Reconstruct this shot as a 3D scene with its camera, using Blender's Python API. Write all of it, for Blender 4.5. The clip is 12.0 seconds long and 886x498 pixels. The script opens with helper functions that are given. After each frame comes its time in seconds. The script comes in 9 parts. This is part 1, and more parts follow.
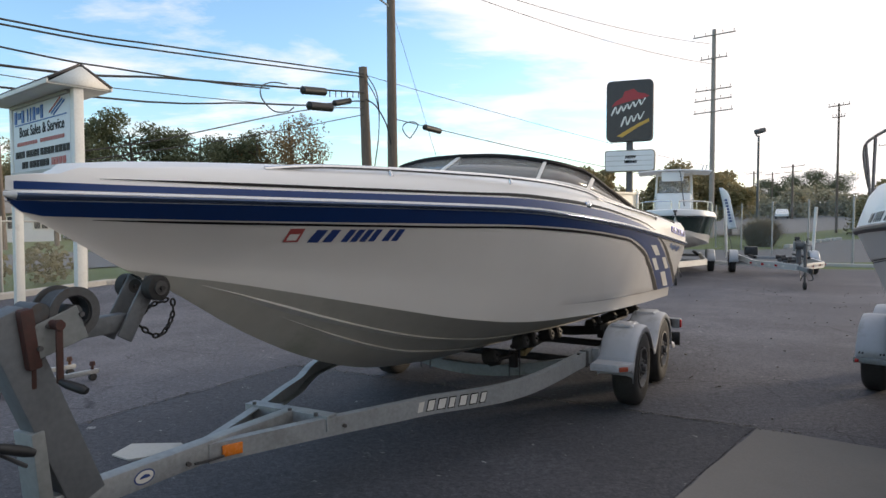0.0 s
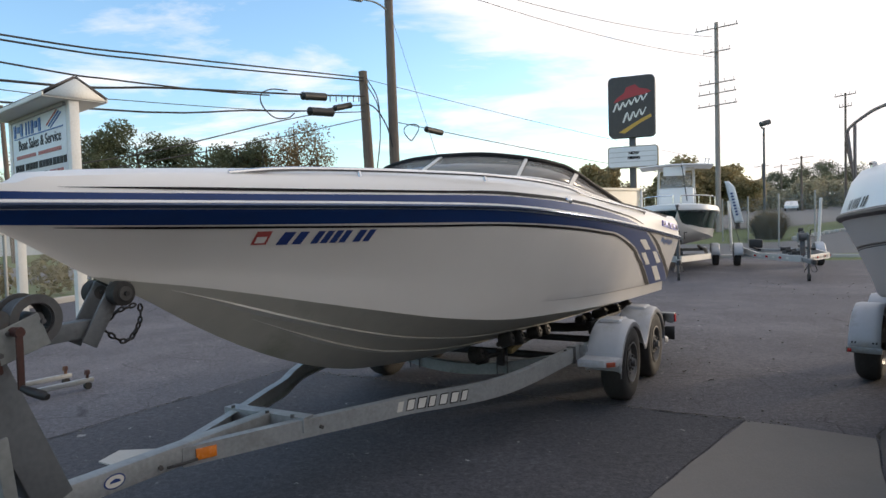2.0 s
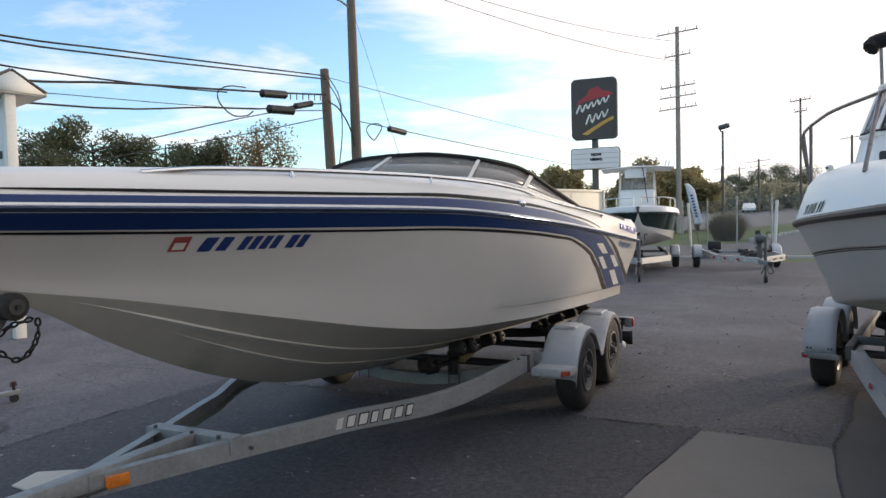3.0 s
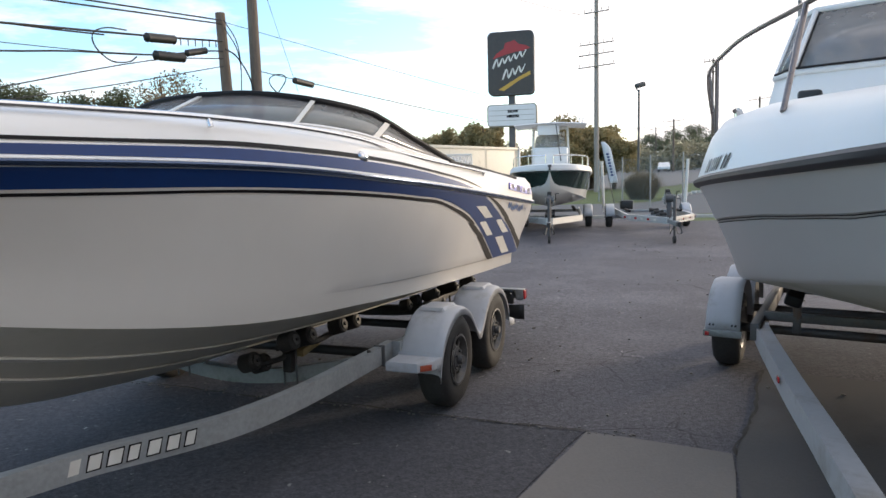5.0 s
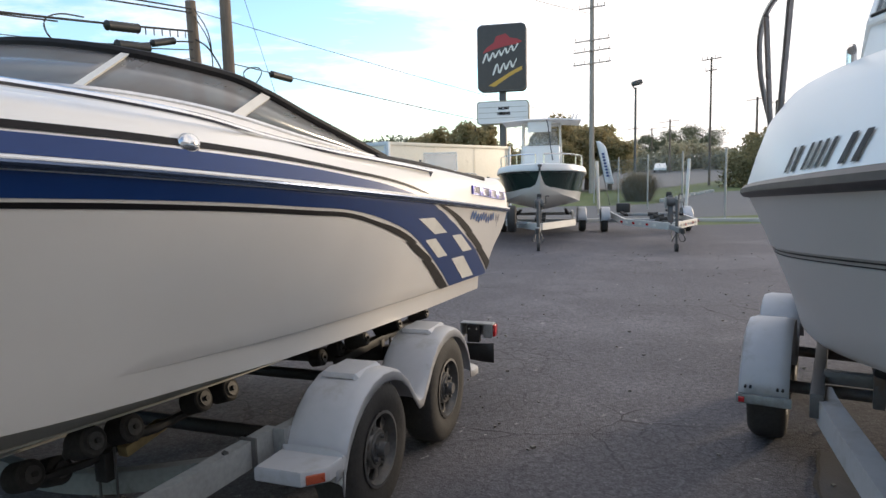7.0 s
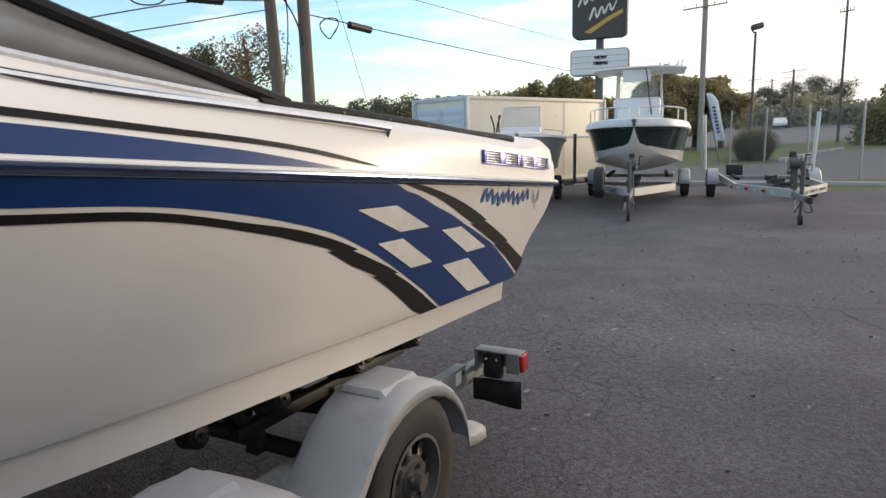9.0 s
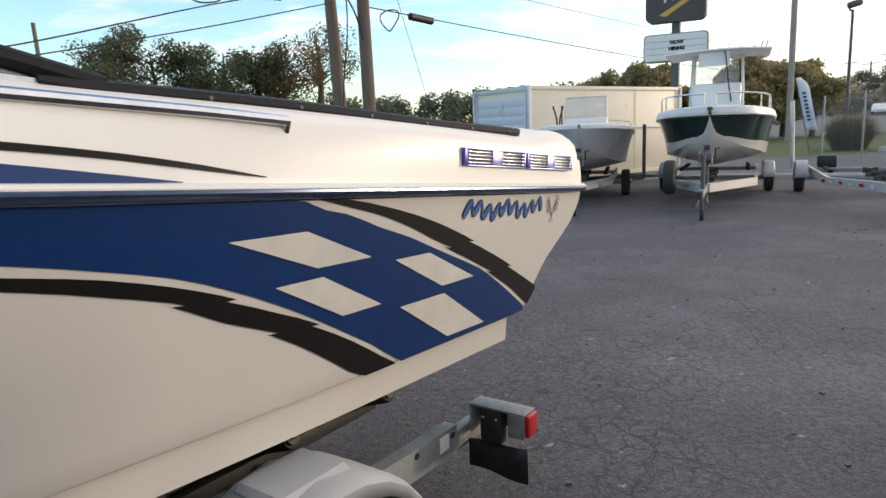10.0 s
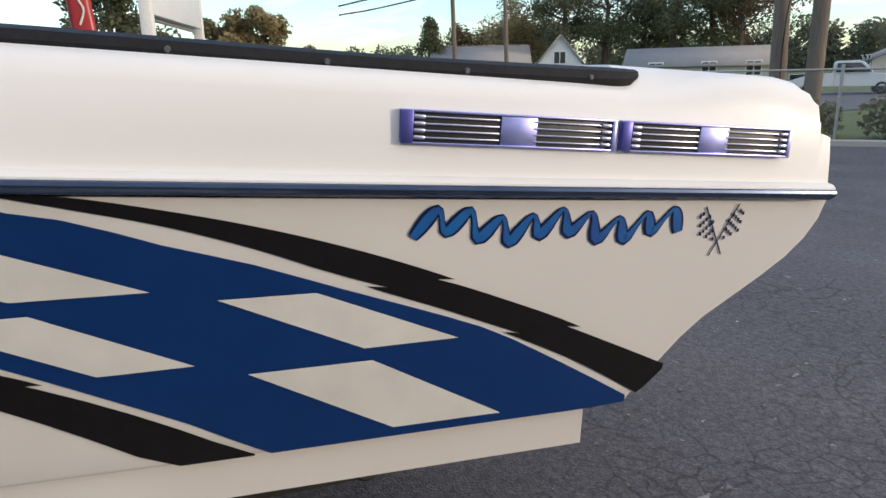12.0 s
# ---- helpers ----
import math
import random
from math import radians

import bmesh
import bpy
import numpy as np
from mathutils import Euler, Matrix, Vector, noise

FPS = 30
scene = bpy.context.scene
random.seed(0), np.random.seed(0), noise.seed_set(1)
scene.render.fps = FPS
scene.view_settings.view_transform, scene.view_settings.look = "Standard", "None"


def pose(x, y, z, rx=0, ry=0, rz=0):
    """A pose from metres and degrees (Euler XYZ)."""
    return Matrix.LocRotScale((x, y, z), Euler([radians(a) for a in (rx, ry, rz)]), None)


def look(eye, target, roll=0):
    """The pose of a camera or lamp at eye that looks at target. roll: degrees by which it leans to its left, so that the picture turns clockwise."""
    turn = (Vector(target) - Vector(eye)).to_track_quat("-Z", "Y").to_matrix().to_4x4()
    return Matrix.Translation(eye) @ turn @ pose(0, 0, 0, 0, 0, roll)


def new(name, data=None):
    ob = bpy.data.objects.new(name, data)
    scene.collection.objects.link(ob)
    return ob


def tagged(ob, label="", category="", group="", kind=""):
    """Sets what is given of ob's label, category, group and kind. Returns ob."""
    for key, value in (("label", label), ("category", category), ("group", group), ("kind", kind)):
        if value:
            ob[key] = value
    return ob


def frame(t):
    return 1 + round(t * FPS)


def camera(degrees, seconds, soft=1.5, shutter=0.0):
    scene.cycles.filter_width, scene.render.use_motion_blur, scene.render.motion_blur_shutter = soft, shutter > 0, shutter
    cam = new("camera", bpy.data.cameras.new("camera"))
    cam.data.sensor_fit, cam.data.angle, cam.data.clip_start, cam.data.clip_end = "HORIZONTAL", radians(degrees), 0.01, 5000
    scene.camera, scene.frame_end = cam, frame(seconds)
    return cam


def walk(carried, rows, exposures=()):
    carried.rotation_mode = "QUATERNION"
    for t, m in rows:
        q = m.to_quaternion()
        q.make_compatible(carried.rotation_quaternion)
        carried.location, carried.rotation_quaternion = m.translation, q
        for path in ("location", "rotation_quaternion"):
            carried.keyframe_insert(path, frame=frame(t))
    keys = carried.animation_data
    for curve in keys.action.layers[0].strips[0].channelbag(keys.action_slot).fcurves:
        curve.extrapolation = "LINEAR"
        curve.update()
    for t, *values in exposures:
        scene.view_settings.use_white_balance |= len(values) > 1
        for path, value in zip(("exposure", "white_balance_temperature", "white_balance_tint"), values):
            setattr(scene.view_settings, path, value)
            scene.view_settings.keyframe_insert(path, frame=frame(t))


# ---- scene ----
cam = camera(67.9, 12.0)
PATH = [
    (0, (-0.003, -0.036, 1.522), (0.0, 1.962, 1.442), 0.0),
    (0.5, (0.035, -0.042, 1.518), (0.051, 1.957, 1.443), -0.4),
    (1, (0.105, -0.05, 1.513), (0.12, 1.949, 1.441), -0.6),
    (1.5, (0.159, -0.045, 1.506), (0.163, 1.954, 1.437), -1.2),
    (2, (0.199, -0.04, 1.502), (0.173, 1.958, 1.428), -1.6),
    (2.5, (0.238, 0.026, 1.496), (0.215, 2.025, 1.424), -1.8),
    (3, (0.326, 0.187, 1.522), (0.403, 2.184, 1.446), -1.4),
    (3.2, (0.366, 0.265, 1.516), (0.557, 2.254, 1.434), -1.4),
    (4.8, (0.903, 1.02, 1.475), (1.11, 3.0, 1.279), -1.5),
    (5, (0.943, 1.14, 1.513), (1.238, 3.107, 1.307), -1.4),
    (5.5, (1.114, 1.51, 1.489), (1.454, 3.471, 1.295), -1.7),
    (6, (1.283, 1.848, 1.511), (1.5, 3.826, 1.317), -1.5),
    (6.5, (1.387, 2.206, 1.527), (1.693, 4.172, 1.329), -0.9),
    (6.7, (1.443, 2.336, 1.516), (1.764, 4.3, 1.316), -1.0),
    (8.3, (1.954, 3.468, 1.523), (2.118, 5.446, 1.28), -2.5),
    (8.5, (2.046, 3.635, 1.509), (2.211, 5.614, 1.267), -1.8),
    (9, (2.225, 4.015, 1.529), (2.235, 5.988, 1.202), -1.3),
    (9.5, (2.384, 4.402, 1.545), (2.371, 6.367, 1.169), -0.5),
    (10, (2.579, 4.783, 1.523), (2.367, 6.742, 1.184), -2.2),
    (10.5, (2.766, 5.131, 1.527), (2.244, 7.023, 1.143), -2.1),
    (11, (2.946, 5.49, 1.535), (2.433, 7.373, 1.097), -0.3),
    (11.5, (3.141, 5.848, 1.514), (2.192, 7.541, 1.029), -1.8),
    (12, (3.255, 6.138, 1.533), (1.925, 7.544, 1.029), -1.1),
]
EXPOSURES = [(0, -0.05, 6330, 12), (3.2, -0.05, 6320, 12), (5, 0.30, 6300, 12), (6.5, 0.28, 6340, 12), (8.3, -0.07, 6460, 12), (10, 0.05, 6420, 12), (12, 0.06, 6110, 12)]
walk(cam, [(t, look(eye, target, roll)) for t, eye, target, roll in PATH], EXPOSURES)

# ---- world, sun, exposure ----
SUN_AZ, SUN_EL = 65.0, 7.2      # degrees clockwise from +y, above the horizon
world = bpy.data.worlds.new("sky_world")
scene.world = world
world.use_nodes = True


def build_sky():
    nt = world.node_tree
    nt.nodes.clear()
    out = nt.nodes.new("ShaderNodeOutputWorld")
    bg = nt.nodes.new("ShaderNodeBackground")
    sky = nt.nodes.new("ShaderNodeTexSky")
    sky.sky_type = 'NISHITA'
    sky.sun_disc = False
    sky.sun_elevation = radians(SUN_EL)
    sky.sun_rotation = radians(SUN_AZ)
    sky.air_density, sky.dust_density, sky.ozone_density = 1.0, 1.0, 1.6
    tc = nt.nodes.new("ShaderNodeTexCoord")
    # clouds: stretched noise over a flattened dome
    sep = nt.nodes.new("ShaderNodeSeparateXYZ")
    nt.links.new(tc.outputs["Generated"], sep.inputs[0])
    addz = nt.nodes.new("ShaderNodeMath")
    addz.operation = 'ADD'
    addz.inputs[1].default_value = 0.16
    nt.links.new(sep.outputs[2], addz.inputs[0])
    mx = nt.nodes.new("ShaderNodeMath")
    mx.operation = 'MAXIMUM'
    mx.inputs[1].default_value = 0.05
    nt.links.new(addz.outputs[0], mx.inputs[0])
    dome = nt.nodes.new("ShaderNodeVectorMath")
    dome.operation = 'DIVIDE'
    comb = nt.nodes.new("ShaderNodeCombineXYZ")
    for i in range(3):
        nt.links.new(mx.outputs[0], comb.inputs[i])
    nt.links.new(tc.outputs["Generated"], dome.inputs[0])
    nt.links.new(comb.outputs[0], dome.inputs[1])
    mp = nt.nodes.new("ShaderNodeMapping")
    mp.inputs["Scale"].default_value = (0.75, 1.25, 0.3)
    mp.inputs["Rotation"].default_value = (0, 0, radians(25))
    mp.inputs["Location"].default_value = (2.1, 0.4, 0)
    nt.links.new(dome.outputs[0], mp.inputs[0])
    n1 = nt.nodes.new("ShaderNodeTexNoise")
    n1.inputs["Scale"].default_value = 1.8
    n1.inputs["Detail"].default_value = 7
    n1.inputs["Roughness"].default_value = 0.60
    n1.inputs["Distortion"].default_value = 0.25
    nt.links.new(mp.outputs[0], n1.inputs["Vector"])
    # more cloud towards the low sun
    dot = nt.nodes.new("ShaderNodeVectorMath")
    dot.operation = 'DOT_PRODUCT'
    dot.inputs[1].default_value = (math.sin(radians(80)), math.cos(radians(80)), 0.5)
    nt.links.new(tc.outputs["Generated"], dot.inputs[0])
    gain = nt.nodes.new("ShaderNodeMapRange")
    gain.inputs["From Min"].default_value = 0.18
    gain.inputs["From Max"].default_value = 0.72
    gain.inputs["To Min"].default_value = 0.0
    gain.inputs["To Max"].default_value = 0.30
    nt.links.new(dot.outputs["Value"], gain.inputs["Value"])
    cl = nt.nodes.new("ShaderNodeMath")
    cl.operation = 'ADD'
    nt.links.new(n1.outputs["Fac"], cl.inputs[0])
    nt.links.new(gain.outputs[0], cl.inputs[1])
    ramp = nt.nodes.new("ShaderNodeMapRange")
    ramp.inputs["From Min"].default_value = 0.50
    ramp.inputs["From Max"].default_value = 0.73
    nt.links.new(cl.outputs[0], ramp.inputs["Value"])
    mixc = nt.nodes.new("ShaderNodeMix")
    mixc.data_type = 'RGBA'
    mixc.inputs[7].default_value = (8.9, 8.4, 8.0, 1)
    nt.links.new(ramp.outputs[0], mixc.inputs[0])
    lift = nt.nodes.new("ShaderNodeMix")
    lift.data_type = 'RGBA'
    lift.blend_type = 'MULTIPLY'
    lift.inputs[0].default_value = 1.0
    lift.inputs[7].default_value = (2.6, 2.95, 3.35, 1)
    nt.links.new(sky.outputs[0], lift.inputs[6])
    nt.links.new(lift.outputs[2], mixc.inputs[6])
    nt.links.new(mixc.outputs[2], bg.inputs["Color"])
    bg.inputs["Strength"].default_value = 0.14
    nt.links.new(bg.outputs[0], out.inputs[0])


build_sky()
sun = new("sun", bpy.data.lights.new("sun", 'SUN'))
sun.data.energy = 2.1
sun.data.color = (1.0, 0.81, 0.58)
sun.data.angle = radians(6.0)
sa, se = radians(SUN_AZ), radians(SUN_EL)
sun.matrix_world = look((60 * math.sin(sa), 60 * math.cos(sa), 60 * math.tan(se)), (0, 0, 0))


# ---- materials ----
def ramp_node(nt, stops):
    r = nt.nodes.new("ShaderNodeValToRGB")
    el = r.color_ramp.elements
    el[0].position, el[0].color = stops[0][0], (*stops[0][1], 1)
    el[1].position, el[1].color = stops[-1][0], (*stops[-1][1], 1)
    for p, c in stops[1:-1]:
        e = el.new(p)
        e.color = (*c, 1)
    return r


def material(name, a, b=None, rough=0.5, metal=0.0, coarse=1.5, fine=40.0, mix=0.5, bump=0.15, depth=0.004,
             coat=0.0, rough_var=0.12, rnd=0.0, stain=None, stain_scale=0.6, stain_at=(0.55, 0.7), spec=0.5, stretch=None):
    """Two-scale surface: a broad noise between colours a and b, a fine grain, an optional stain, a relief."""
    m = bpy.data.materials.new(name)
    m.use_nodes = True
    nt = m.node_tree
    bs = nt.nodes["Principled BSDF"]
    b = b or tuple(min(1, c * 0.82) for c in a)
    tc = nt.nodes.new("ShaderNodeTexCoord")
    vec = tc.outputs["Object"]
    if stretch:
        mp = nt.nodes.new("ShaderNodeMapping")
        mp.inputs["Scale"].default_value = stretch
        nt.links.new(vec, mp.inputs[0])
        vec = mp.outputs[0]
    n1 = nt.nodes.new("ShaderNodeTexNoise")
    n1.inputs["Scale"].default_value = coarse
    n1.inputs["Detail"].default_value = 6
    n1.inputs["Roughness"].default_value = 0.62
    n2 = nt.nodes.new("ShaderNodeTexNoise")
    n2.inputs["Scale"].default_value = fine
    n2.inputs["Detail"].default_value = 4
    nt.links.new(vec, n1.inputs["Vector"])
    nt.links.new(vec, n2.inputs["Vector"])
    sm = nt.nodes.new("ShaderNodeMix")
    sm.data_type = 'FLOAT'
    sm.inputs[0].default_value = mix
    nt.links.new(n1.outputs["Fac"], sm.inputs[2])
    nt.links.new(n2.outputs["Fac"], sm.inputs[3])
    ra = ramp_node(nt, [(0.32, b), (0.66, a)])
    nt.links.new(sm.outputs[0], ra.inputs[0])
    col = ra.outputs[0]
    if stain:
        n3 = nt.nodes.new("ShaderNodeTexNoise")
        n3.inputs["Scale"].default_value = stain_scale
        n3.inputs["Detail"].default_value = 8
        n3.inputs["Roughness"].default_value = 0.7
        nt.links.new(vec, n3.inputs["Vector"])
        mr = nt.nodes.new("ShaderNodeMapRange")
        mr.inputs["From Min"].default_value, mr.inputs["From Max"].default_value = stain_at
        nt.links.new(n3.outputs["Fac"], mr.inputs["Value"])
        mx = nt.nodes.new("ShaderNodeMix")
        mx.data_type = 'RGBA'
        mx.inputs[7].default_value = (*stain, 1)
        nt.links.new(mr.outputs[0], mx.inputs[0])
        nt.links.new(col, mx.inputs[6])
        col = mx.outputs[2]
    if rnd:
        oi = nt.nodes.new("ShaderNodeObjectInfo")
        hv = nt.nodes.new("ShaderNodeHueSaturation")
        mr = nt.nodes.new("ShaderNodeMapRange")
        mr.inputs["To Min"].default_value, mr.inputs["To Max"].default_value = 1 - rnd, 1 + rnd
        nt.links.new(oi.outputs["Random"], mr.inputs["Value"])
        nt.links.new(mr.outputs[0], hv.inputs["Value"])
        nt.links.new(col, hv.inputs["Color"])
        col = hv.outputs[0]
    nt.links.new(col, bs.inputs["Base Color"])
    rr = nt.nodes.new("ShaderNodeMapRange")
    rr.inputs["To Min"].default_value, rr.inputs["To Max"].default_value = max(0.02, rough - rough_var), min(1, rough + rough_var)
    nt.links.new(sm.outputs[0], rr.inputs["Value"])
    nt.links.new(rr.outputs[0], bs.inputs["Roughness"])
    bs.inputs["Metallic"].default_value = metal
    bs.inputs["Specular IOR Level"].default_value = spec
    bs.inputs["Coat Weight"].default_value = coat
    bs.inputs["Coat Roughness"].default_value = 0.12
    if bump:
        bn = nt.nodes.new("ShaderNodeBump")
        bn.inputs["Strength"].default_value = bump
        bn.inputs["Distance"].default_value = depth
        nt.links.new(n2.outputs["Fac"], bn.inputs["Height"])
        nt.links.new(bn.outputs[0], bs.inputs["Normal"])
    return m


def glass(name, tint=(0.2, 0.22, 0.23), alpha=0.6, rough=0.04):
    m = bpy.data.materials.new(name)
    m.use_nodes = True
    nt = m.node_tree
    bs = nt.nodes["Principled BSDF"]
    tr = nt.nodes.new("ShaderNodeBsdfTransparent")
    ms = nt.nodes.new("ShaderNodeMixShader")
    n = nt.nodes.new("ShaderNodeTexNoise")
    n.inputs["Scale"].default_value = 6
    mr = nt.nodes.new("ShaderNodeMapRange")
    mr.inputs["To Min"].default_value, mr.inputs["To Max"].default_value = alpha - 0.12, min(1, alpha + 0.12)
    nt.links.new(n.outputs["Fac"], mr.inputs["Value"])
    nt.links.new(mr.outputs[0], ms.inputs[0])
    bs.inputs["Base Color"].default_value = (*tint, 1)
    bs.inputs["Roughness"].default_value = rough
    nt.links.new(tr.outputs[0], ms.inputs[1])
    nt.links.new(bs.outputs[0], ms.inputs[2])
    nt.links.new(ms.outputs[0], nt.nodes["Material Output"].inputs[0])
    return m


def leaf_material(name, a, b, c):
    m = bpy.data.materials.new(name)
    m.use_nodes = True
    nt = m.node_tree
    bs = nt.nodes["Principled BSDF"]
    g = nt.nodes.new("ShaderNodeNewGeometry")
    r = ramp_node(nt, [(0.0, a), (0.6, b), (1.0, c)])
    nt.links.new(g.outputs["Random Per Island"], r.inputs[0])
    nt.links.new(r.outputs[0], bs.inputs["Base Color"])
    bs.inputs["Roughness"].default_value = 0.7
    bs.inputs["Specular IOR Level"].default_value = 0.2
    tl = nt.nodes.new("ShaderNodeBsdfTranslucent")
    ms = nt.nodes.new("ShaderNodeMixShader")
    ms.inputs[0].default_value = 0.4
    nt.links.new(r.outputs[0], tl.inputs["Color"])
    nt.links.new(bs.outputs[0], ms.inputs[1])
    nt.links.new(tl.outputs[0], ms.inputs[2])
    nt.links.new(ms.outputs[0], nt.nodes["Material Output"].inputs[0])
    return m


gelcoat = material("gelcoat_white", (0.73, 0.70, 0.65), (0.69, 0.66, 0.61), rough=0.24, coarse=0.5, fine=3, bump=0.03, depth=0.002, coat=0.35, rough_var=0.06)
# White gelcoat darkened to beige: carries the shade of the cuddy's topsides.
gelcoat_shaded = material("gelcoat_shaded", (0.54, 0.515, 0.49), (0.50, 0.48, 0.455), rough=0.35, coarse=0.5, fine=3, bump=0.03, depth=0.002, coat=0.2, rough_var=0.06)
gelcoat_deck = material("gelcoat_deck", (0.80, 0.785, 0.755), (0.78, 0.765, 0.73), rough=0.42, coarse=0.4, fine=2.2, mix=0.3, bump=0.0, coat=0.12, rough_var=0.03)
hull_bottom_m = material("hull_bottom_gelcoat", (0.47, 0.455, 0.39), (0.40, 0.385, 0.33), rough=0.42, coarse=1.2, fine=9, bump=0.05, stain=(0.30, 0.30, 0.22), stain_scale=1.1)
# Paler than the bottom; stands in for light caught on strake edges.
strake_m = material("edge_lit_strake_gelcoat", (0.60, 0.585, 0.52), (0.50, 0.485, 0.43), rough=0.4, coarse=2, fine=14, bump=0.04)
blue_vinyl = material("blue_vinyl", (0.0055, 0.036, 0.152), (0.005, 0.030, 0.128), rough=0.36, coarse=2, fine=12, bump=0.02, coat=0.0, spec=0.35, rough_var=0.05)
navy_vinyl = material("navy_vinyl", (0.010, 0.018, 0.085), (0.008, 0.014, 0.065), rough=0.3, coarse=2, fine=12, bump=0.02, coat=0.2, rough_var=0.05)
black_vinyl = material("black_vinyl", (0.008, 0.007, 0.008), (0.012, 0.011, 0.012), rough=0.5, spec=0.15, coarse=3, fine=30, bump=0.05)
white_vinyl = material("white_vinyl", (0.74, 0.72, 0.66), rough=0.35, coarse=2, fine=12, bump=0.02)
black_trim = material("black_padded_vinyl", (0.010, 0.010, 0.011), (0.017, 0.017, 0.018), rough=0.6, spec=0.2, coarse=3, fine=60, bump=0.4, depth=0.004)
chrome = material("polished_steel", (0.72, 0.72, 0.72), (0.6, 0.6, 0.6), rough=0.16, metal=1.0, coarse=3, fine=30, bump=0.02, rough_var=0.06)
alu = material("brushed_aluminium", (0.66, 0.66, 0.67), (0.5, 0.5, 0.5), rough=0.36, metal=1.0, coarse=2, fine=60, bump=0.05)
galv = material("galvanised_steel", (0.36, 0.375, 0.38), (0.25, 0.265, 0.265), rough=0.5, metal=0.25, coarse=5, fine=45, bump=0.12, stain=(0.15, 0.15, 0.14), stain_scale=2.6, stain_at=(0.52, 0.75))
galv_new = material("bright_galvanised_steel", (0.58, 0.58, 0.56), (0.45, 0.45, 0.43), rough=0.45, metal=0.25, coarse=5, fine=45, bump=0.1)
# Darker copy of galvanised steel, with the shade at the bow in its colour.
galv_shaded = material("shaded_galvanised", (0.17, 0.182, 0.19), (0.12, 0.13, 0.135), rough=0.6, metal=0.25, coarse=5, fine=45, bump=0.15, stain=(0.07, 0.05, 0.04), stain_scale=3.0)
rail_blue = material("rail_slate_blue", (0.10, 0.14, 0.22), (0.07, 0.10, 0.18), rough=0.21, metal=0.7, coarse=2, fine=14, bump=0.02, rough_var=0.05)
galv_old = material("aged_galvanised_steel", (0.27, 0.285, 0.28), (0.20, 0.21, 0.205), rough=0.6, metal=0.2, coarse=5, fine=45, bump=0.15, stain=(0.08, 0.08, 0.075), stain_scale=3.0)
galv_dark = material("dark_steel", (0.12, 0.12, 0.12), (0.08, 0.08, 0.08), rough=0.55, metal=0.4, coarse=4, fine=50, bump=0.2, stain=(0.12, 0.06, 0.03), stain_scale=3)
rust = material("rusty_painted_steel", (0.085, 0.032, 0.025), (0.05, 0.026, 0.02), rough=0.75, coarse=5, fine=60, bump=0.4, stain=(0.22, 0.10, 0.04), stain_scale=4)
fender_m = material("fender_grey_plastic", (0.47, 0.48, 0.50), (0.42, 0.43, 0.45), rough=0.42, coarse=1.5, fine=15, bump=0.05, stain=(0.33, 0.32, 0.30), stain_scale=2.5)
rubber = material("tyre_rubber", (0.022, 0.021, 0.02), (0.04, 0.037, 0.034), rough=0.8, coarse=4, fine=60, bump=0.3, depth=0.004)
rim_m = material("wheel_rim_grey", (0.155, 0.153, 0.148), (0.09, 0.088, 0.085), rough=0.42, metal=0.4, coarse=5, fine=60, bump=0.1, stain=(0.16, 0.13, 0.10), stain_scale=4)
roller_hub_m = material("dirty_grey_plastic", (0.085, 0.08, 0.075), (0.045, 0.043, 0.04), rough=0.6, coarse=8, fine=60, bump=0.2, stain=(0.03, 0.028, 0.025), stain_scale=8)
arm_yellow = material("yellow_tan_metal", (0.42, 0.33, 0.17), (0.28, 0.21, 0.10), rough=0.5, metal=0.4, coarse=6, fine=50, bump=0.1)
# Nearly black with brown flecks, for axles, arms, brackets and couplers.
near_black = material("near_black_flecked", (0.022, 0.021, 0.021), (0.035, 0.032, 0.03), rough=0.6, coarse=4, fine=50, bump=0.2, stain=(0.07, 0.04, 0.025), stain_scale=4, stain_at=(0.62, 0.8))
orange_lens = material("amber_plastic", (0.75, 0.22, 0.02), (0.65, 0.17, 0.02), rough=0.25, coat=0.4, bump=0.02)
marker_lens = material("faded_amber_plastic", (0.46, 0.10, 0.04), (0.36, 0.06, 0.03), rough=0.3, coarse=12, fine=60, coat=0.3, bump=0.05)
red_lens = material("red_plastic", (0.50, 0.015, 0.02), (0.4, 0.012, 0.016), rough=0.2, coat=0.5, bump=0.02)
black_plastic = material("black_plastic", (0.015, 0.015, 0.016), (0.025, 0.025, 0.025), rough=0.5, fine=50, bump=0.1)
white_paint = material("white_paint_wood", (0.78, 0.77, 0.72), (0.66, 0.64, 0.58), rough=0.6, coarse=2, fine=40, bump=0.15, stain=(0.45, 0.42, 0.36), stain_scale=2.4, stain_at=(0.6, 0.8))
pole_wood = material("weathered_pole_wood", (0.20, 0.155, 0.12), (0.11, 0.085, 0.068), rough=0.85, coarse=2, fine=22, bump=0.6, depth=0.02, stretch=(1, 1, 0.12))
pole_grey = material("bleached_pole_wood", (0.40, 0.35, 0.31), (0.28, 0.24, 0.21), rough=0.85, coarse=2, fine=22, bump=0.5, depth=0.02, stretch=(1, 1, 0.12))
cable_m = material("black_cable", (0.02, 0.02, 0.022), (0.035, 0.035, 0.035), rough=0.6, bump=0.0)
steel_post = material("fence_post_steel", (0.42, 0.42, 0.40), (0.32, 0.32, 0.30), rough=0.5, metal=0.3, fine=40, bump=0.1)
bark = material("tree_bark", (0.11, 0.085, 0.065), (0.07, 0.055, 0.045), rough=0.9, coarse=2, fine=14, bump=0.7, depth=0.03, stretch=(1, 1, 0.2))
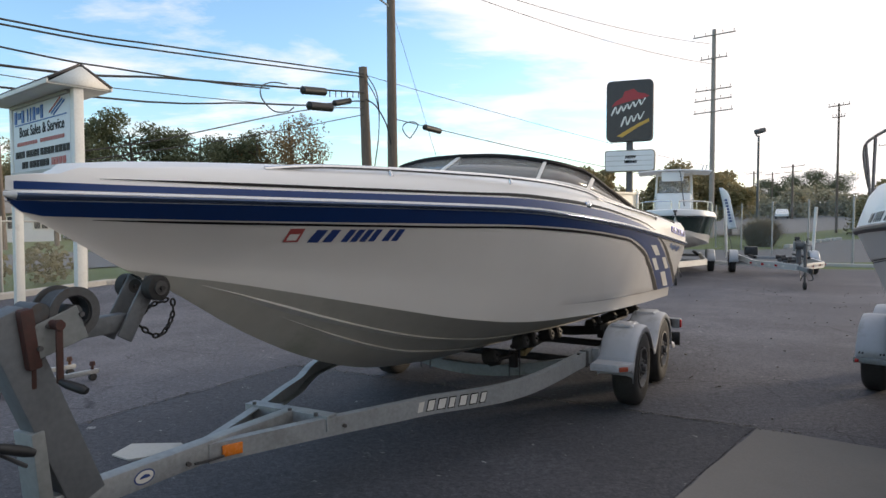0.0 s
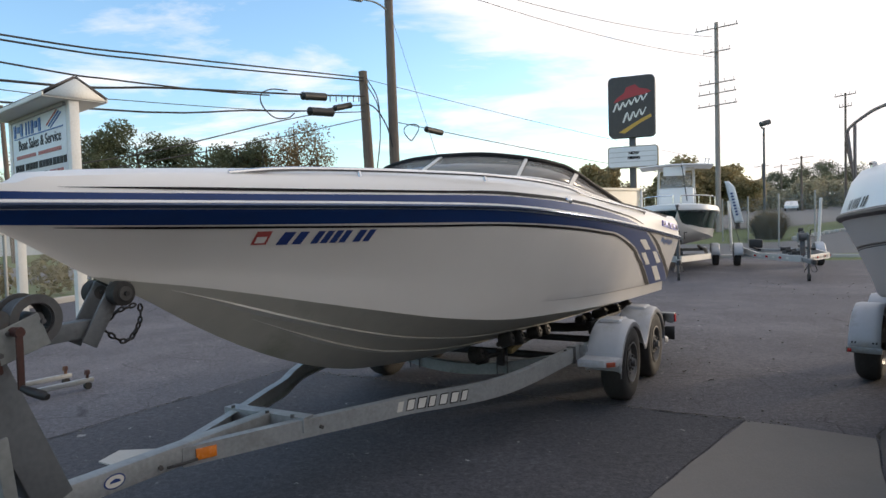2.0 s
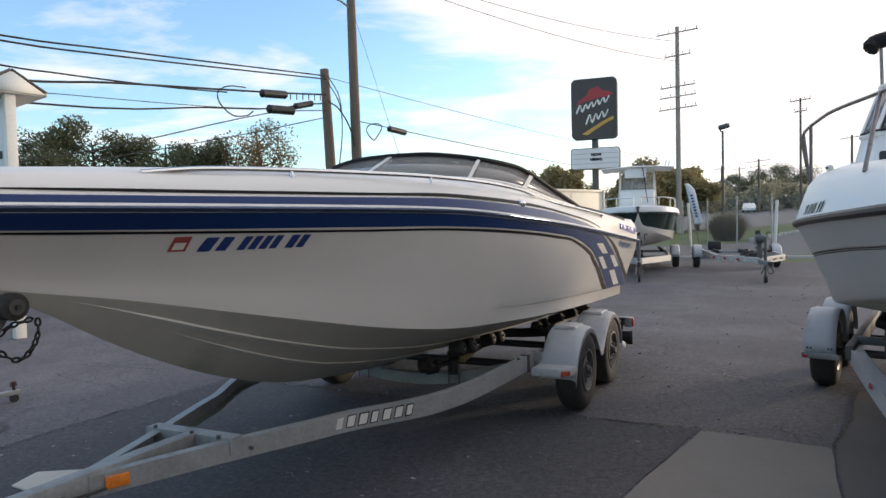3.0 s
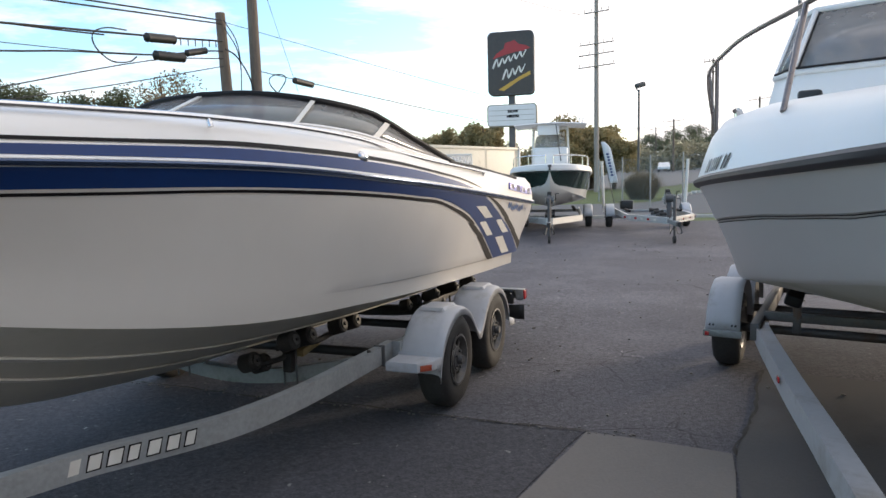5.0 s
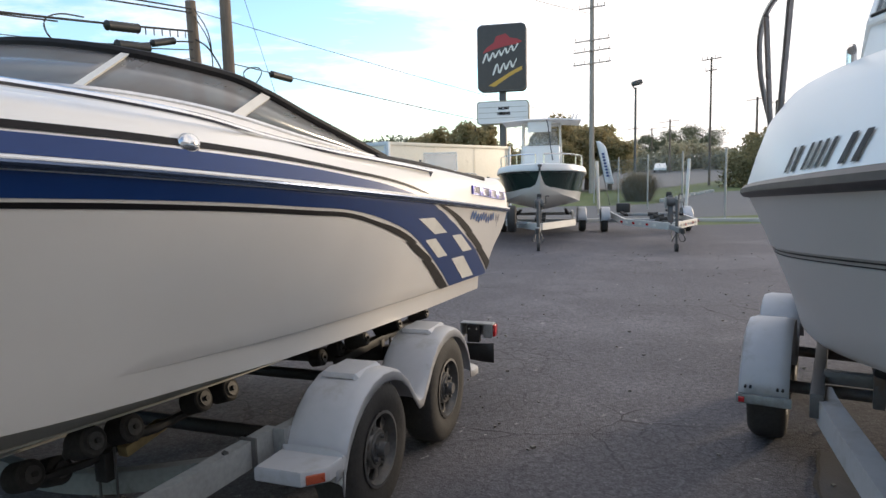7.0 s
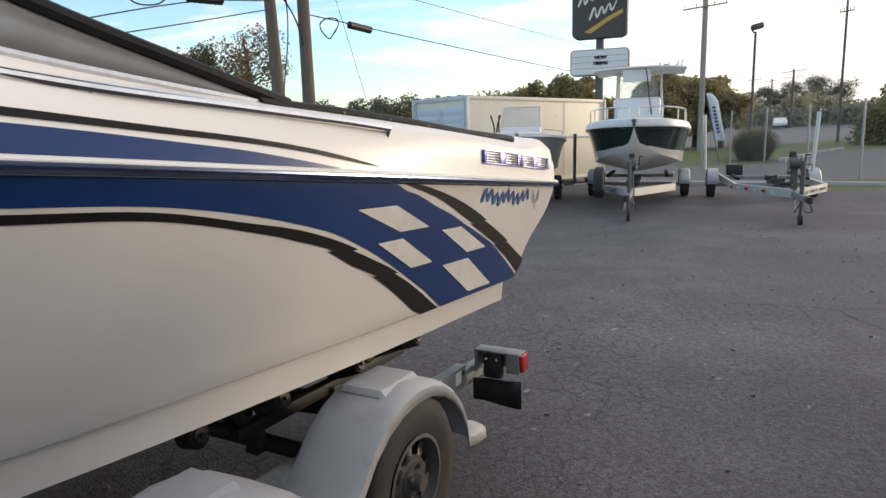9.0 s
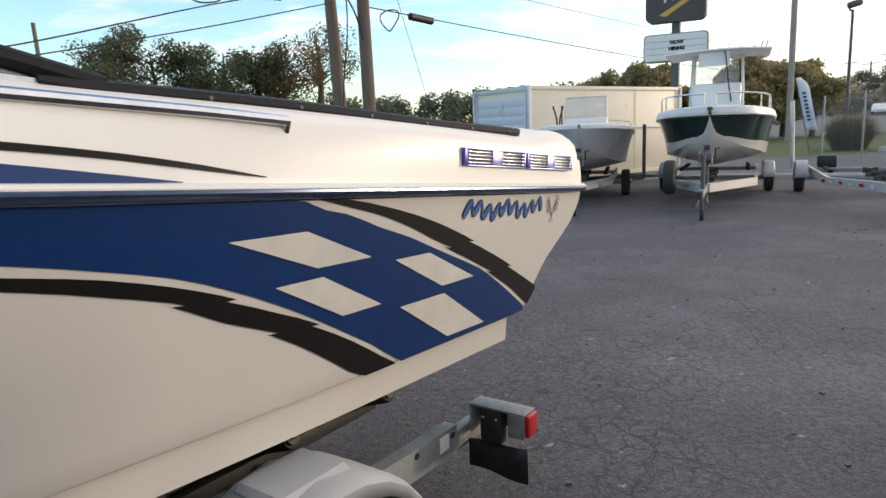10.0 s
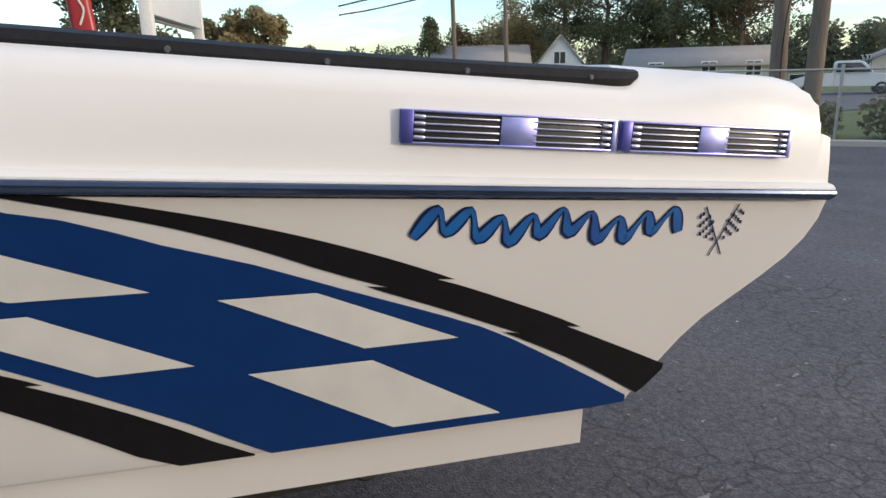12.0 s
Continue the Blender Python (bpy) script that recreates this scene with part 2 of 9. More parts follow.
smoked = glass("smoked_acrylic", (0.20, 0.195, 0.195), 0.82, 0.16)
clear_glass = glass("clear_acrylic", (0.55, 0.58, 0.60), 0.32, 0.05)


# ---- mesh tools ----
def part(name, bm, mat, parent=None, label="", smooth=True, m=None):
    me = bpy.data.meshes.new(name)
    bmesh.ops.recalc_face_normals(bm, faces=bm.faces[:])
    bm.to_mesh(me)
    bm.free()
    for one in (mat if isinstance(mat, (list, tuple)) else [mat]):
        me.materials.append(one)
    if smooth:
        me.polygons.foreach_set("use_smooth", [True] * len(me.polygons))
        me.set_sharp_from_angle(angle=radians(38))
    ob = new(name, me)
    if parent:
        ob.parent = parent
    if m is not None:
        ob.matrix_basis = m
    if label:
        ob["label"] = label
    return ob


def thing(name, m, label, category, group="", kind=""):
    e = new(name)
    e.empty_display_size = 0.1
    e.matrix_basis = m
    return tagged(e, label, category, group, kind)


def box(bm, c, s, bev=0.0, rot=None, seg=2):
    m = Matrix.Translation(c)
    if rot is not None:
        m = m @ rot
    g = bmesh.ops.create_cube(bm, size=1.0, matrix=m @ Matrix.Diagonal((*s, 1)))
    if bev:
        ed = list({e for v in g["verts"] for e in v.link_edges})
        bmesh.ops.bevel(bm, geom=ed, offset=bev, segments=seg, affect='EDGES', profile=0.5)
    return bm


def cyl(bm, p, q, r, r2=None, n=16, caps=True):
    p, q = Vector(p), Vector(q)
    d = q - p
    m = Matrix.Translation((p + q) / 2) @ d.to_track_quat("Z", "Y").to_matrix().to_4x4()
    bmesh.ops.create_cone(bm, cap_ends=caps, segments=n, radius1=r, radius2=r if r2 is None else r2, depth=d.length, matrix=m)
    return bm


def tube(bm, pts, r, n=8, closed=False, caps=True, radii=None):
    """A round bar along a line of points."""
    pts = [Vector(p) for p in pts]
    k = len(pts)
    rings = []
    up = Vector((0.13, 0.2, 1)).normalized()
    for i, p in enumerate(pts):
        a = pts[(i - 1) % k] if closed or i else p
        b = pts[(i + 1) % k] if closed or i < k - 1 else p
        d = (b - a).normalized()
        s = d.cross(up)
        if s.length < 0.05:
            s = d.cross(Vector((1, 0.1, 0)))
        s.normalize()
        t = s.cross(d)
        rr = radii[i] if radii else r
        rings.append([bm.verts.new(p + rr * (math.cos(w) * s + math.sin(w) * t)) for w in (2 * math.pi * j / n for j in range(n))])
    for i in range(k if closed else k - 1):
        A, B = rings[i], rings[(i + 1) % k]
        for j in range(n):
            bm.faces.new((A[j], A[(j + 1) % n], B[(j + 1) % n], B[j]))
    if caps and not closed:
        bm.faces.new(rings[0])
        bm.faces.new(rings[-1][::-1])
    return bm


def loft(bm, rings, closed=False, cap=False):
    """Skin through rows of points of equal length."""
    vs = [[bm.verts.new(p) for p in r] for r in rings]
    n = len(vs[0])
    for A, B in zip(vs, vs[1:]):
        for j in range(n if closed else n - 1):
            q = (A[j], A[(j + 1) % n], B[(j + 1) % n], B[j])
            if len({v.co.to_tuple(6) for v in q}) == 4:
                bm.faces.new(q)
            else:
                u = []
                for v in q:
                    if v.co.to_tuple(6) not in [w.co.to_tuple(6) for w in u]:
                        u.append(v)
                if len(u) == 3:
                    bm.faces.new(u)
    if cap and closed:
        bm.faces.new(vs[0][::-1])
        bm.faces.new(vs[-1])
    return vs


def spline(k, v):
    """A smooth function through (k, v)."""
    k, v = np.array(k, float), np.array(v, float)
    m = np.gradient(v, k)

    def f(t):
        t = min(max(t, k[0]), k[-1])
        i = min(max(int(np.searchsorted(k, t, side="right")) - 1, 0), len(k) - 2)
        h = k[i + 1] - k[i]
        s = (t - k[i]) / h
        return float((2 * s**3 - 3 * s**2 + 1) * v[i] + (s**3 - 2 * s**2 + s) * h * m[i] + (-2 * s**3 + 3 * s**2) * v[i + 1] + (s**3 - s**2) * h * m[i + 1])
    return f


def smooth_path(pts, n=8):
    """Points along a smooth line through pts."""
    P = np.array(pts, float)
    k = np.arange(len(P), dtype=float)
    fs = [spline(k, P[:, i]) for i in range(3)]
    return [tuple(f(t) for f in fs) for t in np.linspace(0, len(P) - 1, (len(P) - 1) * n + 1)]


def strip(bm, rows):
    """Faces between neighbouring rows of points."""
    return loft(bm, rows)


def shell(ob, t, offset=-1.0):
    s = ob.modifiers.new("thickness", 'SOLIDIFY')
    s.thickness, s.offset = t, offset
    return ob


def text_mesh(name, body, size, mat, parent, m, shear=0.0, space=1.0, extrude=0.002, bold=0.0):
    cu = bpy.data.curves.new(name, 'FONT')
    cu.body, cu.size, cu.shear, cu.space_character = body, size, shear, space
    cu.align_x, cu.align_y = 'CENTER', 'CENTER'
    cu.extrude, cu.offset, cu.resolution_u = extrude, bold, 3
    tmp = bpy.data.objects.new(name, cu)
    scene.collection.objects.link(tmp)
    me = bpy.data.meshes.new_from_object(tmp.evaluated_get(bpy.context.evaluated_depsgraph_get()))
    bpy.data.objects.remove(tmp)
    bpy.data.curves.remove(cu)
    me.materials.clear()
    me.materials.append(mat)
    ob = new(name, me)
    if parent:
        ob.parent = parent
    ob.matrix_basis = m
    return ob
# ---- lines of the blue and white runabout, in its own axes: x to port, y aft of the stem head, z above the ground ----
rail_x = spline([0, 0.08, 0.25, 0.6, 1.0, 1.5, 2.1, 2.8, 3.6, 4.6, 5.6, 6.945], [0, 0.055, 0.13, 0.265, 0.41, 0.60, 0.81, 0.99, 1.125, 1.19, 1.205, 1.20])
rail_z = spline([0, 1, 1.7, 2.6, 3.7, 5, 6.945], [1.626, 1.622, 1.618, 1.604, 1.533, 1.434, 1.28])
keel_z = spline([0, 0.055, 0.176, 0.44, 0.69, 0.99, 1.38, 1.75, 2.15, 2.6, 3.5, 4.6, 6.4], [1.60, 1.556, 1.49, 1.336, 1.212, 1.035, 0.842, 0.70, 0.592, 0.53, 0.46, 0.43, 0.42])
chine_xs = spline([0.45, 0.65, 0.89, 1.16, 1.46, 1.81, 2.22, 2.71, 3.7, 5, 6.4], [0, 0.032, 0.112, 0.207, 0.323, 0.448, 0.588, 0.745, 0.94, 1.06, 1.10])
chine_zs = spline([0.45, 0.65, 0.89, 1.16, 1.46, 1.81, 2.22, 2.71, 3.7, 5, 6.4], [1.331, 1.290, 1.246, 1.187, 1.116, 1.036, 0.946, 0.866, 0.80, 0.75, 0.705])
FORE = 0.45     # where the chine leaves the stem


def ease(s):
    s = max(0.0, min(1.0, s))
    return s * s * (3 - 2 * s)


def step_h(y):
    """Height of the moulded crease above the chine."""
    return 0.104 * ease((y - FORE) / 1.6)


def lip_k(y):
    """How far the crease has opened into a step."""
    return ease((y - 3.1) / 1.5)


def side_low(y):
    """Lower edge of the topside."""
    if y < FORE:
        return 0.0, keel_z(y)
    h = step_h(y)
    return chine_xs(y) + 0.30 * h, chine_zs(y) + h


def side_x(y, z):
    """Half breadth of the topside at a height."""
    xl, zl = side_low(y)
    xr, zr = rail_x(y) - 0.012, rail_z(y) - 0.03
    s = max(0.0, min(1.0, (z - zl) / (zr - zl)))
    p = 1.0 + 0.55 * max(0.0, min(1.0, (3.4 - y) / 2.4))
    return xl + (xr - xl) * s**p


transom_line = spline([0.82, 0.90, 1.0, 1.06, 1.12, 1.19, 1.25, 1.32], [6.505, 6.575, 6.680, 6.780, 6.872, 6.938, 6.960, 6.966])


def transom_y(z):
    """The transom leans aft towards its top and rounds off under the rail."""
    return 6.405 if z < 0.805 else transom_line(max(z, 0.82))


BOAT = pose(-1.530, 2.272, 0, 0, 0, -29)


def hull_point(y, z, off=0.0):
    """A point on the port topside, pushed out by off."""
    e = 0.02
    x = side_x(y, z)
    nx = Vector((1, -(side_x(y + e, z) - side_x(y - e, z)) / (2 * e), -(side_x(y, z + e) - side_x(y, z - e)) / (2 * e))).normalized()
    return Vector((x, y, z)) + off * nx


edge_in = spline([0, 0.3, 0.8, 1.5, 2.4, 3.4, 4.2, 5.0, 5.6, 6.965], [0.0, 0.07, 0.10, 0.10, 0.10, 0.13, 0.13, 0.07, 0.022, 0.02])
edge_up = spline([0, 0.1, 0.15, 0.19, 0.3, 0.8, 1.5, 2.4, 3.4, 4.2, 5.0, 6.0, 6.5, 6.86, 6.93, 6.965], [0.045, 0.064, 0.068, 0.096, 0.113, 0.145, 0.16, 0.17, 0.18, 0.185, 0.182, 0.178, 0.178, 0.175, 0.15, 0.11])


def deck_row(y):
    """Port deck edge from the rub rail up and in."""
    xr, zr = rail_x(y), rail_z(y)
    ei, eu = min(edge_in(y), xr), edge_up(y)
    row = [(xr - 0.002, zr + 0.009), (xr - 0.25 * ei, zr + 0.026 + 0.30 * eu), (xr - 0.6 * ei, zr + 0.03 + 0.66 * eu), (xr - 0.9 * ei - 0.006, zr + 0.92 * eu + 0.008), (max(0.0, xr - ei - 0.035), zr + eu + 0.012)]
    return [(max(0, x), z) for x, z in row]


def flank_point(y, dz, off=0.0):
    """A point on the deck flank, dz above the rail."""
    r = deck_row(y)
    z = rail_z(y) + dz
    x = float(np.interp(z, [p[1] for p in r], [p[0] for p in r]))
    return Vector((x + off, y, z + 0.35 * off))


def station(y):
    """Port half section from keel to rail."""
    xl, zl = side_low(y)
    zk = keel_z(y)
    cx, cz = (0.0, zk) if y < FORE else (chine_xs(y), chine_zs(y))
    pts = []
    def low(s):
        return cx * s, zk + (cz - zk) * (s ** 1.08)

    for t in (0.0, 0.16, 0.33, 0.5, 0.66, 0.83, 1.0):
        pts.append(low(t))
    # rounded lip over the moulded step
    k = lip_k(y)
    pts += [(xl - 0.022 * k, zl - 0.004 * k), (xl - 0.014 * k, zl - 0.002 * k), (xl - 0.004 * k, zl + 0.003 * k)]
    zl += 0.012 * k
    xl = side_x(y, zl)
    pts.append((xl, zl))
    zt = rail_z(y) - 0.03
    for i in range(1, 11):
        z = zl + (zt - zl) * i / 10
        pts.append((side_x(y, z), z))
    return pts


def runabout():
    boat = thing("runabout_boat", BOAT, "white fibreglass runabout with blue and black graphics on a trailer", "boat")
    ys = [0.0, 0.03, 0.07, 0.13, 0.2, 0.3, 0.4, 0.45, 0.5, 0.57, 0.65, 0.74, 0.84, 0.95] + [1.1 + 0.15 * i for i in range(36)] + [6.41]
    bm = bmesh.new()
    rows = []
    for y in ys:
        rows.append([Vector((x, y, z)) for x, z in station(y)])
    # the last stations follow the leaning transom
    last = station(6.41)
    for k in (0.0, 0.5, 1.0):
        row = []
        for j, (x, z) in enumerate(last):
            # the moulded step stops short of the overhanging topside
            yy = 6.41 + k * (transom_y(max(z, 0.82) if j > 7 else 0.7) - 6.41)
            zz = z
            if j > 7:
                zz = z + (rail_z(yy) - rail_z(6.41)) * (z - 0.75) / (rail_z(6.41) - 0.75)
                yy = 6.41 + k * (transom_y(max(zz, 0.82)) - 6.41)
            row.append(Vector((side_x(min(yy, 6.96), zz) if j > 9 else x, yy, zz)))
        if k:
            rows.append(row)
    loft(bm, rows)
    loft(bm, [[Vector((-p.x, p.y, p.z)) for p in r] for r in rows])
    # transom face
    a, b = rows[-1], [Vector((-p.x, p.y, p.z)) for p in rows[-1]]
    loft(bm, [[p for p in a], [Vector((0, p.y, p.z)) for p in a], [p for p in b]])
    bmesh.ops.remove_doubles(bm, verts=bm.verts[:], dist=0.0008)
    # Faces below the chine take the darker grey-green bottom colour.
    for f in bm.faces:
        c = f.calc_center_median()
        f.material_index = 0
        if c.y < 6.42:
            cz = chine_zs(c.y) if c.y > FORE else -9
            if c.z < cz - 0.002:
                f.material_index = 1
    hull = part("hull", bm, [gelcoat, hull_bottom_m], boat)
    on_chine = [FORE < v.co.y < 6.42 and abs(v.co.z - chine_zs(v.co.y)) < 0.002 and abs(abs(v.co.x) - chine_xs(v.co.y)) < 0.002 for v in hull.data.vertices]
    for e in hull.data.edges:
        if on_chine[e.vertices[0]] and on_chine[e.vertices[1]]:
            e.use_edge_sharp = True
    # lifting strakes: thin ledges along the bottom, fading out towards the stem
    def bottom(y, f):
        zk = keel_z(y)
        return Vector((chine_xs(y) * f, y, zk + (chine_zs(y) - zk) * f ** 1.08))

    for y0, f0, f1 in ((0.78, 0.80, 0.62), (1.22, 0.55, 0.32)):
        for sgn in (1, -1):
            bm = bmesh.new()
            rows = []
            for i in range(47):
                y = y0 + (6.36 - y0) * i / 46
                f = f1 + (f0 - f1) * math.exp(-(y - y0) / 0.9)
                h = 0.014 * ease((y - y0) / 0.5) + 0.0005
                p = bottom(y, f)
                up, dn = bottom(y, f + 0.5 * h / max(chine_xs(y), 0.05)), bottom(y, f - 1.6 * h / max(chine_xs(y), 0.05))
                e = p + Vector((0.9 * h, 0, -0.32 * h))
                rows.append([Vector((sgn * q.x, q.y, q.z)) for q in (up, e + Vector((0, 0, 0.3 * h)), e, dn)])
            loft(bm, rows)
            part("strake", bm, strake_m, boat, "lifting strake along the bottom, paled for light on its edge")
    # rub rail, white bead with a bright insert
    bm = bmesh.new()
    rows = []
    yy = [0.0, 0.02, 0.05, 0.1, 0.18, 0.3, 0.45, 0.65] + [0.9 + 0.2 * i for i in range(30)] + [6.945]
    prof = [(-0.03, 0.013), (0.0, 0.013), (0.014, 0.011), (0.022, 0.004), (0.022, -0.010), (0.014, -0.020), (-0.008, -0.026), (-0.03, -0.025)]
    for y in yy:
        k = min(1.0, y / 0.06)
        rows.append([Vector((max(0.0, rail_x(y) + dx * k), y - 0.008 * (1 - k), rail_z(y) + dz * (0.45 + 0.55 * k))) for dx, dz in prof])
    loft(bm, rows)
    loft(bm, [[Vector((-p.x, p.y, p.z)) for p in r] for r in rows])
    bmesh.ops.remove_doubles(bm, verts=bm.verts[:], dist=0.0008)
    part("rub_rail", bm, gelcoat_deck, boat, "glossy white rub rail moulding")
    bm = bmesh.new()
    rows = []
    for y in yy[1:]:
        x, z = rail_x(y), rail_z(y)
        rows.append([Vector((x + 0.010, y, z - 0.0235)), Vector((x + 0.021, y, z - 0.0165)), Vector((x + 0.0265, y, z - 0.008)), Vector((x + 0.0255, y, z - 0.002)), Vector((x + 0.021, y, z + 0.001))])
    loft(bm, rows)
    loft(bm, [[Vector((-p.x, p.y, p.z)) for p in r] for r in rows])
    part("rail_insert", bm, rail_blue, boat, "glossy slate blue insert along the rub rail")

    # deck: flank, edge, crown; open over the cockpit
    def crown_z(y):
        return float(np.interp(y, [0, 0.035, 0.15, 0.19, 0.293, 0.437, 0.68, 1.0, 1.88, 2.6, 3.3], [1.668, 1.69, 1.706, 1.742, 1.755, 1.771, 1.788, 1.806, 1.85, 1.862, 1.862]))

    bm = bmesh.new()
    rows = []
    for y in [0.0, 0.03, 0.07, 0.12, 0.15, 0.17, 0.19, 0.22, 0.28, 0.4, 0.55, 0.75] + [0.95 + 0.2 * i for i in range(13)]:
        r = deck_row(y)
        x0, z0 = r[-1]
        c = max(crown_z(min(y, 3.3)), z0 + 0.001)
        for s in (0.75, 0.5, 0.25, 0.0):
            r.append((x0 * s, z0 + (c - z0) * (1 - s ** 2)))
        rows.append([Vector((x, y, z)) for x, z in r])
    loft(bm, rows)
    loft(bm, [[Vector((-p.x, p.y, p.z)) for p in r] for r in rows])
    bmesh.ops.remove_doubles(bm, verts=bm.verts[:], dist=0.0008)
    part("foredeck", bm, gelcoat_deck, boat, "glossy off-white foredeck")
    # side decks with their coamings down to the sole
    rows = []
    for y in [3.35 + 0.2 * i for i in range(16)] + [6.45]:
        r = deck_row(y)
        x0, z0 = r[-1]
        r += [(x0 - 0.06, z0 + 0.004), (x0 - 0.10, z0 - 0.03), (x0 - 0.11, 1.05), (x0 - 0.12, 0.95)]
        rows.append([Vector((x, y, z)) for x, z in r])
    for sgn in (1, -1):
        bm = bmesh.new()
        loft(bm, [[Vector((sgn * p.x, p.y, p.z)) for p in r] for r in rows])
        part("side_deck", bm, gelcoat_deck, boat)
    # stern deck: a raised hump that drops to a low ledge over the transom
    rows = []
    for y, drop in ((6.45, 0.0), (6.55, 0.0), (6.65, 0.0), (6.75, 0.0), (6.82, 0.0), (6.868, 0.001), (6.89, 0.006), (6.904, 0.018), (6.912, 0.045), (6.916, 0.09), (6.918, 0.112), (6.936, 0.115), (6.946, 0.12)):
        r = deck_row(min(y, 6.9))
        rd = rail_z(y) - rail_z(min(y, 6.9))
        x0, z0 = r[-1]
        top = 1.545 - 0.074 * (y - 6.55) - drop
        k = max(0.0, min(1.0, (y - 6.5) / 0.25))
        r = [(x + k * (0, 0, 0.002, 0.006, 0.018)[i], min(z + rd + k * (0, 0, 0.004, 0.016, 0.022)[i], top - 0.002 * (5 - i))) for i, (x, z) in enumerate(r)]
        hi = max(top, r[-1][1] + 0.001)
        r += [(x0 - 0.03 + 0.016 * k, hi - 0.3 * (hi - r[-1][1])), (x0 - 0.07 + 0.015 * k, hi), (x0 * 0.75, hi + 0.004), (x0 * 0.4, hi + 0.006), (0, hi + 0.007)]
        rows.append([Vector((x, y, z)) for x, z in r])
    bm = bmesh.new()
    rows.append([Vector((p.x, 6.947, rail_z(6.945) + 0.01)) for p in rows[-1]])
    loft(bm, rows)
    loft(bm, [[Vector((-p.x, p.y, p.z)) for p in r] for r in rows])
    loft(bm, [[Vector((-p.x, p.y, p.z)) for p in rows[0]] + [p for p in rows[0][::-1]][1:], [Vector((-min(p.x, 1.06), 6.45, 0.95)) for p in rows[0]] + [Vector((min(p.x, 1.06), 6.45, 0.95)) for p in rows[0][::-1]][1:]])
    bmesh.ops.remove_doubles(bm, verts=bm.verts[:], dist=0.0008)
    part("stern_deck", bm, gelcoat_deck, boat, "raised off-white stern deck with rounded edges")
    bm = bmesh.new()
    loft(bm, [[Vector((-0.78, 3.5, 0.96)), Vector((0.78, 3.5, 0.96))], [Vector((-0.64, 3.36, 1.83)), Vector((0.64, 3.36, 1.83))]])
    part("dash_bulkhead", bm, gelcoat_deck, boat)
    bm = bmesh.new()
    loft(bm, [[Vector((-0.80, 3.42, 0.96)), Vector((0.80, 3.42, 0.96))], [Vector((-0.95, 4.6, 0.95)), Vector((0.95, 4.6, 0.95))], [Vector((-1.0, 6.44, 0.95)), Vector((1.0, 6.44, 0.95))]])
    part("cockpit_sole", bm, gelcoat_deck, boat)

    # black padded trim along the cockpit edge
    bz = spline([4.78, 5.15, 5.4, 5.63, 5.95, 6.48], [1.662, 1.640, 1.622, 1.602, 1.574, 1.540])
    bx = spline([4.78, 5.15, 5.55, 5.95, 6.48], [1.05, 1.08, 1.105, 1.12, 1.13])
    for sgn in (1, -1):
        bm = bmesh.new()
        rows = []
        for i in range(26):
            y = 4.78 + i * 0.073 if i < 23 else (6.42, 6.46, 6.485)[i - 23]
            q = (1, 0.86, 0.45)[max(0, i - 23)]
            w = 0.027 * q
            t = q * (1 if i else 0.6)
            x, z = bx(y), bz(y)
            rows.append([Vector((sgn * (x + w * c), y, z - 0.016 * t + 0.019 * t * s)) for c, s in ((1.0, -1), (1.2, -0.2), (0.9, 0.6), (0, 1), (-1, 0.6), (-1.2, -0.2), (-1, -1))])
        loft(bm, rows, closed=True, cap=True)
        trim = part("cockpit_trim", bm, black_trim, boat, "black padded trim along the cockpit edge")
        for k in range(6):
            y = 5.12 + 0.25 * k
            bm = bmesh.new()
            cyl(bm, (sgn * (bx(y) + 0.030), y, bz(y) - 0.018), (sgn * (bx(y) + 0.035), y, bz(y) - 0.018), 0.006, 0.004, 10)
            part("snap", bm, galv_dark, trim, "small dull metal snap")

    # windshield: five panes between light posts, black top bead
    base = [(0.0, 3.02, 1.865), (0.36, 3.13, 1.855), (0.70, 3.34, 1.838), (0.84, 3.60, 1.815), (0.925, 3.86, 1.777), (0.985, 4.22, 1.716), (1.03, 4.58, 1.669), (1.06, 4.90, 1.634)]
    top = [(0.0, 3.44, 2.050), (0.34, 3.48, 2.040), (0.665, 3.60, 1.995), (0.83, 3.93, 1.950), (0.90, 4.11, 1.892), (0.955, 4.34, 1.812), (1.01, 4.61, 1.730), (1.055, 4.91, 1.645)]
    bp, tp = smooth_path(base, 8), smooth_path(top, 8)
    cut = [0, 16, 32, 56]
    # moulded coaming that carries the windshield
    for sgn in (1, -1):
        bm = bmesh.new()
        rows = []
        for x, y, z in bp:
            if y < 3.2:
                rows.append([Vector((sgn * (x + d), y - 0.03 * k, z - h)) for k, (d, h) in enumerate(((-0.03, 0.0), (0.02, 0.004), (0.04, 0.03), (0.05, 0.09)))])
            else:
                dx, dz = deck_row(y)[-1]
                dx, dz = max(dx, x + 0.012), min(dz, z - 0.012)
                rows.append([Vector((sgn * (x - 0.03), y, z)), Vector((sgn * (x + 0.012), y, z + 0.002)), Vector((sgn * (x + 0.35 * (dx - x) + 0.01), y, z - 0.35 * (z - dz))), Vector((sgn * (dx + 0.004), y, dz - 0.002))])
        loft(bm, rows)
        part("windshield_coaming", bm, gelcoat_deck, boat, "moulded white coaming under the windshield")
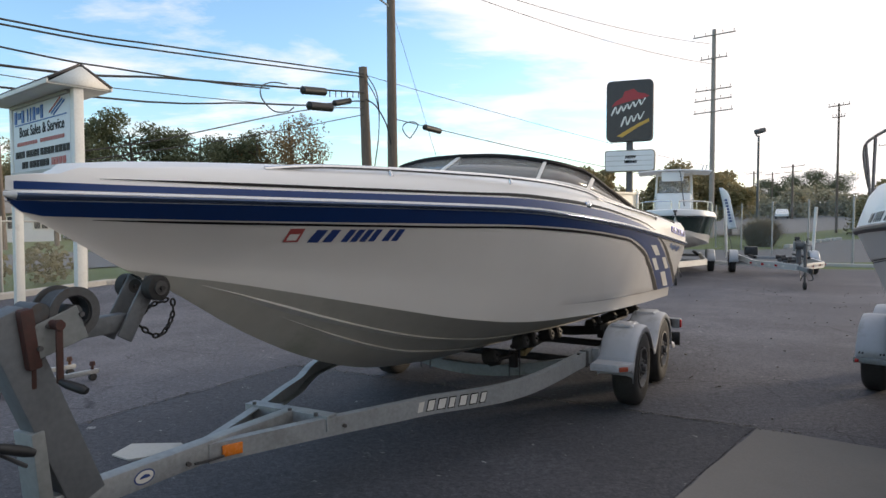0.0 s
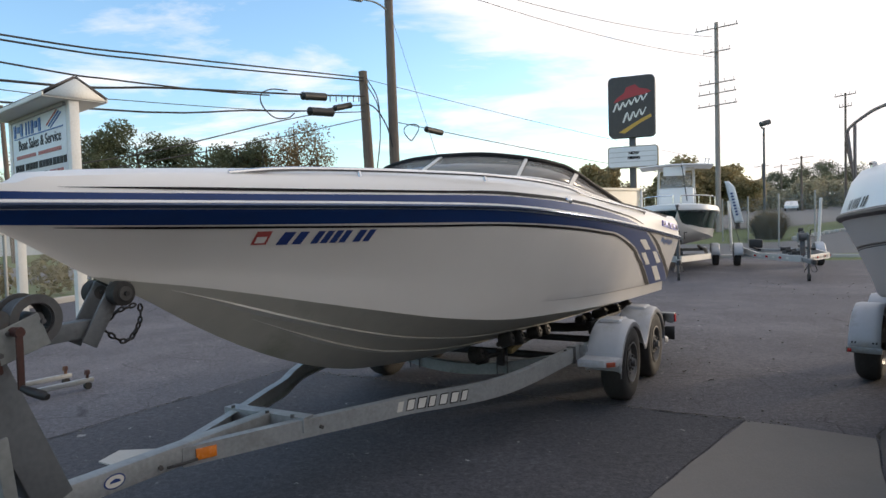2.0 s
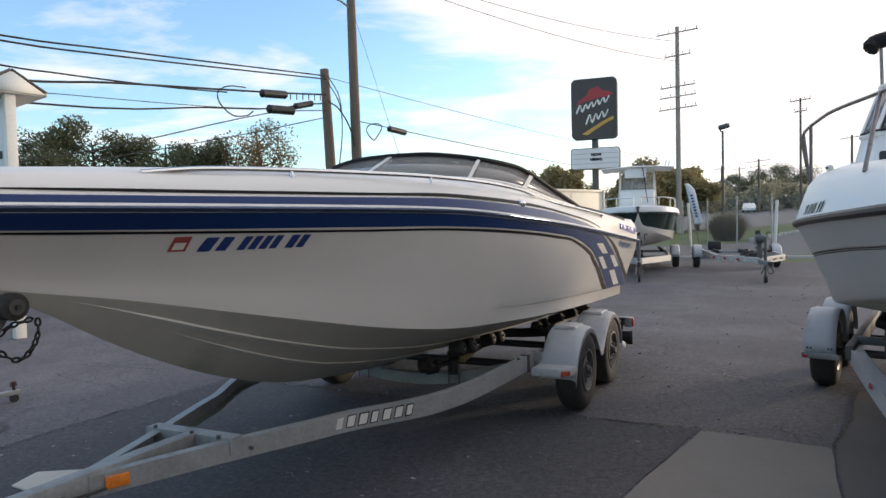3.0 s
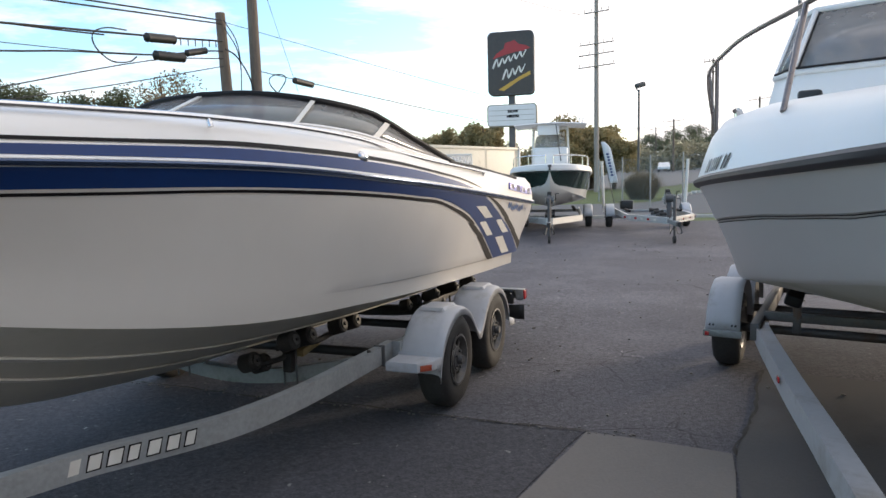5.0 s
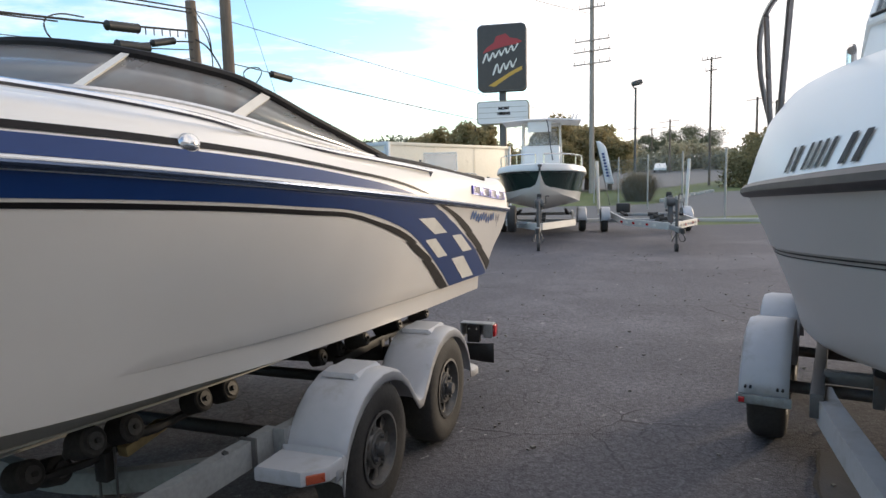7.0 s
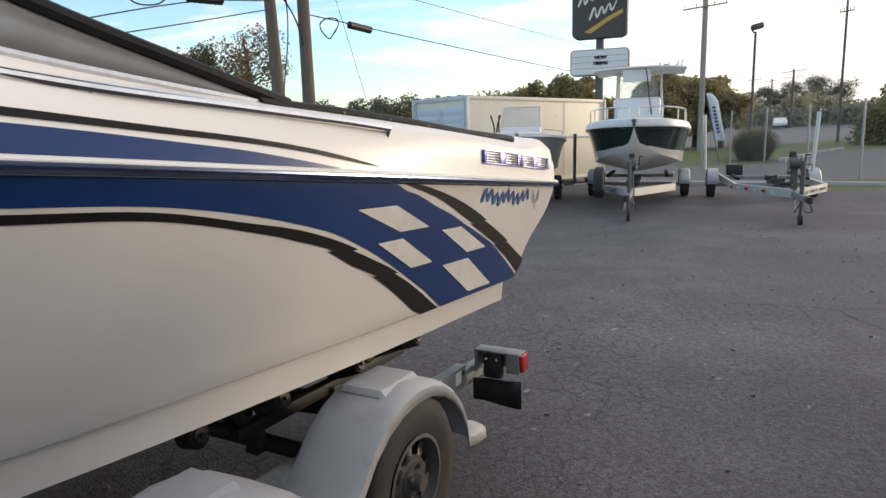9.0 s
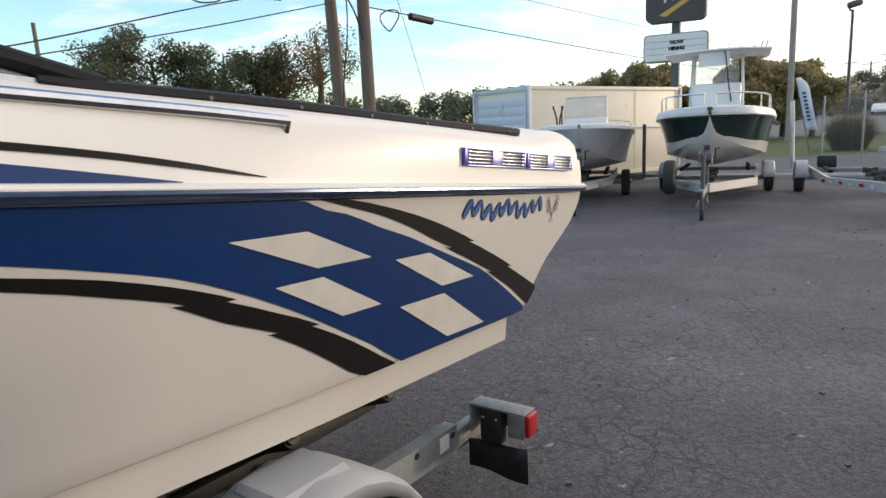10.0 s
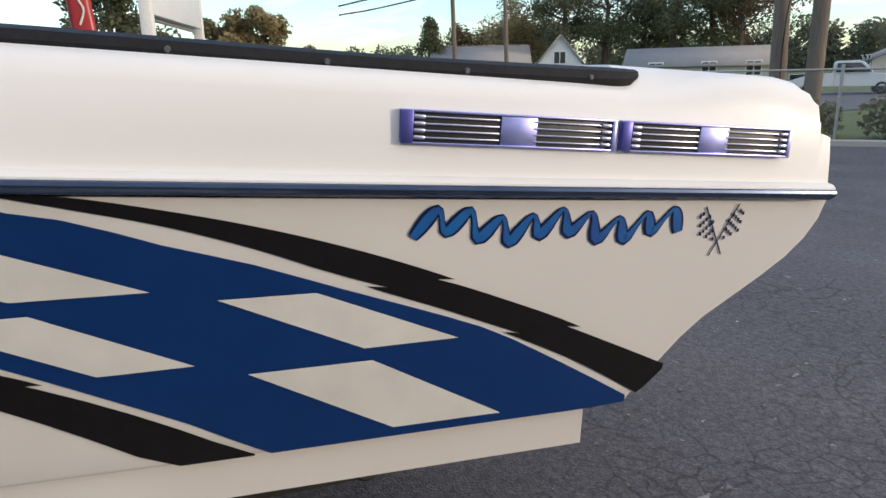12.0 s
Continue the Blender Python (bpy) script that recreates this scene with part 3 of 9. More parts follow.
    for sgn in (1, -1):
        for k, (a, b) in enumerate(zip(cut, cut[1:])):
            bm = bmesh.new()
            loft(bm, [[Vector((sgn * x, y, z)) for x, y, z in bp[a:b + 1]], [Vector((sgn * x, y, z)) for x, y, z in tp[a:b + 1]]])
            ob = shell(part("windshield_pane", bm, smoked, boat, "smoked acrylic windshield pane"), 0.006)
        for j in (16, 32):
            bm = bmesh.new()
            p, q = Vector(bp[j]), Vector(tp[j])
            d = (Vector(bp[j + 2]) - Vector(bp[j - 2])).normalized() * (0.014 if j == 16 else 0.028)
            n = Vector((0.6, -0.7, 0.3)).normalized() * 0.012
            loft(bm, [[sv for sv in (Vector((sgn * v.x, v.y, v.z)) for v in (e - d - n * 0.5, e + d - n * 0.5, e + d + n, e - d + n))] for e in (p, q)], closed=True, cap=True)
            part("windshield_post", bm, white_vinyl, boat, "white windshield post")
        bm = bmesh.new()
        tube(bm, [(sgn * x, y, z) for x, y, z in tp], 0.022, 8)
        part("windshield_bead", bm, black_trim, boat, "black rubber bead along the windshield top")
        bm = bmesh.new()
        tube(bm, [(sgn * (x + 0.012), y - 0.01, z) for x, y, z in bp], 0.011, 6)
        part("windshield_base", bm, alu, boat, "aluminium base strip of the windshield")
    bm = bmesh.new()
    box(bm, (0, 3.245, 1.96), (0.04, 0.014, 0.49), 0.004, Matrix.Rotation(radians(-66.5), 4, 'X'))
    part("windshield_post", bm, white_vinyl, boat, "white windshield post")

    # hand rails on small stanchions
    for sgn in (1, -1):
        pts = [(0.30, 0.95, 1.765), (0.40, 1.2, 1.79), (0.545, 1.6, 1.80), (0.72, 2.05, 1.80), (0.857, 2.45, 1.797), (0.95, 3.0, 1.785), (1.02, 3.5, 1.750)]
        pts += [(flank_point(y, z - rail_z(y)).x + 0.016, y, z) for y, z in ((3.89, 1.703), (4.25, 1.656), (4.6, 1.628), (4.86, 1.607), (5.06, 1.591), (5.27, 1.571))]
        bm = bmesh.new()
        tube(bm, [(sgn * x, y, z) for x, y, z in smooth_path(pts, 5)], 0.0125, 8)
        rail = part("hand_rail", bm, chrome, boat, "polished steel hand rail on the deck edge")
        for i in (2, 4, 7, 8, 12):
            x, y, z = pts[i]
            bm = bmesh.new()
            cyl(bm, (sgn * x, y, z), (sgn * (x + (0.012 if y < 3.6 else -0.02)), y, z - 0.04), 0.009, 0.012, 10)
            part("stanchion", bm, chrome, rail)
    return boat


runabout_boat = runabout()


# ---- trailer under the runabout ----
def channel(bm, p, q, h, w, t=0.008, open_side=1):
    """A C-section beam from p to q (tops), h high, flanges w wide on the given side."""
    p, q = Vector(p), Vector(q)
    d = (q - p).normalized()
    s = d.cross(Vector((0, 0, 1))).normalized() * open_side
    up = Vector((0, 0, 1))
    sec = [(0, 0), (w, 0), (w, -t), (t, -t), (t, -h + t), (w, -h + t), (w, -h), (0, -h)]
    loft(bm, [[e - s * a + up * b for a, b in sec] for e in (p, q)], closed=True, cap=True)
    return bm


def wheel(parent, m, r=0.305, w=0.2, spokes=8, name="wheel"):
    hub = part(name, cyl(bmesh.new(), (-0.05, 0, 0), (0.05, 0, 0), 0.07, n=20), rim_m, parent, m=m)
    bm = bmesh.new()
    prof = [(-w / 2 + 0.012, r * 0.55), (-w / 2, r * 0.70), (-w / 2 + 0.005, r * 0.88), (-w / 2 + 0.025, r * 0.965), (-w / 4, r * 0.995), (0, r), (w / 4, r * 0.995), (w / 2 - 0.025, r * 0.965), (w / 2 - 0.005, r * 0.88), (w / 2, r * 0.70), (w / 2 - 0.012, r * 0.535)]
    n = 48
    rows = []
    for i in range(n):
        a = 2 * math.pi * i / n
        k = 0.988 if i % 2 else 1.0
        rows.append([Vector((x, (rr * (k if 3 <= j <= 7 else 1)) * math.cos(a), (rr * (k if 3 <= j <= 7 else 1)) * math.sin(a))) for j, (x, rr) in enumerate(prof)])
    loft(bm, rows + rows[:1])
    bmesh.ops.remove_doubles(bm, verts=bm.verts[:], dist=0.0005)
    part("tyre", bm, rubber, hub, "worn black rubber tyre")
    bm = bmesh.new()
    ro = r * 0.545
    prof = [(w / 2 - 0.004, ro), (w / 2 - 0.002, ro - 0.014), (w / 2 - 0.03, ro - 0.022), (w / 2 - 0.05, ro - 0.03), (-w / 2 + 0.02, ro - 0.03), (-w / 2 + 0.005, ro)]
    rows = [[Vector((x, rr * math.cos(a), rr * math.sin(a))) for x, rr in prof] for a in (2 * math.pi * i / 40 for i in range(41))]
    loft(bm, rows)
    bmesh.ops.remove_doubles(bm, verts=bm.verts[:], dist=0.0005)
    part("rim", bm, rim_m, hub, "dull grey spoked steel rim")
    # Dark disc added to darken the open back of the wheel.
    bm = bmesh.new()
    cyl(bm, (-w / 2 + 0.015, 0, 0), (w / 2 - 0.075, 0, 0), ro - 0.036, n=28)
    part("back_disc", bm, near_black, hub, "dark disc added in the open back of the wheel")
    # pressed disc, dished towards the hub, with one slot for each spoke gap
    bm = bmesh.new()
    ri, re, rr_, x0 = ro - 0.080, ro - 0.026, ro - 0.014, w / 2 - 0.040
    step = 2 * math.pi / spokes
    at = lambda rad, ang, x: Vector((x, rad * math.cos(ang), rad * math.sin(ang)))
    for i in range(spokes):
        a0 = step * i
        cuts = [a0, a0 + 0.22 * step, a0 + 0.39 * step, a0 + 0.61 * step, a0 + 0.78 * step, a0 + step]
        for k in range(5):
            p, q = cuts[k], cuts[k + 1]
            bands = [(0.05, x0 + 0.022, 0.085, x0 + 0.018), (0.085, x0 + 0.018, ri, x0 + 0.004), (re, x0, rr_, x0)]
            if k in (0, 4):
                bands.append((ri, x0 + 0.004, re, x0))
            for r0, xa, r1, xb in bands:
                bm.faces.new([bm.verts.new(v) for v in (at(r0, p, xa), at(r1, p, xb), at(r1, q, xb), at(r0, q, xa))])
    bmesh.ops.remove_doubles(bm, verts=bm.verts[:], dist=0.0005)
    shell(part("wheel_disc", bm, rim_m, hub), 0.005)
    bm = bmesh.new()
    cyl(bm, (w / 2 - 0.04, 0, 0), (w / 2 - 0.012, 0, 0), 0.078, 0.07, 24)
    cyl(bm, (w / 2 - 0.014, 0, 0), (w / 2 + 0.022, 0, 0), 0.036, 0.03, 20)
    part("hub_cap", bm, galv_dark, hub)
    for i in range(5):
        a = 2 * math.pi * i / 5
        bm = bmesh.new()
        cyl(bm, (w / 2 - 0.02, 0.056 * math.cos(a), 0.056 * math.sin(a)), (w / 2 + 0.004, 0.056 * math.cos(a), 0.056 * math.sin(a)), 0.011, n=6)
        part("wheel_nut", bm, galv_dark, hub, smooth=False)
    return hub


def roller(parent, c, axis=(1, 0, 0), r=0.055, w=0.075):
    a = Vector(axis).normalized()
    bm = bmesh.new()
    c = Vector(c)
    tube(bm, [c - a * w / 2, c - a * w * 0.42, c + a * w * 0.42, c + a * w / 2], r, 20, radii=[r * 0.85, r, r, r * 0.85])
    ob = part("roller", bm, rubber, parent, "black rubber keel roller")
    bm = bmesh.new()
    cyl(bm, c - a * (w / 2 + 0.008), c + a * (w / 2 + 0.008), r * 0.58, n=14)
    hb = part("roller_hub", bm, roller_hub_m, ob)
    bm = bmesh.new()
    cyl(bm, c - a * (w / 2 + 0.02), c + a * (w / 2 + 0.02), r * 0.2, n=8)
    part("pin", bm, near_black, hb, smooth=False)


beam_x = spline([0.84, 1.34, 1.65, 1.85, 2.04, 2.2, 2.37, 2.55, 2.86, 3.3, 4.0], [0.042, 0.228, 0.355, 0.44, 0.51, 0.60, 0.70, 0.785, 0.865, 0.905, 0.94])
beam_z = spline([0.84, 1.85, 2.55, 3.3, 4.0], [0.49, 0.49, 0.487, 0.489, 0.493])


def trailer_one():
    tr = thing("boat_trailer", BOAT, "galvanised tandem axle boat trailer with grey plastic fenders", "trailer")
    # tongue
    bm = bmesh.new()
    box(bm, (0, 0.2, 0.455), (0.075, 2.5, 0.10), 0.006)
    part("tongue", bm, galv, tr)
    for sgn in (1, -1):
        line = [(beam_x(y), y, beam_z(y)) for y in (0.84, 1.1, 1.36, 1.62, 1.85, 2.08, 2.3, 2.54, 2.8, 3.1, 3.4, 3.7, 4.0)]
        pth = smooth_path(line, 3)
        bm = bmesh.new()
        rows = []
        for i, p in enumerate(pth):
            p = Vector(p)
            d = (Vector(pth[min(i + 1, len(pth) - 1)]) - Vector(pth[max(i - 1, 0)])).normalized()
            s = d.cross(Vector((0, 0, 1))).normalized()
            h = 0.092 + 0.022 * min(1, i / 24)
            sec = [(0, 0), (0.05, 0), (0.05, -0.006), (0.006, -0.006), (0.006, -h + 0.006), (0.05, -h + 0.006), (0.05, -h), (0, -h)]
            rows.append([Vector((sgn * v.x, v.y, v.z)) for v in (p - s * (a) + Vector((0, 0, b)) for a, b in sec)])
        loft(bm, rows, closed=True, cap=True)
        beam = part("side_beam", bm, galv, tr, "curved galvanised channel beam")
        bm = bmesh.new()
        loft(bm, [[Vector((sgn * (0.97 + a), y, z + b)) for a, b in ((-0.028, -0.058), (0.028, -0.058), (0.028, 0.058), (-0.028, 0.058))] for y, z in ((3.97, 0.44), (5.0, 0.392), (5.8, 0.357), (6.19, 0.347))], closed=True, cap=True)
        box(bm, (sgn * 0.965, 6.29, 0.325), (0.045, 0.24, 0.085), 0.004)
        part("rear_beam", bm, galv, tr)
        # amber front marker with its wire
        bm = bmesh.new()
        box(bm, (sgn * (beam_x(0.94) + 0.008), 0.94, 0.446), (0.012, 0.10, 0.055), 0.004, Matrix.Rotation(radians(-20 * sgn), 4, 'Z'))
        part("side_marker", bm, orange_lens, beam, "amber side marker lamp")
        bm = bmesh.new()
        tube(bm, [(sgn * 0.085, 0.89, 0.43), (sgn * 0.068, 0.82, 0.427), (sgn * 0.052, 0.75, 0.43)], 0.006, 6)
        part("wire", bm, black_plastic, beam)
        # plates and bolts
        for (x, y, z) in ((beam_x(1.52), 1.52, 0.435), (beam_x(3.7) - 0.02, 3.7, 0.495), (0.042, 0.72, 0.44)):
            bm = bmesh.new()
            cyl(bm, (sgn * x, y, z), (sgn * (x + 0.016), y - 0.006, z), 0.011, n=6)
            part("bolt", bm, galv_dark, beam, smooth=False)
        # clamp bands round the beam near the fender
        bm = bmesh.new()
        box(bm, (sgn * 0.915, 3.84, 0.435), (0.075, 0.014, 0.135), 0.003)
        part("clamp", bm, galv_dark, beam)
    # brace between the beams behind the tongue
    bm = bmesh.new()
    channel(bm, (-0.30, 1.40, 0.503), (0.27, 1.42, 0.503), 0.08, 0.08)
    cb = part("cross_brace", bm, galv, tr)
    for x in (-0.24, 0.02, 0.20):
        bm = bmesh.new()
        cyl(bm, (x, 1.41, 0.500), (x, 1.41, 0.517), 0.011, n=6)
        part("bolt", bm, galv_dark, cb, smooth=False)
    # dropped cross member that bows down under the keel
    bm = bmesh.new()
    rows = []
    for x, y, z in smooth_path([(-0.92, 3.74, 0.47), (-0.6, 3.68, 0.41), (-0.3, 3.65, 0.362), (0, 3.64, 0.345), (0.3, 3.65, 0.362), (0.6, 3.68, 0.41), (0.92, 3.74, 0.47)], 4):
        rows.append([Vector((x, y + a, z + b)) for a, b in ((-0.03, 0.0), (0.03, 0.0), (0.03, -0.01), (-0.02, -0.01), (-0.02, -0.08), (0.03, -0.08), (0.03, -0.09), (-0.03, -0.09))])
    loft(bm, rows, closed=True, cap=True)
    cm = part("cross_member", bm, galv_old, tr, "dropped galvanised cross member")
    for sgn in (1, -1):
        for x in (0.37, 0.46):
            bm = bmesh.new()
            tube(bm, [(sgn * x, 3.605, 0.50), (sgn * x, 3.605, 0.27)], 0.006, 6)
            part("u_bolt", bm, galv_dark, cm)
    for y in (4.31, 5.23):
        bm = bmesh.new()
        tube(bm, [(-1.05, y, 0.312), (1.05, y, 0.312)], 0.035, 10)
        part("axle", bm, near_black, tr)
        for sgn in (1, -1):
            rot = pose(sgn * 1.185, y, 0.312, 0, 0, 0 if sgn > 0 else 180)
            wheel(tr, rot, 0.316)
    # second dropped member between the rear wheels, with the bolts of its seats
    bm = bmesh.new()
    rows = []
    for x, z in ((-0.95, 0.44), (-0.8, 0.475), (-0.6, 0.455), (-0.3, 0.425), (0, 0.415), (0.3, 0.425), (0.6, 0.455), (0.8, 0.475), (0.95, 0.44)):
        rows.append([Vector((x, 5.47 + a, z + b)) for a, b in ((-0.03, 0.0), (0.03, 0.0), (0.03, -0.09), (-0.03, -0.09))])
    loft(bm, rows, closed=True, cap=True)
    cm = part("cross_member", bm, near_black, tr, "dark dropped cross member")
    for sgn in (1, -1):
        for x in (0.80, 0.88):
            bm = bmesh.new()
            cyl(bm, (sgn * x, 5.47, 0.42), (sgn * x, 5.47, 0.53), 0.008, n=6)
            part("u_bolt", bm, near_black, cm)
    # fenders: two joined arches with a step plate in front and a tail lip
    for sgn in (1, -1):
        prof = []
        prof += [(3.90, 0.398), (3.95, 0.40), (3.96, 0.44)]
        for c in (4.36, 5.26):
            for i in range(13):
                a = math.pi * (0.985 - 0.97 * i / 12)
                rr = 0.40
                y, z = c + rr * math.cos(a), 0.29 + rr * 0.93 * math.sin(a)
                if c < 5 and a < 0.5:
                    continue
                if c > 5 and a > math.pi - 0.5:
                    continue
                prof.append((y, z))
            if c < 5:
                prof.append((4.78, 0.40))
                prof.append((4.835, 0.40))
        prof += [(5.675, 0.315), (5.71, 0.30), (5.82, 0.292)]
        bm = bmesh.new()
        rows = []
        for y, z in prof:
            rows.append([Vector((sgn * x, y, z + dz)) for x, dz in ((0.99, -0.012), (1.0, 0.0), (1.06, 0.004), (1.22, 0.004), (1.262, -0.004), (1.278, -0.018), (1.28, -0.06))])
        loft(bm, rows)
        fd = shell(part("fender", bm, fender_m, tr, "grey moulded plastic tandem fender"), 0.006)
        bm = bmesh.new()
        rim_xy = ((0.985, 3.775), (1.195, 3.775), (1.275, 3.855), (1.28, 3.98), (0.985, 3.98))
        loft(bm, [[Vector((sgn * (1.13 + (x - 1.13) * k), 3.88 + (y - 3.88) * k, z)) for x, y in rim_xy] for k, z in ((0.95, 0.358), (1.0, 0.364), (1.0, 0.408), (0.95, 0.418))], closed=True, cap=True)
        part("step_plate", bm, fender_m, fd)
        bm = bmesh.new()
        box(bm, (sgn * 1.238, 3.812, 0.386), (0.075, 0.012, 0.036), 0.003, Matrix.Rotation(radians(45 * sgn), 4, 'Z'))
        part("side_marker", bm, marker_lens, fd, "faded amber and red side marker lamp")
        for y in (4.36, 5.26):
            bm = bmesh.new()
            rows = []
            for k, dz in ((-0.125, -0.016), (-0.11, 0.004), (0.11, 0.004), (0.125, -0.016)):
                rows.append([Vector((sgn * x, y + k, 0.664 + dz + h)) for x, h in ((1.02, -0.02), (1.03, 0.002), (1.19, 0.002), (1.215, -0.02))])
            loft(bm, rows, cap=True)
            part("fender_pad", bm, fender_m, fd, smooth=False)
        # tail lamp on its bracket, number plate holder below
        bm = bmesh.new()
        box(bm, (sgn * 1.125, 6.322, 0.458), (0.25, 0.09, 0.010), 0.003)
        box(bm, (sgn * 1.215, 6.279, 0.408), (0.07, 0.008, 0.096), 0.003)
        box(bm, (sgn * 1.125, 6.363, 0.408), (0.25, 0.008, 0.096), 0.003)
        box(bm, (sgn * 1.008, 6.322, 0.40), (0.012, 0.09, 0.12), 0.004)
        br = part("lamp_bracket", bm, galv, tr, "bent galvanised lamp bracket")
        bm = bmesh.new()
        box(bm, (sgn * 1.105, 6.292, 0.385), (0.10, 0.05, 0.13), 0.012)
        part("lamp_socket", bm, black_plastic, br, "black lamp housing")
        for k in (-1, 1):
            bm = bmesh.new()
            cyl(bm, (sgn * (1.105 + 0.03 * k), 6.262, 0.425), (sgn * (1.105 + 0.03 * k), 6.27, 0.425), 0.007, n=8)
            part("screw", bm, chrome, br)
        bm = bmesh.new()
        box(bm, (sgn * 1.258, 6.322, 0.412), (0.022, 0.078, 0.088), 0.008)
        part("tail_lamp", bm, red_lens, br, "red tail lamp lens")
        for y, z in ((5.93, 0.385), (6.16, 0.372)):
            bm = bmesh.new()
            cyl(bm, (sgn * 0.99, y, z), (sgn * 1.0005, y, z), 0.013, n=12)
            part("bolt_hole", bm, black_plastic, tr, smooth=False)
        if sgn > 0:
            bm = bmesh.new()
            loft(bm, [[Vector((0.985 + 0.27 * i / 6, 6.30 + 0.01 * math.sin(i), z0 + (0.02 if z0 > 0.2 else -0.012) * i / 6)) for i in range(7)] for z0 in (0.30, 0.24, 0.185)])
            shell(part("mud_flap", bm, black_plastic, tr, "dark hanging rubber flap"), 0.008)
            bm = bmesh.new()
            box(bm, (1.0, 6.10, 0.36), (0.004, 0.06, 0.06))
            part("sticker", bm, white_paint, tr, "small white data sticker")
    # keel rollers on rocker arms
    for y, x, z in ((3.32, 0.33, 0.488), (3.46, 0.30, 0.442), (3.40, 0.55, 0.608), (3.565, 0.56, 0.60), (3.97, 0.55, 0.578), (4.14, 0.56, 0.572)):
        for sgn in (1, -1):
            roller(tr, (sgn * x, y, z), (1, 0, 0.3 * sgn), 0.056, 0.10)
    for y, x in ((4.75, 0.70), (4.95, 0.70), (5.5, 0.72), (5.7, 0.72)):
        for sgn in (1, -1):
            roller(tr, (sgn * x, y, 0.575), (1, 0, 0.2 * sgn), 0.045)
    for y, z in ((5.02, 0.612), (5.48, 0.594), (5.95, 0.578)):
        for sgn in (1, -1):
            roller(tr, (sgn * 0.80, y, z), (1, 0, 0.35 * sgn), 0.042, 0.13)
    for sgn in (1, -1):
        bm = bmesh.new()
        tube(bm, [(sgn * 0.50, 3.36, 0.575), (sgn * 0.51, 3.77, 0.52), (sgn * 0.50, 4.18, 0.53)], 0.02, 8)
        tube(bm, [(sgn * 0.33, 3.3, 0.46), (sgn * 0.38, 3.55, 0.45), (sgn * 0.50, 3.77, 0.52)], 0.018, 8)
        part("roller_arm", bm, near_black, tr)
        bm = bmesh.new()
        box(bm, (sgn * 0.73, 5.45, 0.515), (0.05, 1.1, 0.05), 0.004)
        part("roller_arm", bm, near_black, tr)
        for x, y, z, h in ((0.41, 3.60, 0.42, 0.12), (0.73, 5.0, 0.46, 0.10), (0.73, 5.45, 0.47, 0.09)):
            bm = bmesh.new()
            box(bm, (sgn * x, y, z), (0.06, 0.05, h), 0.005)
            part("roller_bracket", bm, near_black, tr)
        # Short yellow-tan piece between the front rollers.
        bm = bmesh.new()
        box(bm, (sgn * 0.47, 3.74, 0.49), (0.05, 0.22, 0.045), 0.005, Matrix.Rotation(radians(10), 4, 'X'))
        part("roller_arm", bm, arm_yellow, tr, "yellow-tan rocker arm")
    # winch stand and bow stop
    bm = bmesh.new()
    box(bm, (0, 0.105, 0.83), (0.10, 0.145, 0.80), 0.008, Matrix.Rotation(radians(21.7), 4, 'X'))
    stand = part("winch_stand", bm, galv_shaded, tr, "galvanised winch stand darkened for shade")
    bm = bmesh.new()
    box(bm, (0, 0.075, 0.62), (0.12, 0.05, 0.30), 0.006, Matrix.Rotation(radians(6), 4, 'X'))
    part("stand_brace", bm, galv_old, stand)
    bm = bmesh.new()
    for sgn in (1, -1):
        box(bm, (sgn * 0.055, 0.475, 1.17), (0.012, 0.07, 0.27), 0.004, Matrix.Rotation(radians(-30), 4, 'X'))
    box(bm, (0, 0.24, 1.11), (0.07, 0.42, 0.07), 0.006, Matrix.Rotation(radians(2), 4, 'X'))
    part("bow_stop_arm", bm, galv_shaded, stand)
    for x in (-0.085, 0.085):
        roller(stand, (x, 0.535, 1.252), (1, 0, 0), 0.052, 0.06)
    return tr


boat_trailer = trailer_one()


# ---- ground, lot, kerb, street ----
def ground_z(x, y):
    u = 0.485 * x + 0.875 * y
    return -0.03 + 0.9 * max(0.0, min(1.0, (u - 26) / 45)) + 0.03 * max(0.0, min(120.0, u - 70))


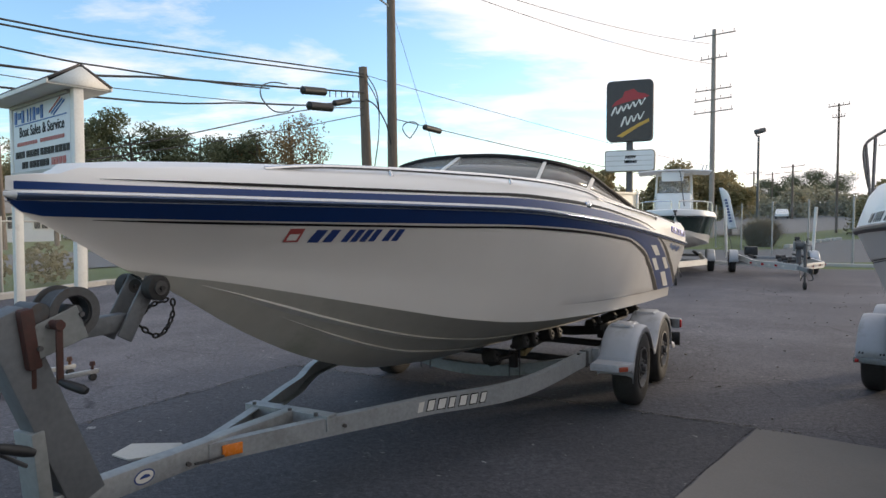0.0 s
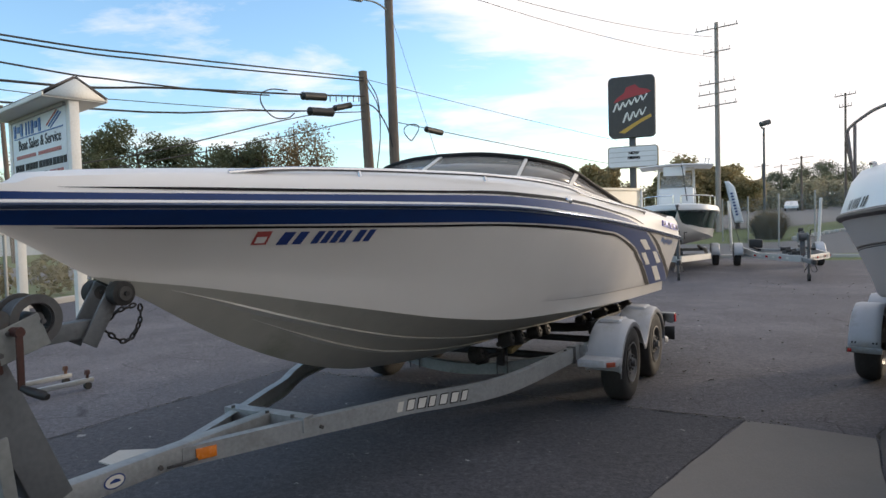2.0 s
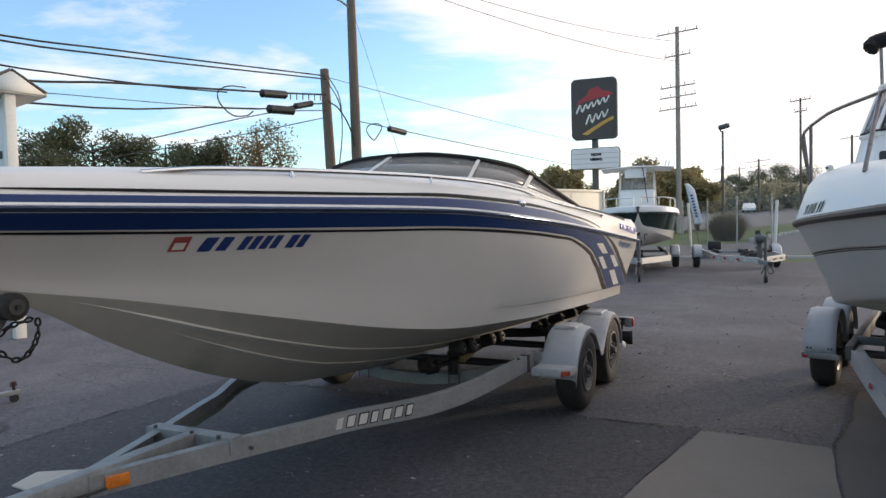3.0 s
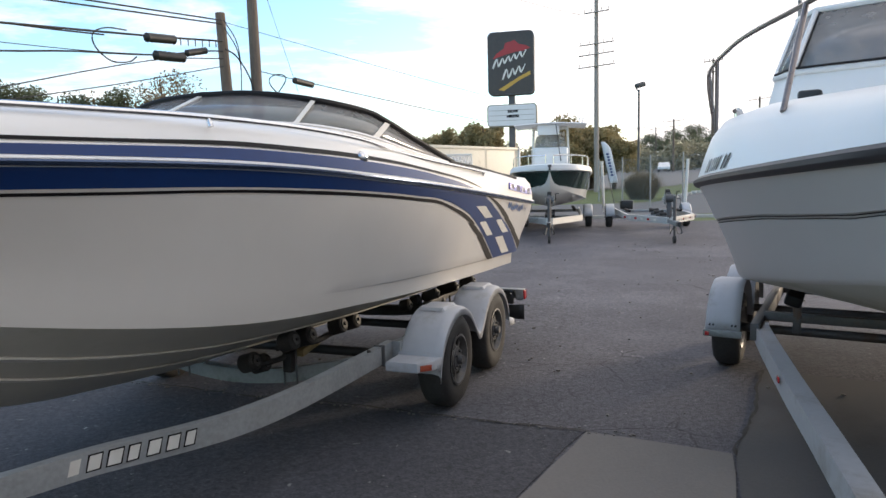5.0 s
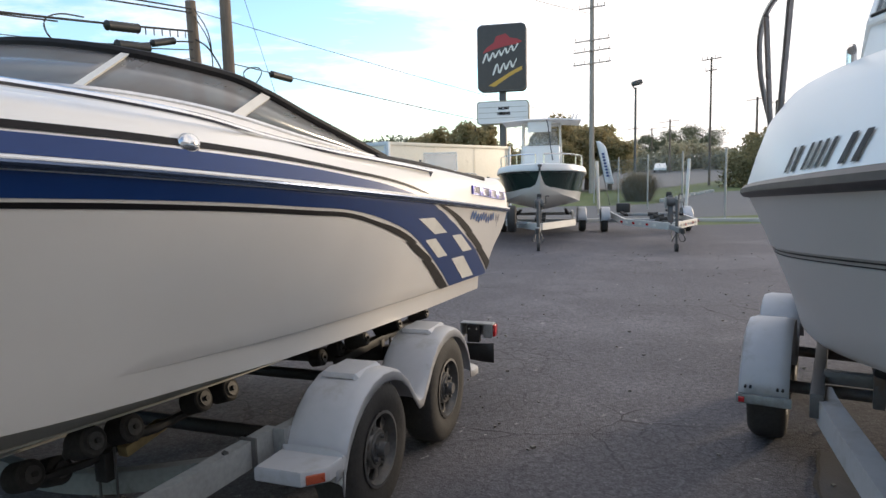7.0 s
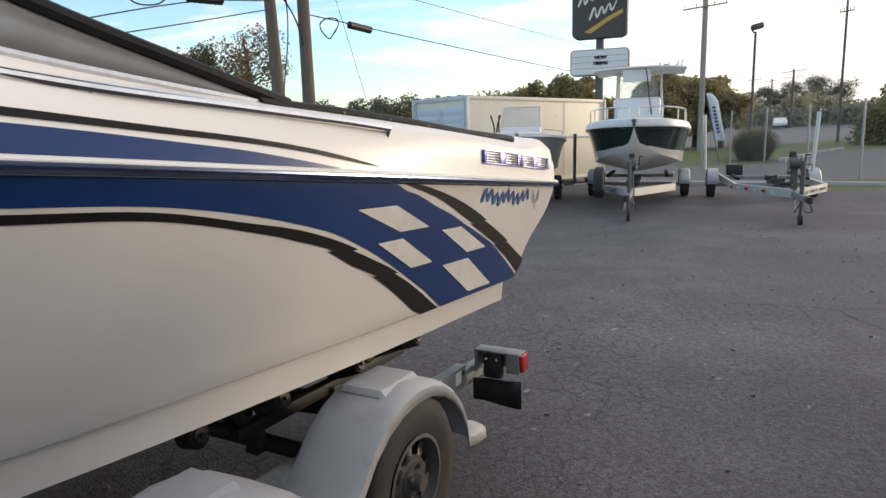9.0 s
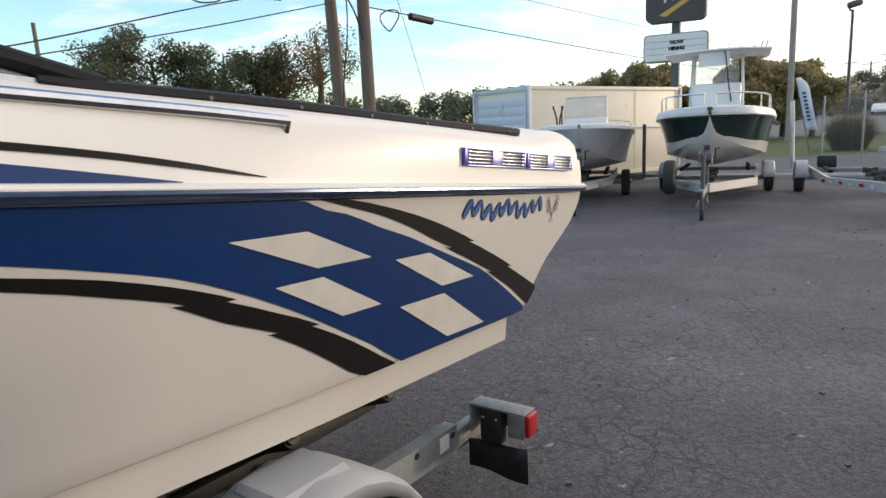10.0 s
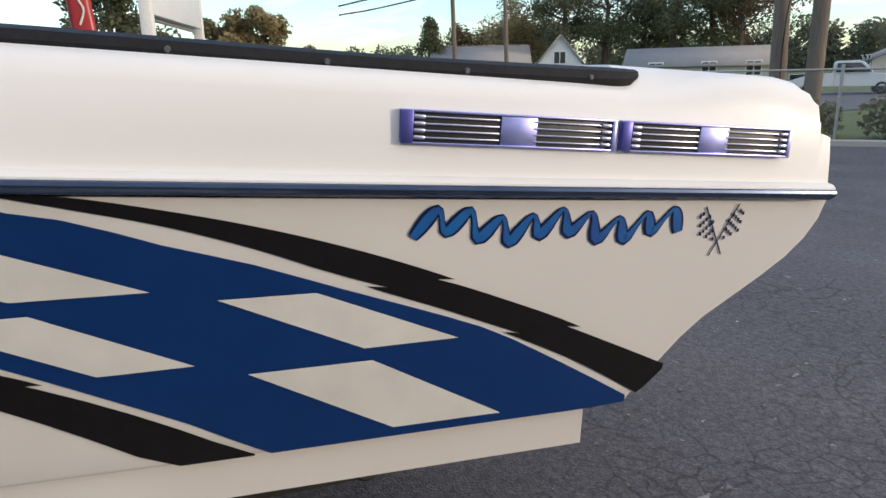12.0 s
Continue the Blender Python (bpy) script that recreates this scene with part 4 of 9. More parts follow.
def asphalt_material(name, a, b, crack=0.5, fleck=0.25, worn=None):
    """Aggregate, worn patches, fine crazing and pale flecks."""
    m = material(name, a, b, rough=0.88, coarse=0.45, fine=140, mix=0.42, bump=0.0, stain=tuple(c * 1.35 for c in a), stain_scale=0.35, stain_at=(0.5, 0.72))
    nt = m.node_tree
    bs = nt.nodes["Principled BSDF"]
    col = bs.inputs["Base Color"].links[0].from_socket
    tc = nt.nodes.new("ShaderNodeTexCoord")
    nz = nt.nodes.new("ShaderNodeTexNoise")
    nz.inputs["Scale"].default_value = 2.2
    nz.inputs["Detail"].default_value = 5
    nt.links.new(tc.outputs["Object"], nz.inputs["Vector"])
    wp = nt.nodes.new("ShaderNodeVectorMath")
    wp.operation = 'MULTIPLY_ADD'
    wp.inputs[1].default_value = (0.35, 0.35, 0.0)
    nt.links.new(nz.outputs["Color"], wp.inputs[0])
    nt.links.new(tc.outputs["Object"], wp.inputs[2])
    masks = []
    for sc, wdt in ((1.1, 0.010), (7.0, 0.05)):
        v = nt.nodes.new("ShaderNodeTexVoronoi")
        v.feature = 'DISTANCE_TO_EDGE'
        v.inputs["Scale"].default_value = sc
        nt.links.new(wp.outputs[0], v.inputs["Vector"])
        r = nt.nodes.new("ShaderNodeMapRange")
        r.inputs["From Min"].default_value, r.inputs["From Max"].default_value = 0.0, wdt
        r.inputs["To Min"].default_value, r.inputs["To Max"].default_value = 1.0, 0.0
        nt.links.new(v.outputs["Distance"], r.inputs["Value"])
        n = nt.nodes.new("ShaderNodeTexNoise")
        n.inputs["Scale"].default_value = 0.5 if sc < 3 else 0.8
        n.inputs["Detail"].default_value = 3
        nt.links.new(tc.outputs["Object"], n.inputs["Vector"])
        k = nt.nodes.new("ShaderNodeMapRange")
        k.inputs["From Min"].default_value, k.inputs["From Max"].default_value = (0.50, 0.62) if sc < 3 else (0.46, 0.66)
        k.inputs["To Max"].default_value = crack if sc < 3 else crack * 0.7
        fac = n.outputs["Fac"]
        if worn and sc > 3:
            # a worn spot of the lot with more crazing
            ds = nt.nodes.new("ShaderNodeVectorMath")
            ds.operation = 'DISTANCE'
            ds.inputs[1].default_value = (worn[0], worn[1], 0.0)
            nt.links.new(tc.outputs["Object"], ds.inputs[0])
            dm = nt.nodes.new("ShaderNodeMapRange")
            dm.inputs["From Min"].default_value, dm.inputs["From Max"].default_value = 0.6, 2.6
            dm.inputs["To Min"].default_value, dm.inputs["To Max"].default_value = 0.16, 0.0
            nt.links.new(ds.outputs["Value"], dm.inputs["Value"])
            ad = nt.nodes.new("ShaderNodeMath")
            nt.links.new(n.outputs["Fac"], ad.inputs[0])
            nt.links.new(dm.outputs[0], ad.inputs[1])
            fac = ad.outputs[0]
        nt.links.new(fac, k.inputs["Value"])
        p = nt.nodes.new("ShaderNodeMath")
        p.operation = 'MULTIPLY'
        nt.links.new(r.outputs[0], p.inputs[0])
        nt.links.new(k.outputs[0], p.inputs[1])
        masks.append(p)
    mx = nt.nodes.new("ShaderNodeMath")
    mx.operation = 'MAXIMUM'
    nt.links.new(masks[0].outputs[0], mx.inputs[0])
    nt.links.new(masks[1].outputs[0], mx.inputs[1])
    ag = nt.nodes.new("ShaderNodeTexVoronoi")
    ag.inputs["Scale"].default_value = 110
    nt.links.new(tc.outputs["Object"], ag.inputs["Vector"])
    agc = nt.nodes.new("ShaderNodeMapRange")
    agc.inputs["To Min"].default_value, agc.inputs["To Max"].default_value = 0.72, 1.28
    sp = nt.nodes.new("ShaderNodeSeparateColor")
    nt.links.new(ag.outputs["Color"], sp.inputs[0])
    nt.links.new(sp.outputs[0], agc.inputs["Value"])
    hs = nt.nodes.new("ShaderNodeHueSaturation")
    nt.links.new(agc.outputs[0], hs.inputs["Value"])
    nt.links.new(col, hs.inputs["Color"])
    dk = nt.nodes.new("ShaderNodeMix")
    dk.data_type = 'RGBA'
    dk.inputs[7].default_value = (0.022, 0.021, 0.02, 1)
    nt.links.new(mx.outputs[0], dk.inputs[0])
    nt.links.new(hs.outputs[0], dk.inputs[6])
    fl = nt.nodes.new("ShaderNodeTexVoronoi")
    fl.inputs["Scale"].default_value = 2.6
    nt.links.new(wp.outputs[0], fl.inputs["Vector"])
    ft = nt.nodes.new("ShaderNodeMath")
    ft.operation = 'LESS_THAN'
    ft.inputs[1].default_value = 0.022
    nt.links.new(fl.outputs["Distance"], ft.inputs[0])
    fm = nt.nodes.new("ShaderNodeMath")
    fm.operation = 'MULTIPLY'
    fm.inputs[1].default_value = fleck
    nt.links.new(ft.outputs[0], fm.inputs[0])
    wh = nt.nodes.new("ShaderNodeMix")
    wh.data_type = 'RGBA'
    wh.inputs[7].default_value = (0.6, 0.58, 0.54, 1)
    nt.links.new(fm.outputs[0], wh.inputs[0])
    nt.links.new(dk.outputs[2], wh.inputs[6])
    mt = nt.nodes.new("ShaderNodeTexNoise")
    mt.inputs["Scale"].default_value = 26
    mt.inputs["Detail"].default_value = 5
    mt.inputs["Roughness"].default_value = 0.7
    nt.links.new(tc.outputs["Object"], mt.inputs["Vector"])
    mv = nt.nodes.new("ShaderNodeMapRange")
    mv.inputs["From Min"].default_value, mv.inputs["From Max"].default_value = 0.3, 0.7
    mv.inputs["To Min"].default_value, mv.inputs["To Max"].default_value = 0.58, 1.38
    nt.links.new(mt.outputs["Fac"], mv.inputs["Value"])
    h2 = nt.nodes.new("ShaderNodeHueSaturation")
    nt.links.new(mv.outputs[0], h2.inputs["Value"])
    nt.links.new(wh.outputs[2], h2.inputs["Color"])
    fk = nt.nodes.new("ShaderNodeTexNoise")
    fk.inputs["Scale"].default_value = 11
    fk.inputs["Detail"].default_value = 7
    fk.inputs["Roughness"].default_value = 0.65
    fk.inputs["Distortion"].default_value = 0.6
    nt.links.new(tc.outputs["Object"], fk.inputs["Vector"])
    fv = nt.nodes.new("ShaderNodeMapRange")
    fv.inputs["From Min"].default_value, fv.inputs["From Max"].default_value = 0.655, 0.69
    fv.inputs["To Max"].default_value = 0.7 * fleck
    nt.links.new(fk.outputs["Fac"], fv.inputs["Value"])
    w2 = nt.nodes.new("ShaderNodeMix")
    w2.data_type = 'RGBA'
    w2.inputs[7].default_value = (0.46, 0.44, 0.42, 1)
    nt.links.new(fv.outputs[0], w2.inputs[0])
    nt.links.new(h2.outputs[0], w2.inputs[6])
    nt.links.new(w2.outputs[2], bs.inputs["Base Color"])
    hgt = nt.nodes.new("ShaderNodeMath")
    hgt.operation = 'SUBTRACT'
    nt.links.new(ag.outputs["Distance"], hgt.inputs[0])
    nt.links.new(mx.outputs[0], hgt.inputs[1])
    bn = nt.nodes.new("ShaderNodeBump")
    bn.inputs["Strength"].default_value = 0.35
    bn.inputs["Distance"].default_value = 0.008
    nt.links.new(hgt.outputs[0], bn.inputs["Height"])
    nt.links.new(bn.outputs[0], bs.inputs["Normal"])
    return m


asphalt = asphalt_material("lot_asphalt", (0.126, 0.119, 0.127), (0.080, 0.0755, 0.083), 0.9, 0.8, (1.9, 9.2))
asphalt_dark = asphalt_material("patch_asphalt", (0.072, 0.071, 0.080), (0.050, 0.049, 0.056), 0.15, 0.7)
concrete = material("concrete", (0.205, 0.188, 0.170), (0.165, 0.152, 0.138), rough=0.85, coarse=1.2, fine=70, bump=0.4, depth=0.004, stain=(0.18, 0.165, 0.145), stain_scale=1.3)
concrete_dark = material("concrete_stained", (0.105, 0.102, 0.100), (0.082, 0.080, 0.079), rough=0.88, coarse=0.8, fine=80, bump=0.4, depth=0.004, stain=(0.075, 0.072, 0.07), stain_scale=0.9)
kerb_m = material("kerb_concrete", (0.52, 0.49, 0.44), (0.42, 0.40, 0.36), rough=0.85, coarse=1.0, fine=50, bump=0.3, stain=(0.28, 0.26, 0.23), stain_scale=0.9)
seam_dirt = material("joint_dirt", (0.035, 0.032, 0.028), (0.07, 0.065, 0.055), rough=0.95, coarse=6, fine=60, bump=0.5)
grass_m = material("grass", (0.13, 0.17, 0.05), (0.085, 0.11, 0.035), rough=0.9, coarse=0.3, fine=12, bump=0.8, depth=0.04, stain=(0.14, 0.12, 0.06), stain_scale=0.15)
road_m = material("street_asphalt", (0.14, 0.14, 0.14), (0.11, 0.11, 0.11), rough=0.8, coarse=0.2, fine=30, bump=0.2)

bm = bmesh.new()
xs = [-900, -500, -300, -200] + list(range(-140, 141, 10)) + [200, 300, 500, 900]
ysg = [-600, -200, -80, -40, -20] + list(range(-10, 160, 6)) + [200, 300, 500, 1200]
loft(bm, [[Vector((x, y, ground_z(x, y))) for x in xs] for y in ysg])
tagged(part("ground", bm, grass_m), "rough grass and dirt beyond the lot", "ground", kind="structure")

KERB = [(-22, -12), (-12, 3), (-8.9, 11.5), (-8.2, 16.0), (-3.5, 20.3), (0.4, 22.0), (3.0, 22.6), (8.5, 24.6), (13.7, 22.3), (22, 17.6), (45, 5)]
bm = bmesh.new()
vs = [bm.verts.new((x, y, 0)) for x, y in KERB + [(45, -30), (-22, -30)]]
bm.faces.new(vs)
tagged(part("pavement", bm, asphalt), "worn cracked grey asphalt of the boat lot", "pavement", kind="structure")
bm = bmesh.new()
kp = []
for i in range(len(KERB)):
    kp.append(Vector((*KERB[i], 0)))
rows = []
for i, p in enumerate(kp):
    d = (kp[min(i + 1, len(kp) - 1)] - kp[max(i - 1, 0)]).normalized()
    s = Vector((-d.y, d.x, 0))
    rows.append([p + s * a + Vector((0, 0, b)) for a, b in ((0, -0.05), (0, 0.11), (0.02, 0.13), (0.13, 0.13), (0.15, 0.11), (0.15, -0.05))])
loft(bm, rows)
tagged(part("kerb", bm, kerb_m), "pale concrete kerb round the lot", "kerb", kind="structure")

# neighbouring lot beyond the kerb, following the rise of the ground
def beyond(az, d):
    x, y = 2.05 + d * math.sin(radians(az)), 3.63 + d * math.cos(radians(az))
    return Vector((x, y, ground_z(x, y) + 0.02))


far_edge = spline([3, 16, 19.8, 25.2, 27.4, 29.4, 31.2, 33.0, 62.0], [31.0, 31.0, 31.3, 31.8, 33.2, 38.6, 44.0, 46.0, 36.0])
bm = bmesh.new()
rows = []
for i in range(43):
    az = 3.0 + i * 1.4
    near = 22.35 - 0.09 * max(0.0, az - 32.8) - 0.225 * max(0.0, 17.0 - az)
    rows.append([beyond(az, near + (far_edge(az) - near) * j / 8) for j in range(9)])
loft(bm, rows)
tagged(part("neighbour_lot", bm, road_m), "smooth grey asphalt of the neighbouring lot", "pavement", kind="structure")

# street crossing the lawn further off, and the stones that edge the neighbouring lot
near_edge = spline([4, 14, 19.5, 23.7, 27.7, 30.0, 34.0], [47.5, 47.5, 48.5, 50.5, 54.2, 62.0, 78.0])
bm = bmesh.new()
rows = []
for i in range(25):
    az = 4.0 + i * 1.2
    rows.append([beyond(az, near_edge(az) + (118 + 1.8 * max(0, az - 18) - near_edge(az)) * j / 12) for j in range(13)])
loft(bm, rows)
for v in bm.verts:
    v.co.z += 0.01
tagged(part("road_cross", bm, road_m), "pale grey asphalt street crossing beyond the lawn", "road", kind="structure")
rnd = random.Random(8)
for i in range(11):
    az = 27.6 + 0.37 * i
    p = beyond(az, far_edge(az) + 0.25)
    bm = bmesh.new()
    box(bm, (0, 0, 0.06), (rnd.uniform(0.5, 0.8), 0.3, rnd.uniform(0.16, 0.26)), 0.05, Matrix.Rotation(rnd.uniform(-0.2, 0.2), 4, 'Z'))
    tagged(part("edging_stone", bm, kerb_m, m=pose(p.x, p.y, p.z, 0, 0, 55)), "pale stone edging the neighbouring lot", "stone", group="edging stones")


def uv_to_xy(u, v):
    """Lot axes (along the boats, across them) to the world."""
    return 0.4848 * u + 0.8746 * v, 0.8746 * u - 0.4848 * v


def ragged(pts, step=0.25, amp=0.018, seed=3):
    """A polygon's outline with small uneven bites."""
    r = random.Random(seed)
    out = []
    for (a, b), (c, d) in zip(pts, pts[1:] + pts[:1]):
        n = max(1, int(math.hypot(c - a, d - b) / step))
        for i in range(n):
            f = i / n
            k = amp if i else 0.0
            out.append((a + (c - a) * f + r.uniform(-k, k), b + (d - b) * f + r.uniform(-k, k)))
    return out


def sheet(name, pts, z, mat, label, category, seed=3, amp=0.018):
    bm = bmesh.new()
    bm.faces.new([bm.verts.new((*uv_to_xy(u, v), z)) for u, v in ragged(pts, amp=amp, seed=seed)])
    return tagged(part(name, bm, mat, smooth=False), label, category, kind="structure")


sheet("asphalt_patch", [(5.285, -4.74), (5.285, -0.29), (3.71, -0.60), (1.0, -0.95), (-14, -1.6), (-14, -4.74)], 0.005, asphalt_dark, "newer dark asphalt patch under the trailer", "pavement")
sheet("concrete_slab", [(5.285, -0.277), (5.20, 0.515), (2.0, 0.50), (-6, 0.40), (-6, -1.2), (1.0, -0.93), (3.71, -0.59)], 0.008, concrete, "worn concrete slab let into the asphalt", "slab", 5, 0.012)
sheet("concrete_slab", [(6.9, 0.83), (5.17, 0.53), (2.0, 0.515), (-6, 0.415), (-6, 5), (6.5, 5)], 0.006, concrete_dark, "stained concrete slab under the second trailer", "slab", 6, 0.006)
# crumbling seams
for k, pts in enumerate(([(5.29, -4.74), (5.29, -0.28)], [(5.28, -4.75), (-2, -4.75)], [(5.18, 0.522), (6.9, 0.83)])):
    r = random.Random(20 + k)
    (a, b), (c, d) = pts
    n = int(math.hypot(c - a, d - b) / 0.06)
    lx, ly = -(d - b) / math.hypot(c - a, d - b), (c - a) / math.hypot(c - a, d - b)
    bm = bmesh.new()
    rows, off = [], 0.0
    for i in range(n + 1):
        f = i / n
        off = off * 0.85 + r.uniform(-0.012, 0.012)
        w = r.uniform(0.003, 0.014)
        rows.append([Vector((*uv_to_xy(a + (c - a) * f + lx * (off + s), b + (d - b) * f + ly * (off + s)), 0.0105)) for s in (-w, w)])
    loft(bm, rows)
    tagged(part("seam_crack", bm, seam_dirt, smooth=False), "dark crumbling joint between pavement sheets", "crack", kind="structure")
# pale crumbs along the joints and loose stones on the lot
bm = bmesh.new()
r = random.Random(9)
for i in range(420):
    if i < 150:
        u, v = 5.29 + r.gauss(0, 0.03), r.uniform(-4.7, 0.0)
    elif i < 250:
        u, v = r.uniform(0, 5.3), -4.74 + r.gauss(0, 0.03)
    else:
        u, v = r.uniform(5.4, 17), r.uniform(-3, 2.5)
    x, y = uv_to_xy(u, v)
    s = r.uniform(0.003, 0.009) * (1.5 if i >= 250 else 1)
    box(bm, (x, y, 0.006 + s * 0.4), (s * 2, s * 1.4, s), 0, Matrix.Rotation(r.uniform(0, 3), 4, 'Z'))
tagged(part("loose_stones", bm, concrete, smooth=False), "pale crumbs and loose stones on the asphalt", "stones", kind="stuff")

bm = bmesh.new()
A, B = Vector((-13.5, 19.5, 0)), Vector((0.56, 0.83, 0))
side = Vector((-0.83, 0.56, 0))
rows = []
for s in (-60, -30, -10, 5, 15, 25, 40, 60, 90, 140, 220, 400):
    c = A + B * s
    rows.append([Vector((q.x, q.y, ground_z(q.x, q.y) + 0.035)) for q in (c + side * w for w in (0, 4, 8, 12.5))])
loft(bm, rows)
tagged(part("road", bm, road_m), "grey asphalt street beside the lot", "road", kind="structure")


# ---- the second boat, a white cuddy with its trailer ----
U2 = 40.0
BOAT_B = pose(3.0 * math.sin(radians(U2)) + 0.357 * math.cos(radians(U2)), 3.0 * math.cos(radians(U2)) - 0.357 * math.sin(radians(U2)), 0, 0, 0, -U2)


# Brown base colour stands in for the dusk mirrored in the rail.
rail_steel = material("dusk_tinted_rail_steel", (0.29, 0.255, 0.24), (0.21, 0.185, 0.175), rough=0.3, metal=0.8, coarse=4, fine=30, bump=0.03)


def cuddy():
    boat = thing("cuddy_boat", BOAT_B, "white cuddy cabin boat with a dark rub rail on a trailer", "boat")
    rx = spline([0, 0.3, 0.7, 1.2, 1.9, 2.7, 3.6, 6.1], [0, 0.24, 0.47, 0.72, 0.97, 1.12, 1.16, 1.13])
    rz = spline([0, 1, 2, 3, 4.5, 6.1], [1.58, 1.525, 1.48, 1.445, 1.42, 1.41])
    cx = spline([0, 0.5, 1.0, 1.8, 2.6, 3.6, 6.1], [0, 0.12, 0.34, 0.66, 0.86, 0.95, 0.96])
    cz = spline([0, 0.5, 1.0, 1.8, 2.6, 3.6, 6.1], [1.5, 1.24, 1.14, 1.02, 0.91, 0.84, 0.78])
    kz = spline([0, 0.3, 0.7, 1.3, 2.2, 3.5, 6.1], [1.60, 1.38, 1.14, 0.96, 0.82, 0.72, 0.66])
    ys = [0, 0.05, 0.15, 0.3, 0.5] + [0.7 + 0.2 * i for i in range(28)]

    def groove(y):
        """Height of the knuckle line as a share of the topside."""
        return 0.50 + 0.07 * max(0.0, min(1.0, (y - 0.5) / 0.8))

    bm = bmesh.new()
    rows = []
    for y in ys:
        r = [(0, kz(y)), (cx(y) * 0.5, kz(y) + (cz(y) - kz(y)) * 0.48), (cx(y), cz(y)), (cx(y) + 0.02, cz(y) + 0.02)]
        x0, z0, x1, z1 = cx(y) + 0.02, cz(y) + 0.02, rx(y), rz(y) - 0.005
        g0 = groove(y)
        for s in (0.18, 0.34, g0 - 0.04):
            r.append((x0 + (x1 - x0) * s ** 1.15, z0 + (z1 - z0) * s))
        for s, o in ((g0 - 0.010, 0.0), (g0 - 0.005, -0.008), (g0 + 0.035, -0.008), (g0 + 0.045, 0.004), (0.85, 0.0), (1.0, 0.0)):
            r.append((x0 + (x1 - x0) * s ** 1.15 + o, z0 + (z1 - z0) * s))
        rows.append([Vector((max(0, x), y, z)) for x, z in r])
    loft(bm, rows)
    loft(bm, [[Vector((-p.x, p.y, p.z)) for p in r] for r in rows])
    a = rows[-1]
    loft(bm, [a, [Vector((-p.x, p.y, p.z)) for p in a]])
    bmesh.ops.remove_doubles(bm, verts=bm.verts[:], dist=0.0008)
    for f in bm.faces:
        c = f.calc_center_median()
        f.material_index = 1 if c.z < cz(c.y) - 0.004 and c.y < 6.0 else 0
    part("hull", bm, [gelcoat_shaded, hull_bottom_m], boat, "white topsides darkened to beige for their shade")
    for sgn in (1, -1):
        bm = bmesh.new()
        loft(bm, [[Vector((sgn * max(0.0, rx(y) + dx), y, rz(y) + dz)) for dx, dz in ((-0.012, -0.026), (0.010, -0.022), (0.022, -0.010), (0.022, 0.006), (0.010, 0.018), (-0.02, 0.022))] for y in ys])
        part("rub_rail", bm, rail_rubber, boat, "dark grey rubber rub rail")
        for lo_s, hi_s in ((-0.003, 0.006), (0.022, 0.032)):
            bm = bmesh.new()
            loft(bm, [[Vector((sgn * max(0, (cx(y) + 0.02) + (rx(y) - cx(y) - 0.02) * (groove(y) + q) ** 1.15 + 0.001), y, cz(y) + 0.02 + (rz(y) - 0.025 - cz(y)) * (groove(y) + q))) for q in (lo_s, hi_s)] for y in ys[2:]])
            part("pinstripe", bm, black_vinyl, boat, "thin black line along the hull")
    # deck moulding, rising aft of the bow
    rise = spline([0, 0.7, 1.4, 2.5, 3.2, 6.1], [0.35, 0.58, 0.85, 1.06, 1.10, 1.10])
    bm = bmesh.new()
    rows = []
    for y in ys:
        x, z = rx(y), rz(y)
        k = min(1.0, y / 0.6)
        g = rise(y)
        r = [(x - 0.0, z + 0.02), (x - 0.03 * k, z + 0.02 + 0.10 * g), (x - 0.07 * k, z + 0.02 + 0.21 * g), (x - 0.12 * k, z + 0.02 + 0.275 * g), (max(0.0, x - 0.22 * k), z + 0.02 + 0.31 * g), ((x - 0.36 * k) * 0.5, z + 0.02 + 0.35 * g), (0, z + 0.02 + 0.36 * g)]
        rows.append([Vector((max(0, a), y, b)) for a, b in r])
    loft(bm, rows)
    loft(bm, [[Vector((-p.x, p.y, p.z)) for p in r] for r in rows])
    bmesh.ops.remove_doubles(bm, verts=bm.verts[:], dist=0.0008)
    part("deck", bm, gelcoat_deck, boat)
    # cabin front and windscreen
    bm = bmesh.new()
    rows = []
    for y0, y1, z0, z1, w0, w1 in ((2.50, 2.60, 1.72, 2.04, 0.80, 0.735),):
        lo = [(-w0, 6.0), (-w0, y0 + 0.2), (-w0 + 0.12, y0), (0, y0 - 0.12), (w0 - 0.12, y0), (w0, y0 + 0.2), (w0, 6.0)]
        hi = [(-w1, 6.0), (-w1, y1 + 0.2), (-w1 + 0.12, y1), (0, y1 - 0.1), (w1 - 0.12, y1), (w1, y1 + 0.2), (w1, 6.0)]
        loft(bm, [[Vector((x, y, z0)) for x, y in lo], [Vector((x, y, z1)) for x, y in hi]])
    part("cabin", bm, gelcoat_deck, boat)
    w0, w1, y0, y1 = 0.735, 0.645, 2.60, 2.98
    lo = [(-w0, 5.2), (-w0, y0 + 0.2), (-w0 + 0.1, y0), (0, y0 - 0.1), (w0 - 0.1, y0), (w0, y0 + 0.2), (w0, 5.2)]
    hi = [(-w1, 5.2), (-w1, y1 + 0.2), (-w1 + 0.1, y1), (0, y1 - 0.1), (w1 - 0.1, y1), (w1, y1 + 0.2), (w1, 5.2)]
    lo, hi = [Vector((x, y, 2.05)) for x, y in lo], [Vector((x, y, 2.44)) for x, y in hi]
    for i in range(6):
        bm = bmesh.new()
        loft(bm, [[lo[i], lo[i + 1]], [hi[i], hi[i + 1]]])
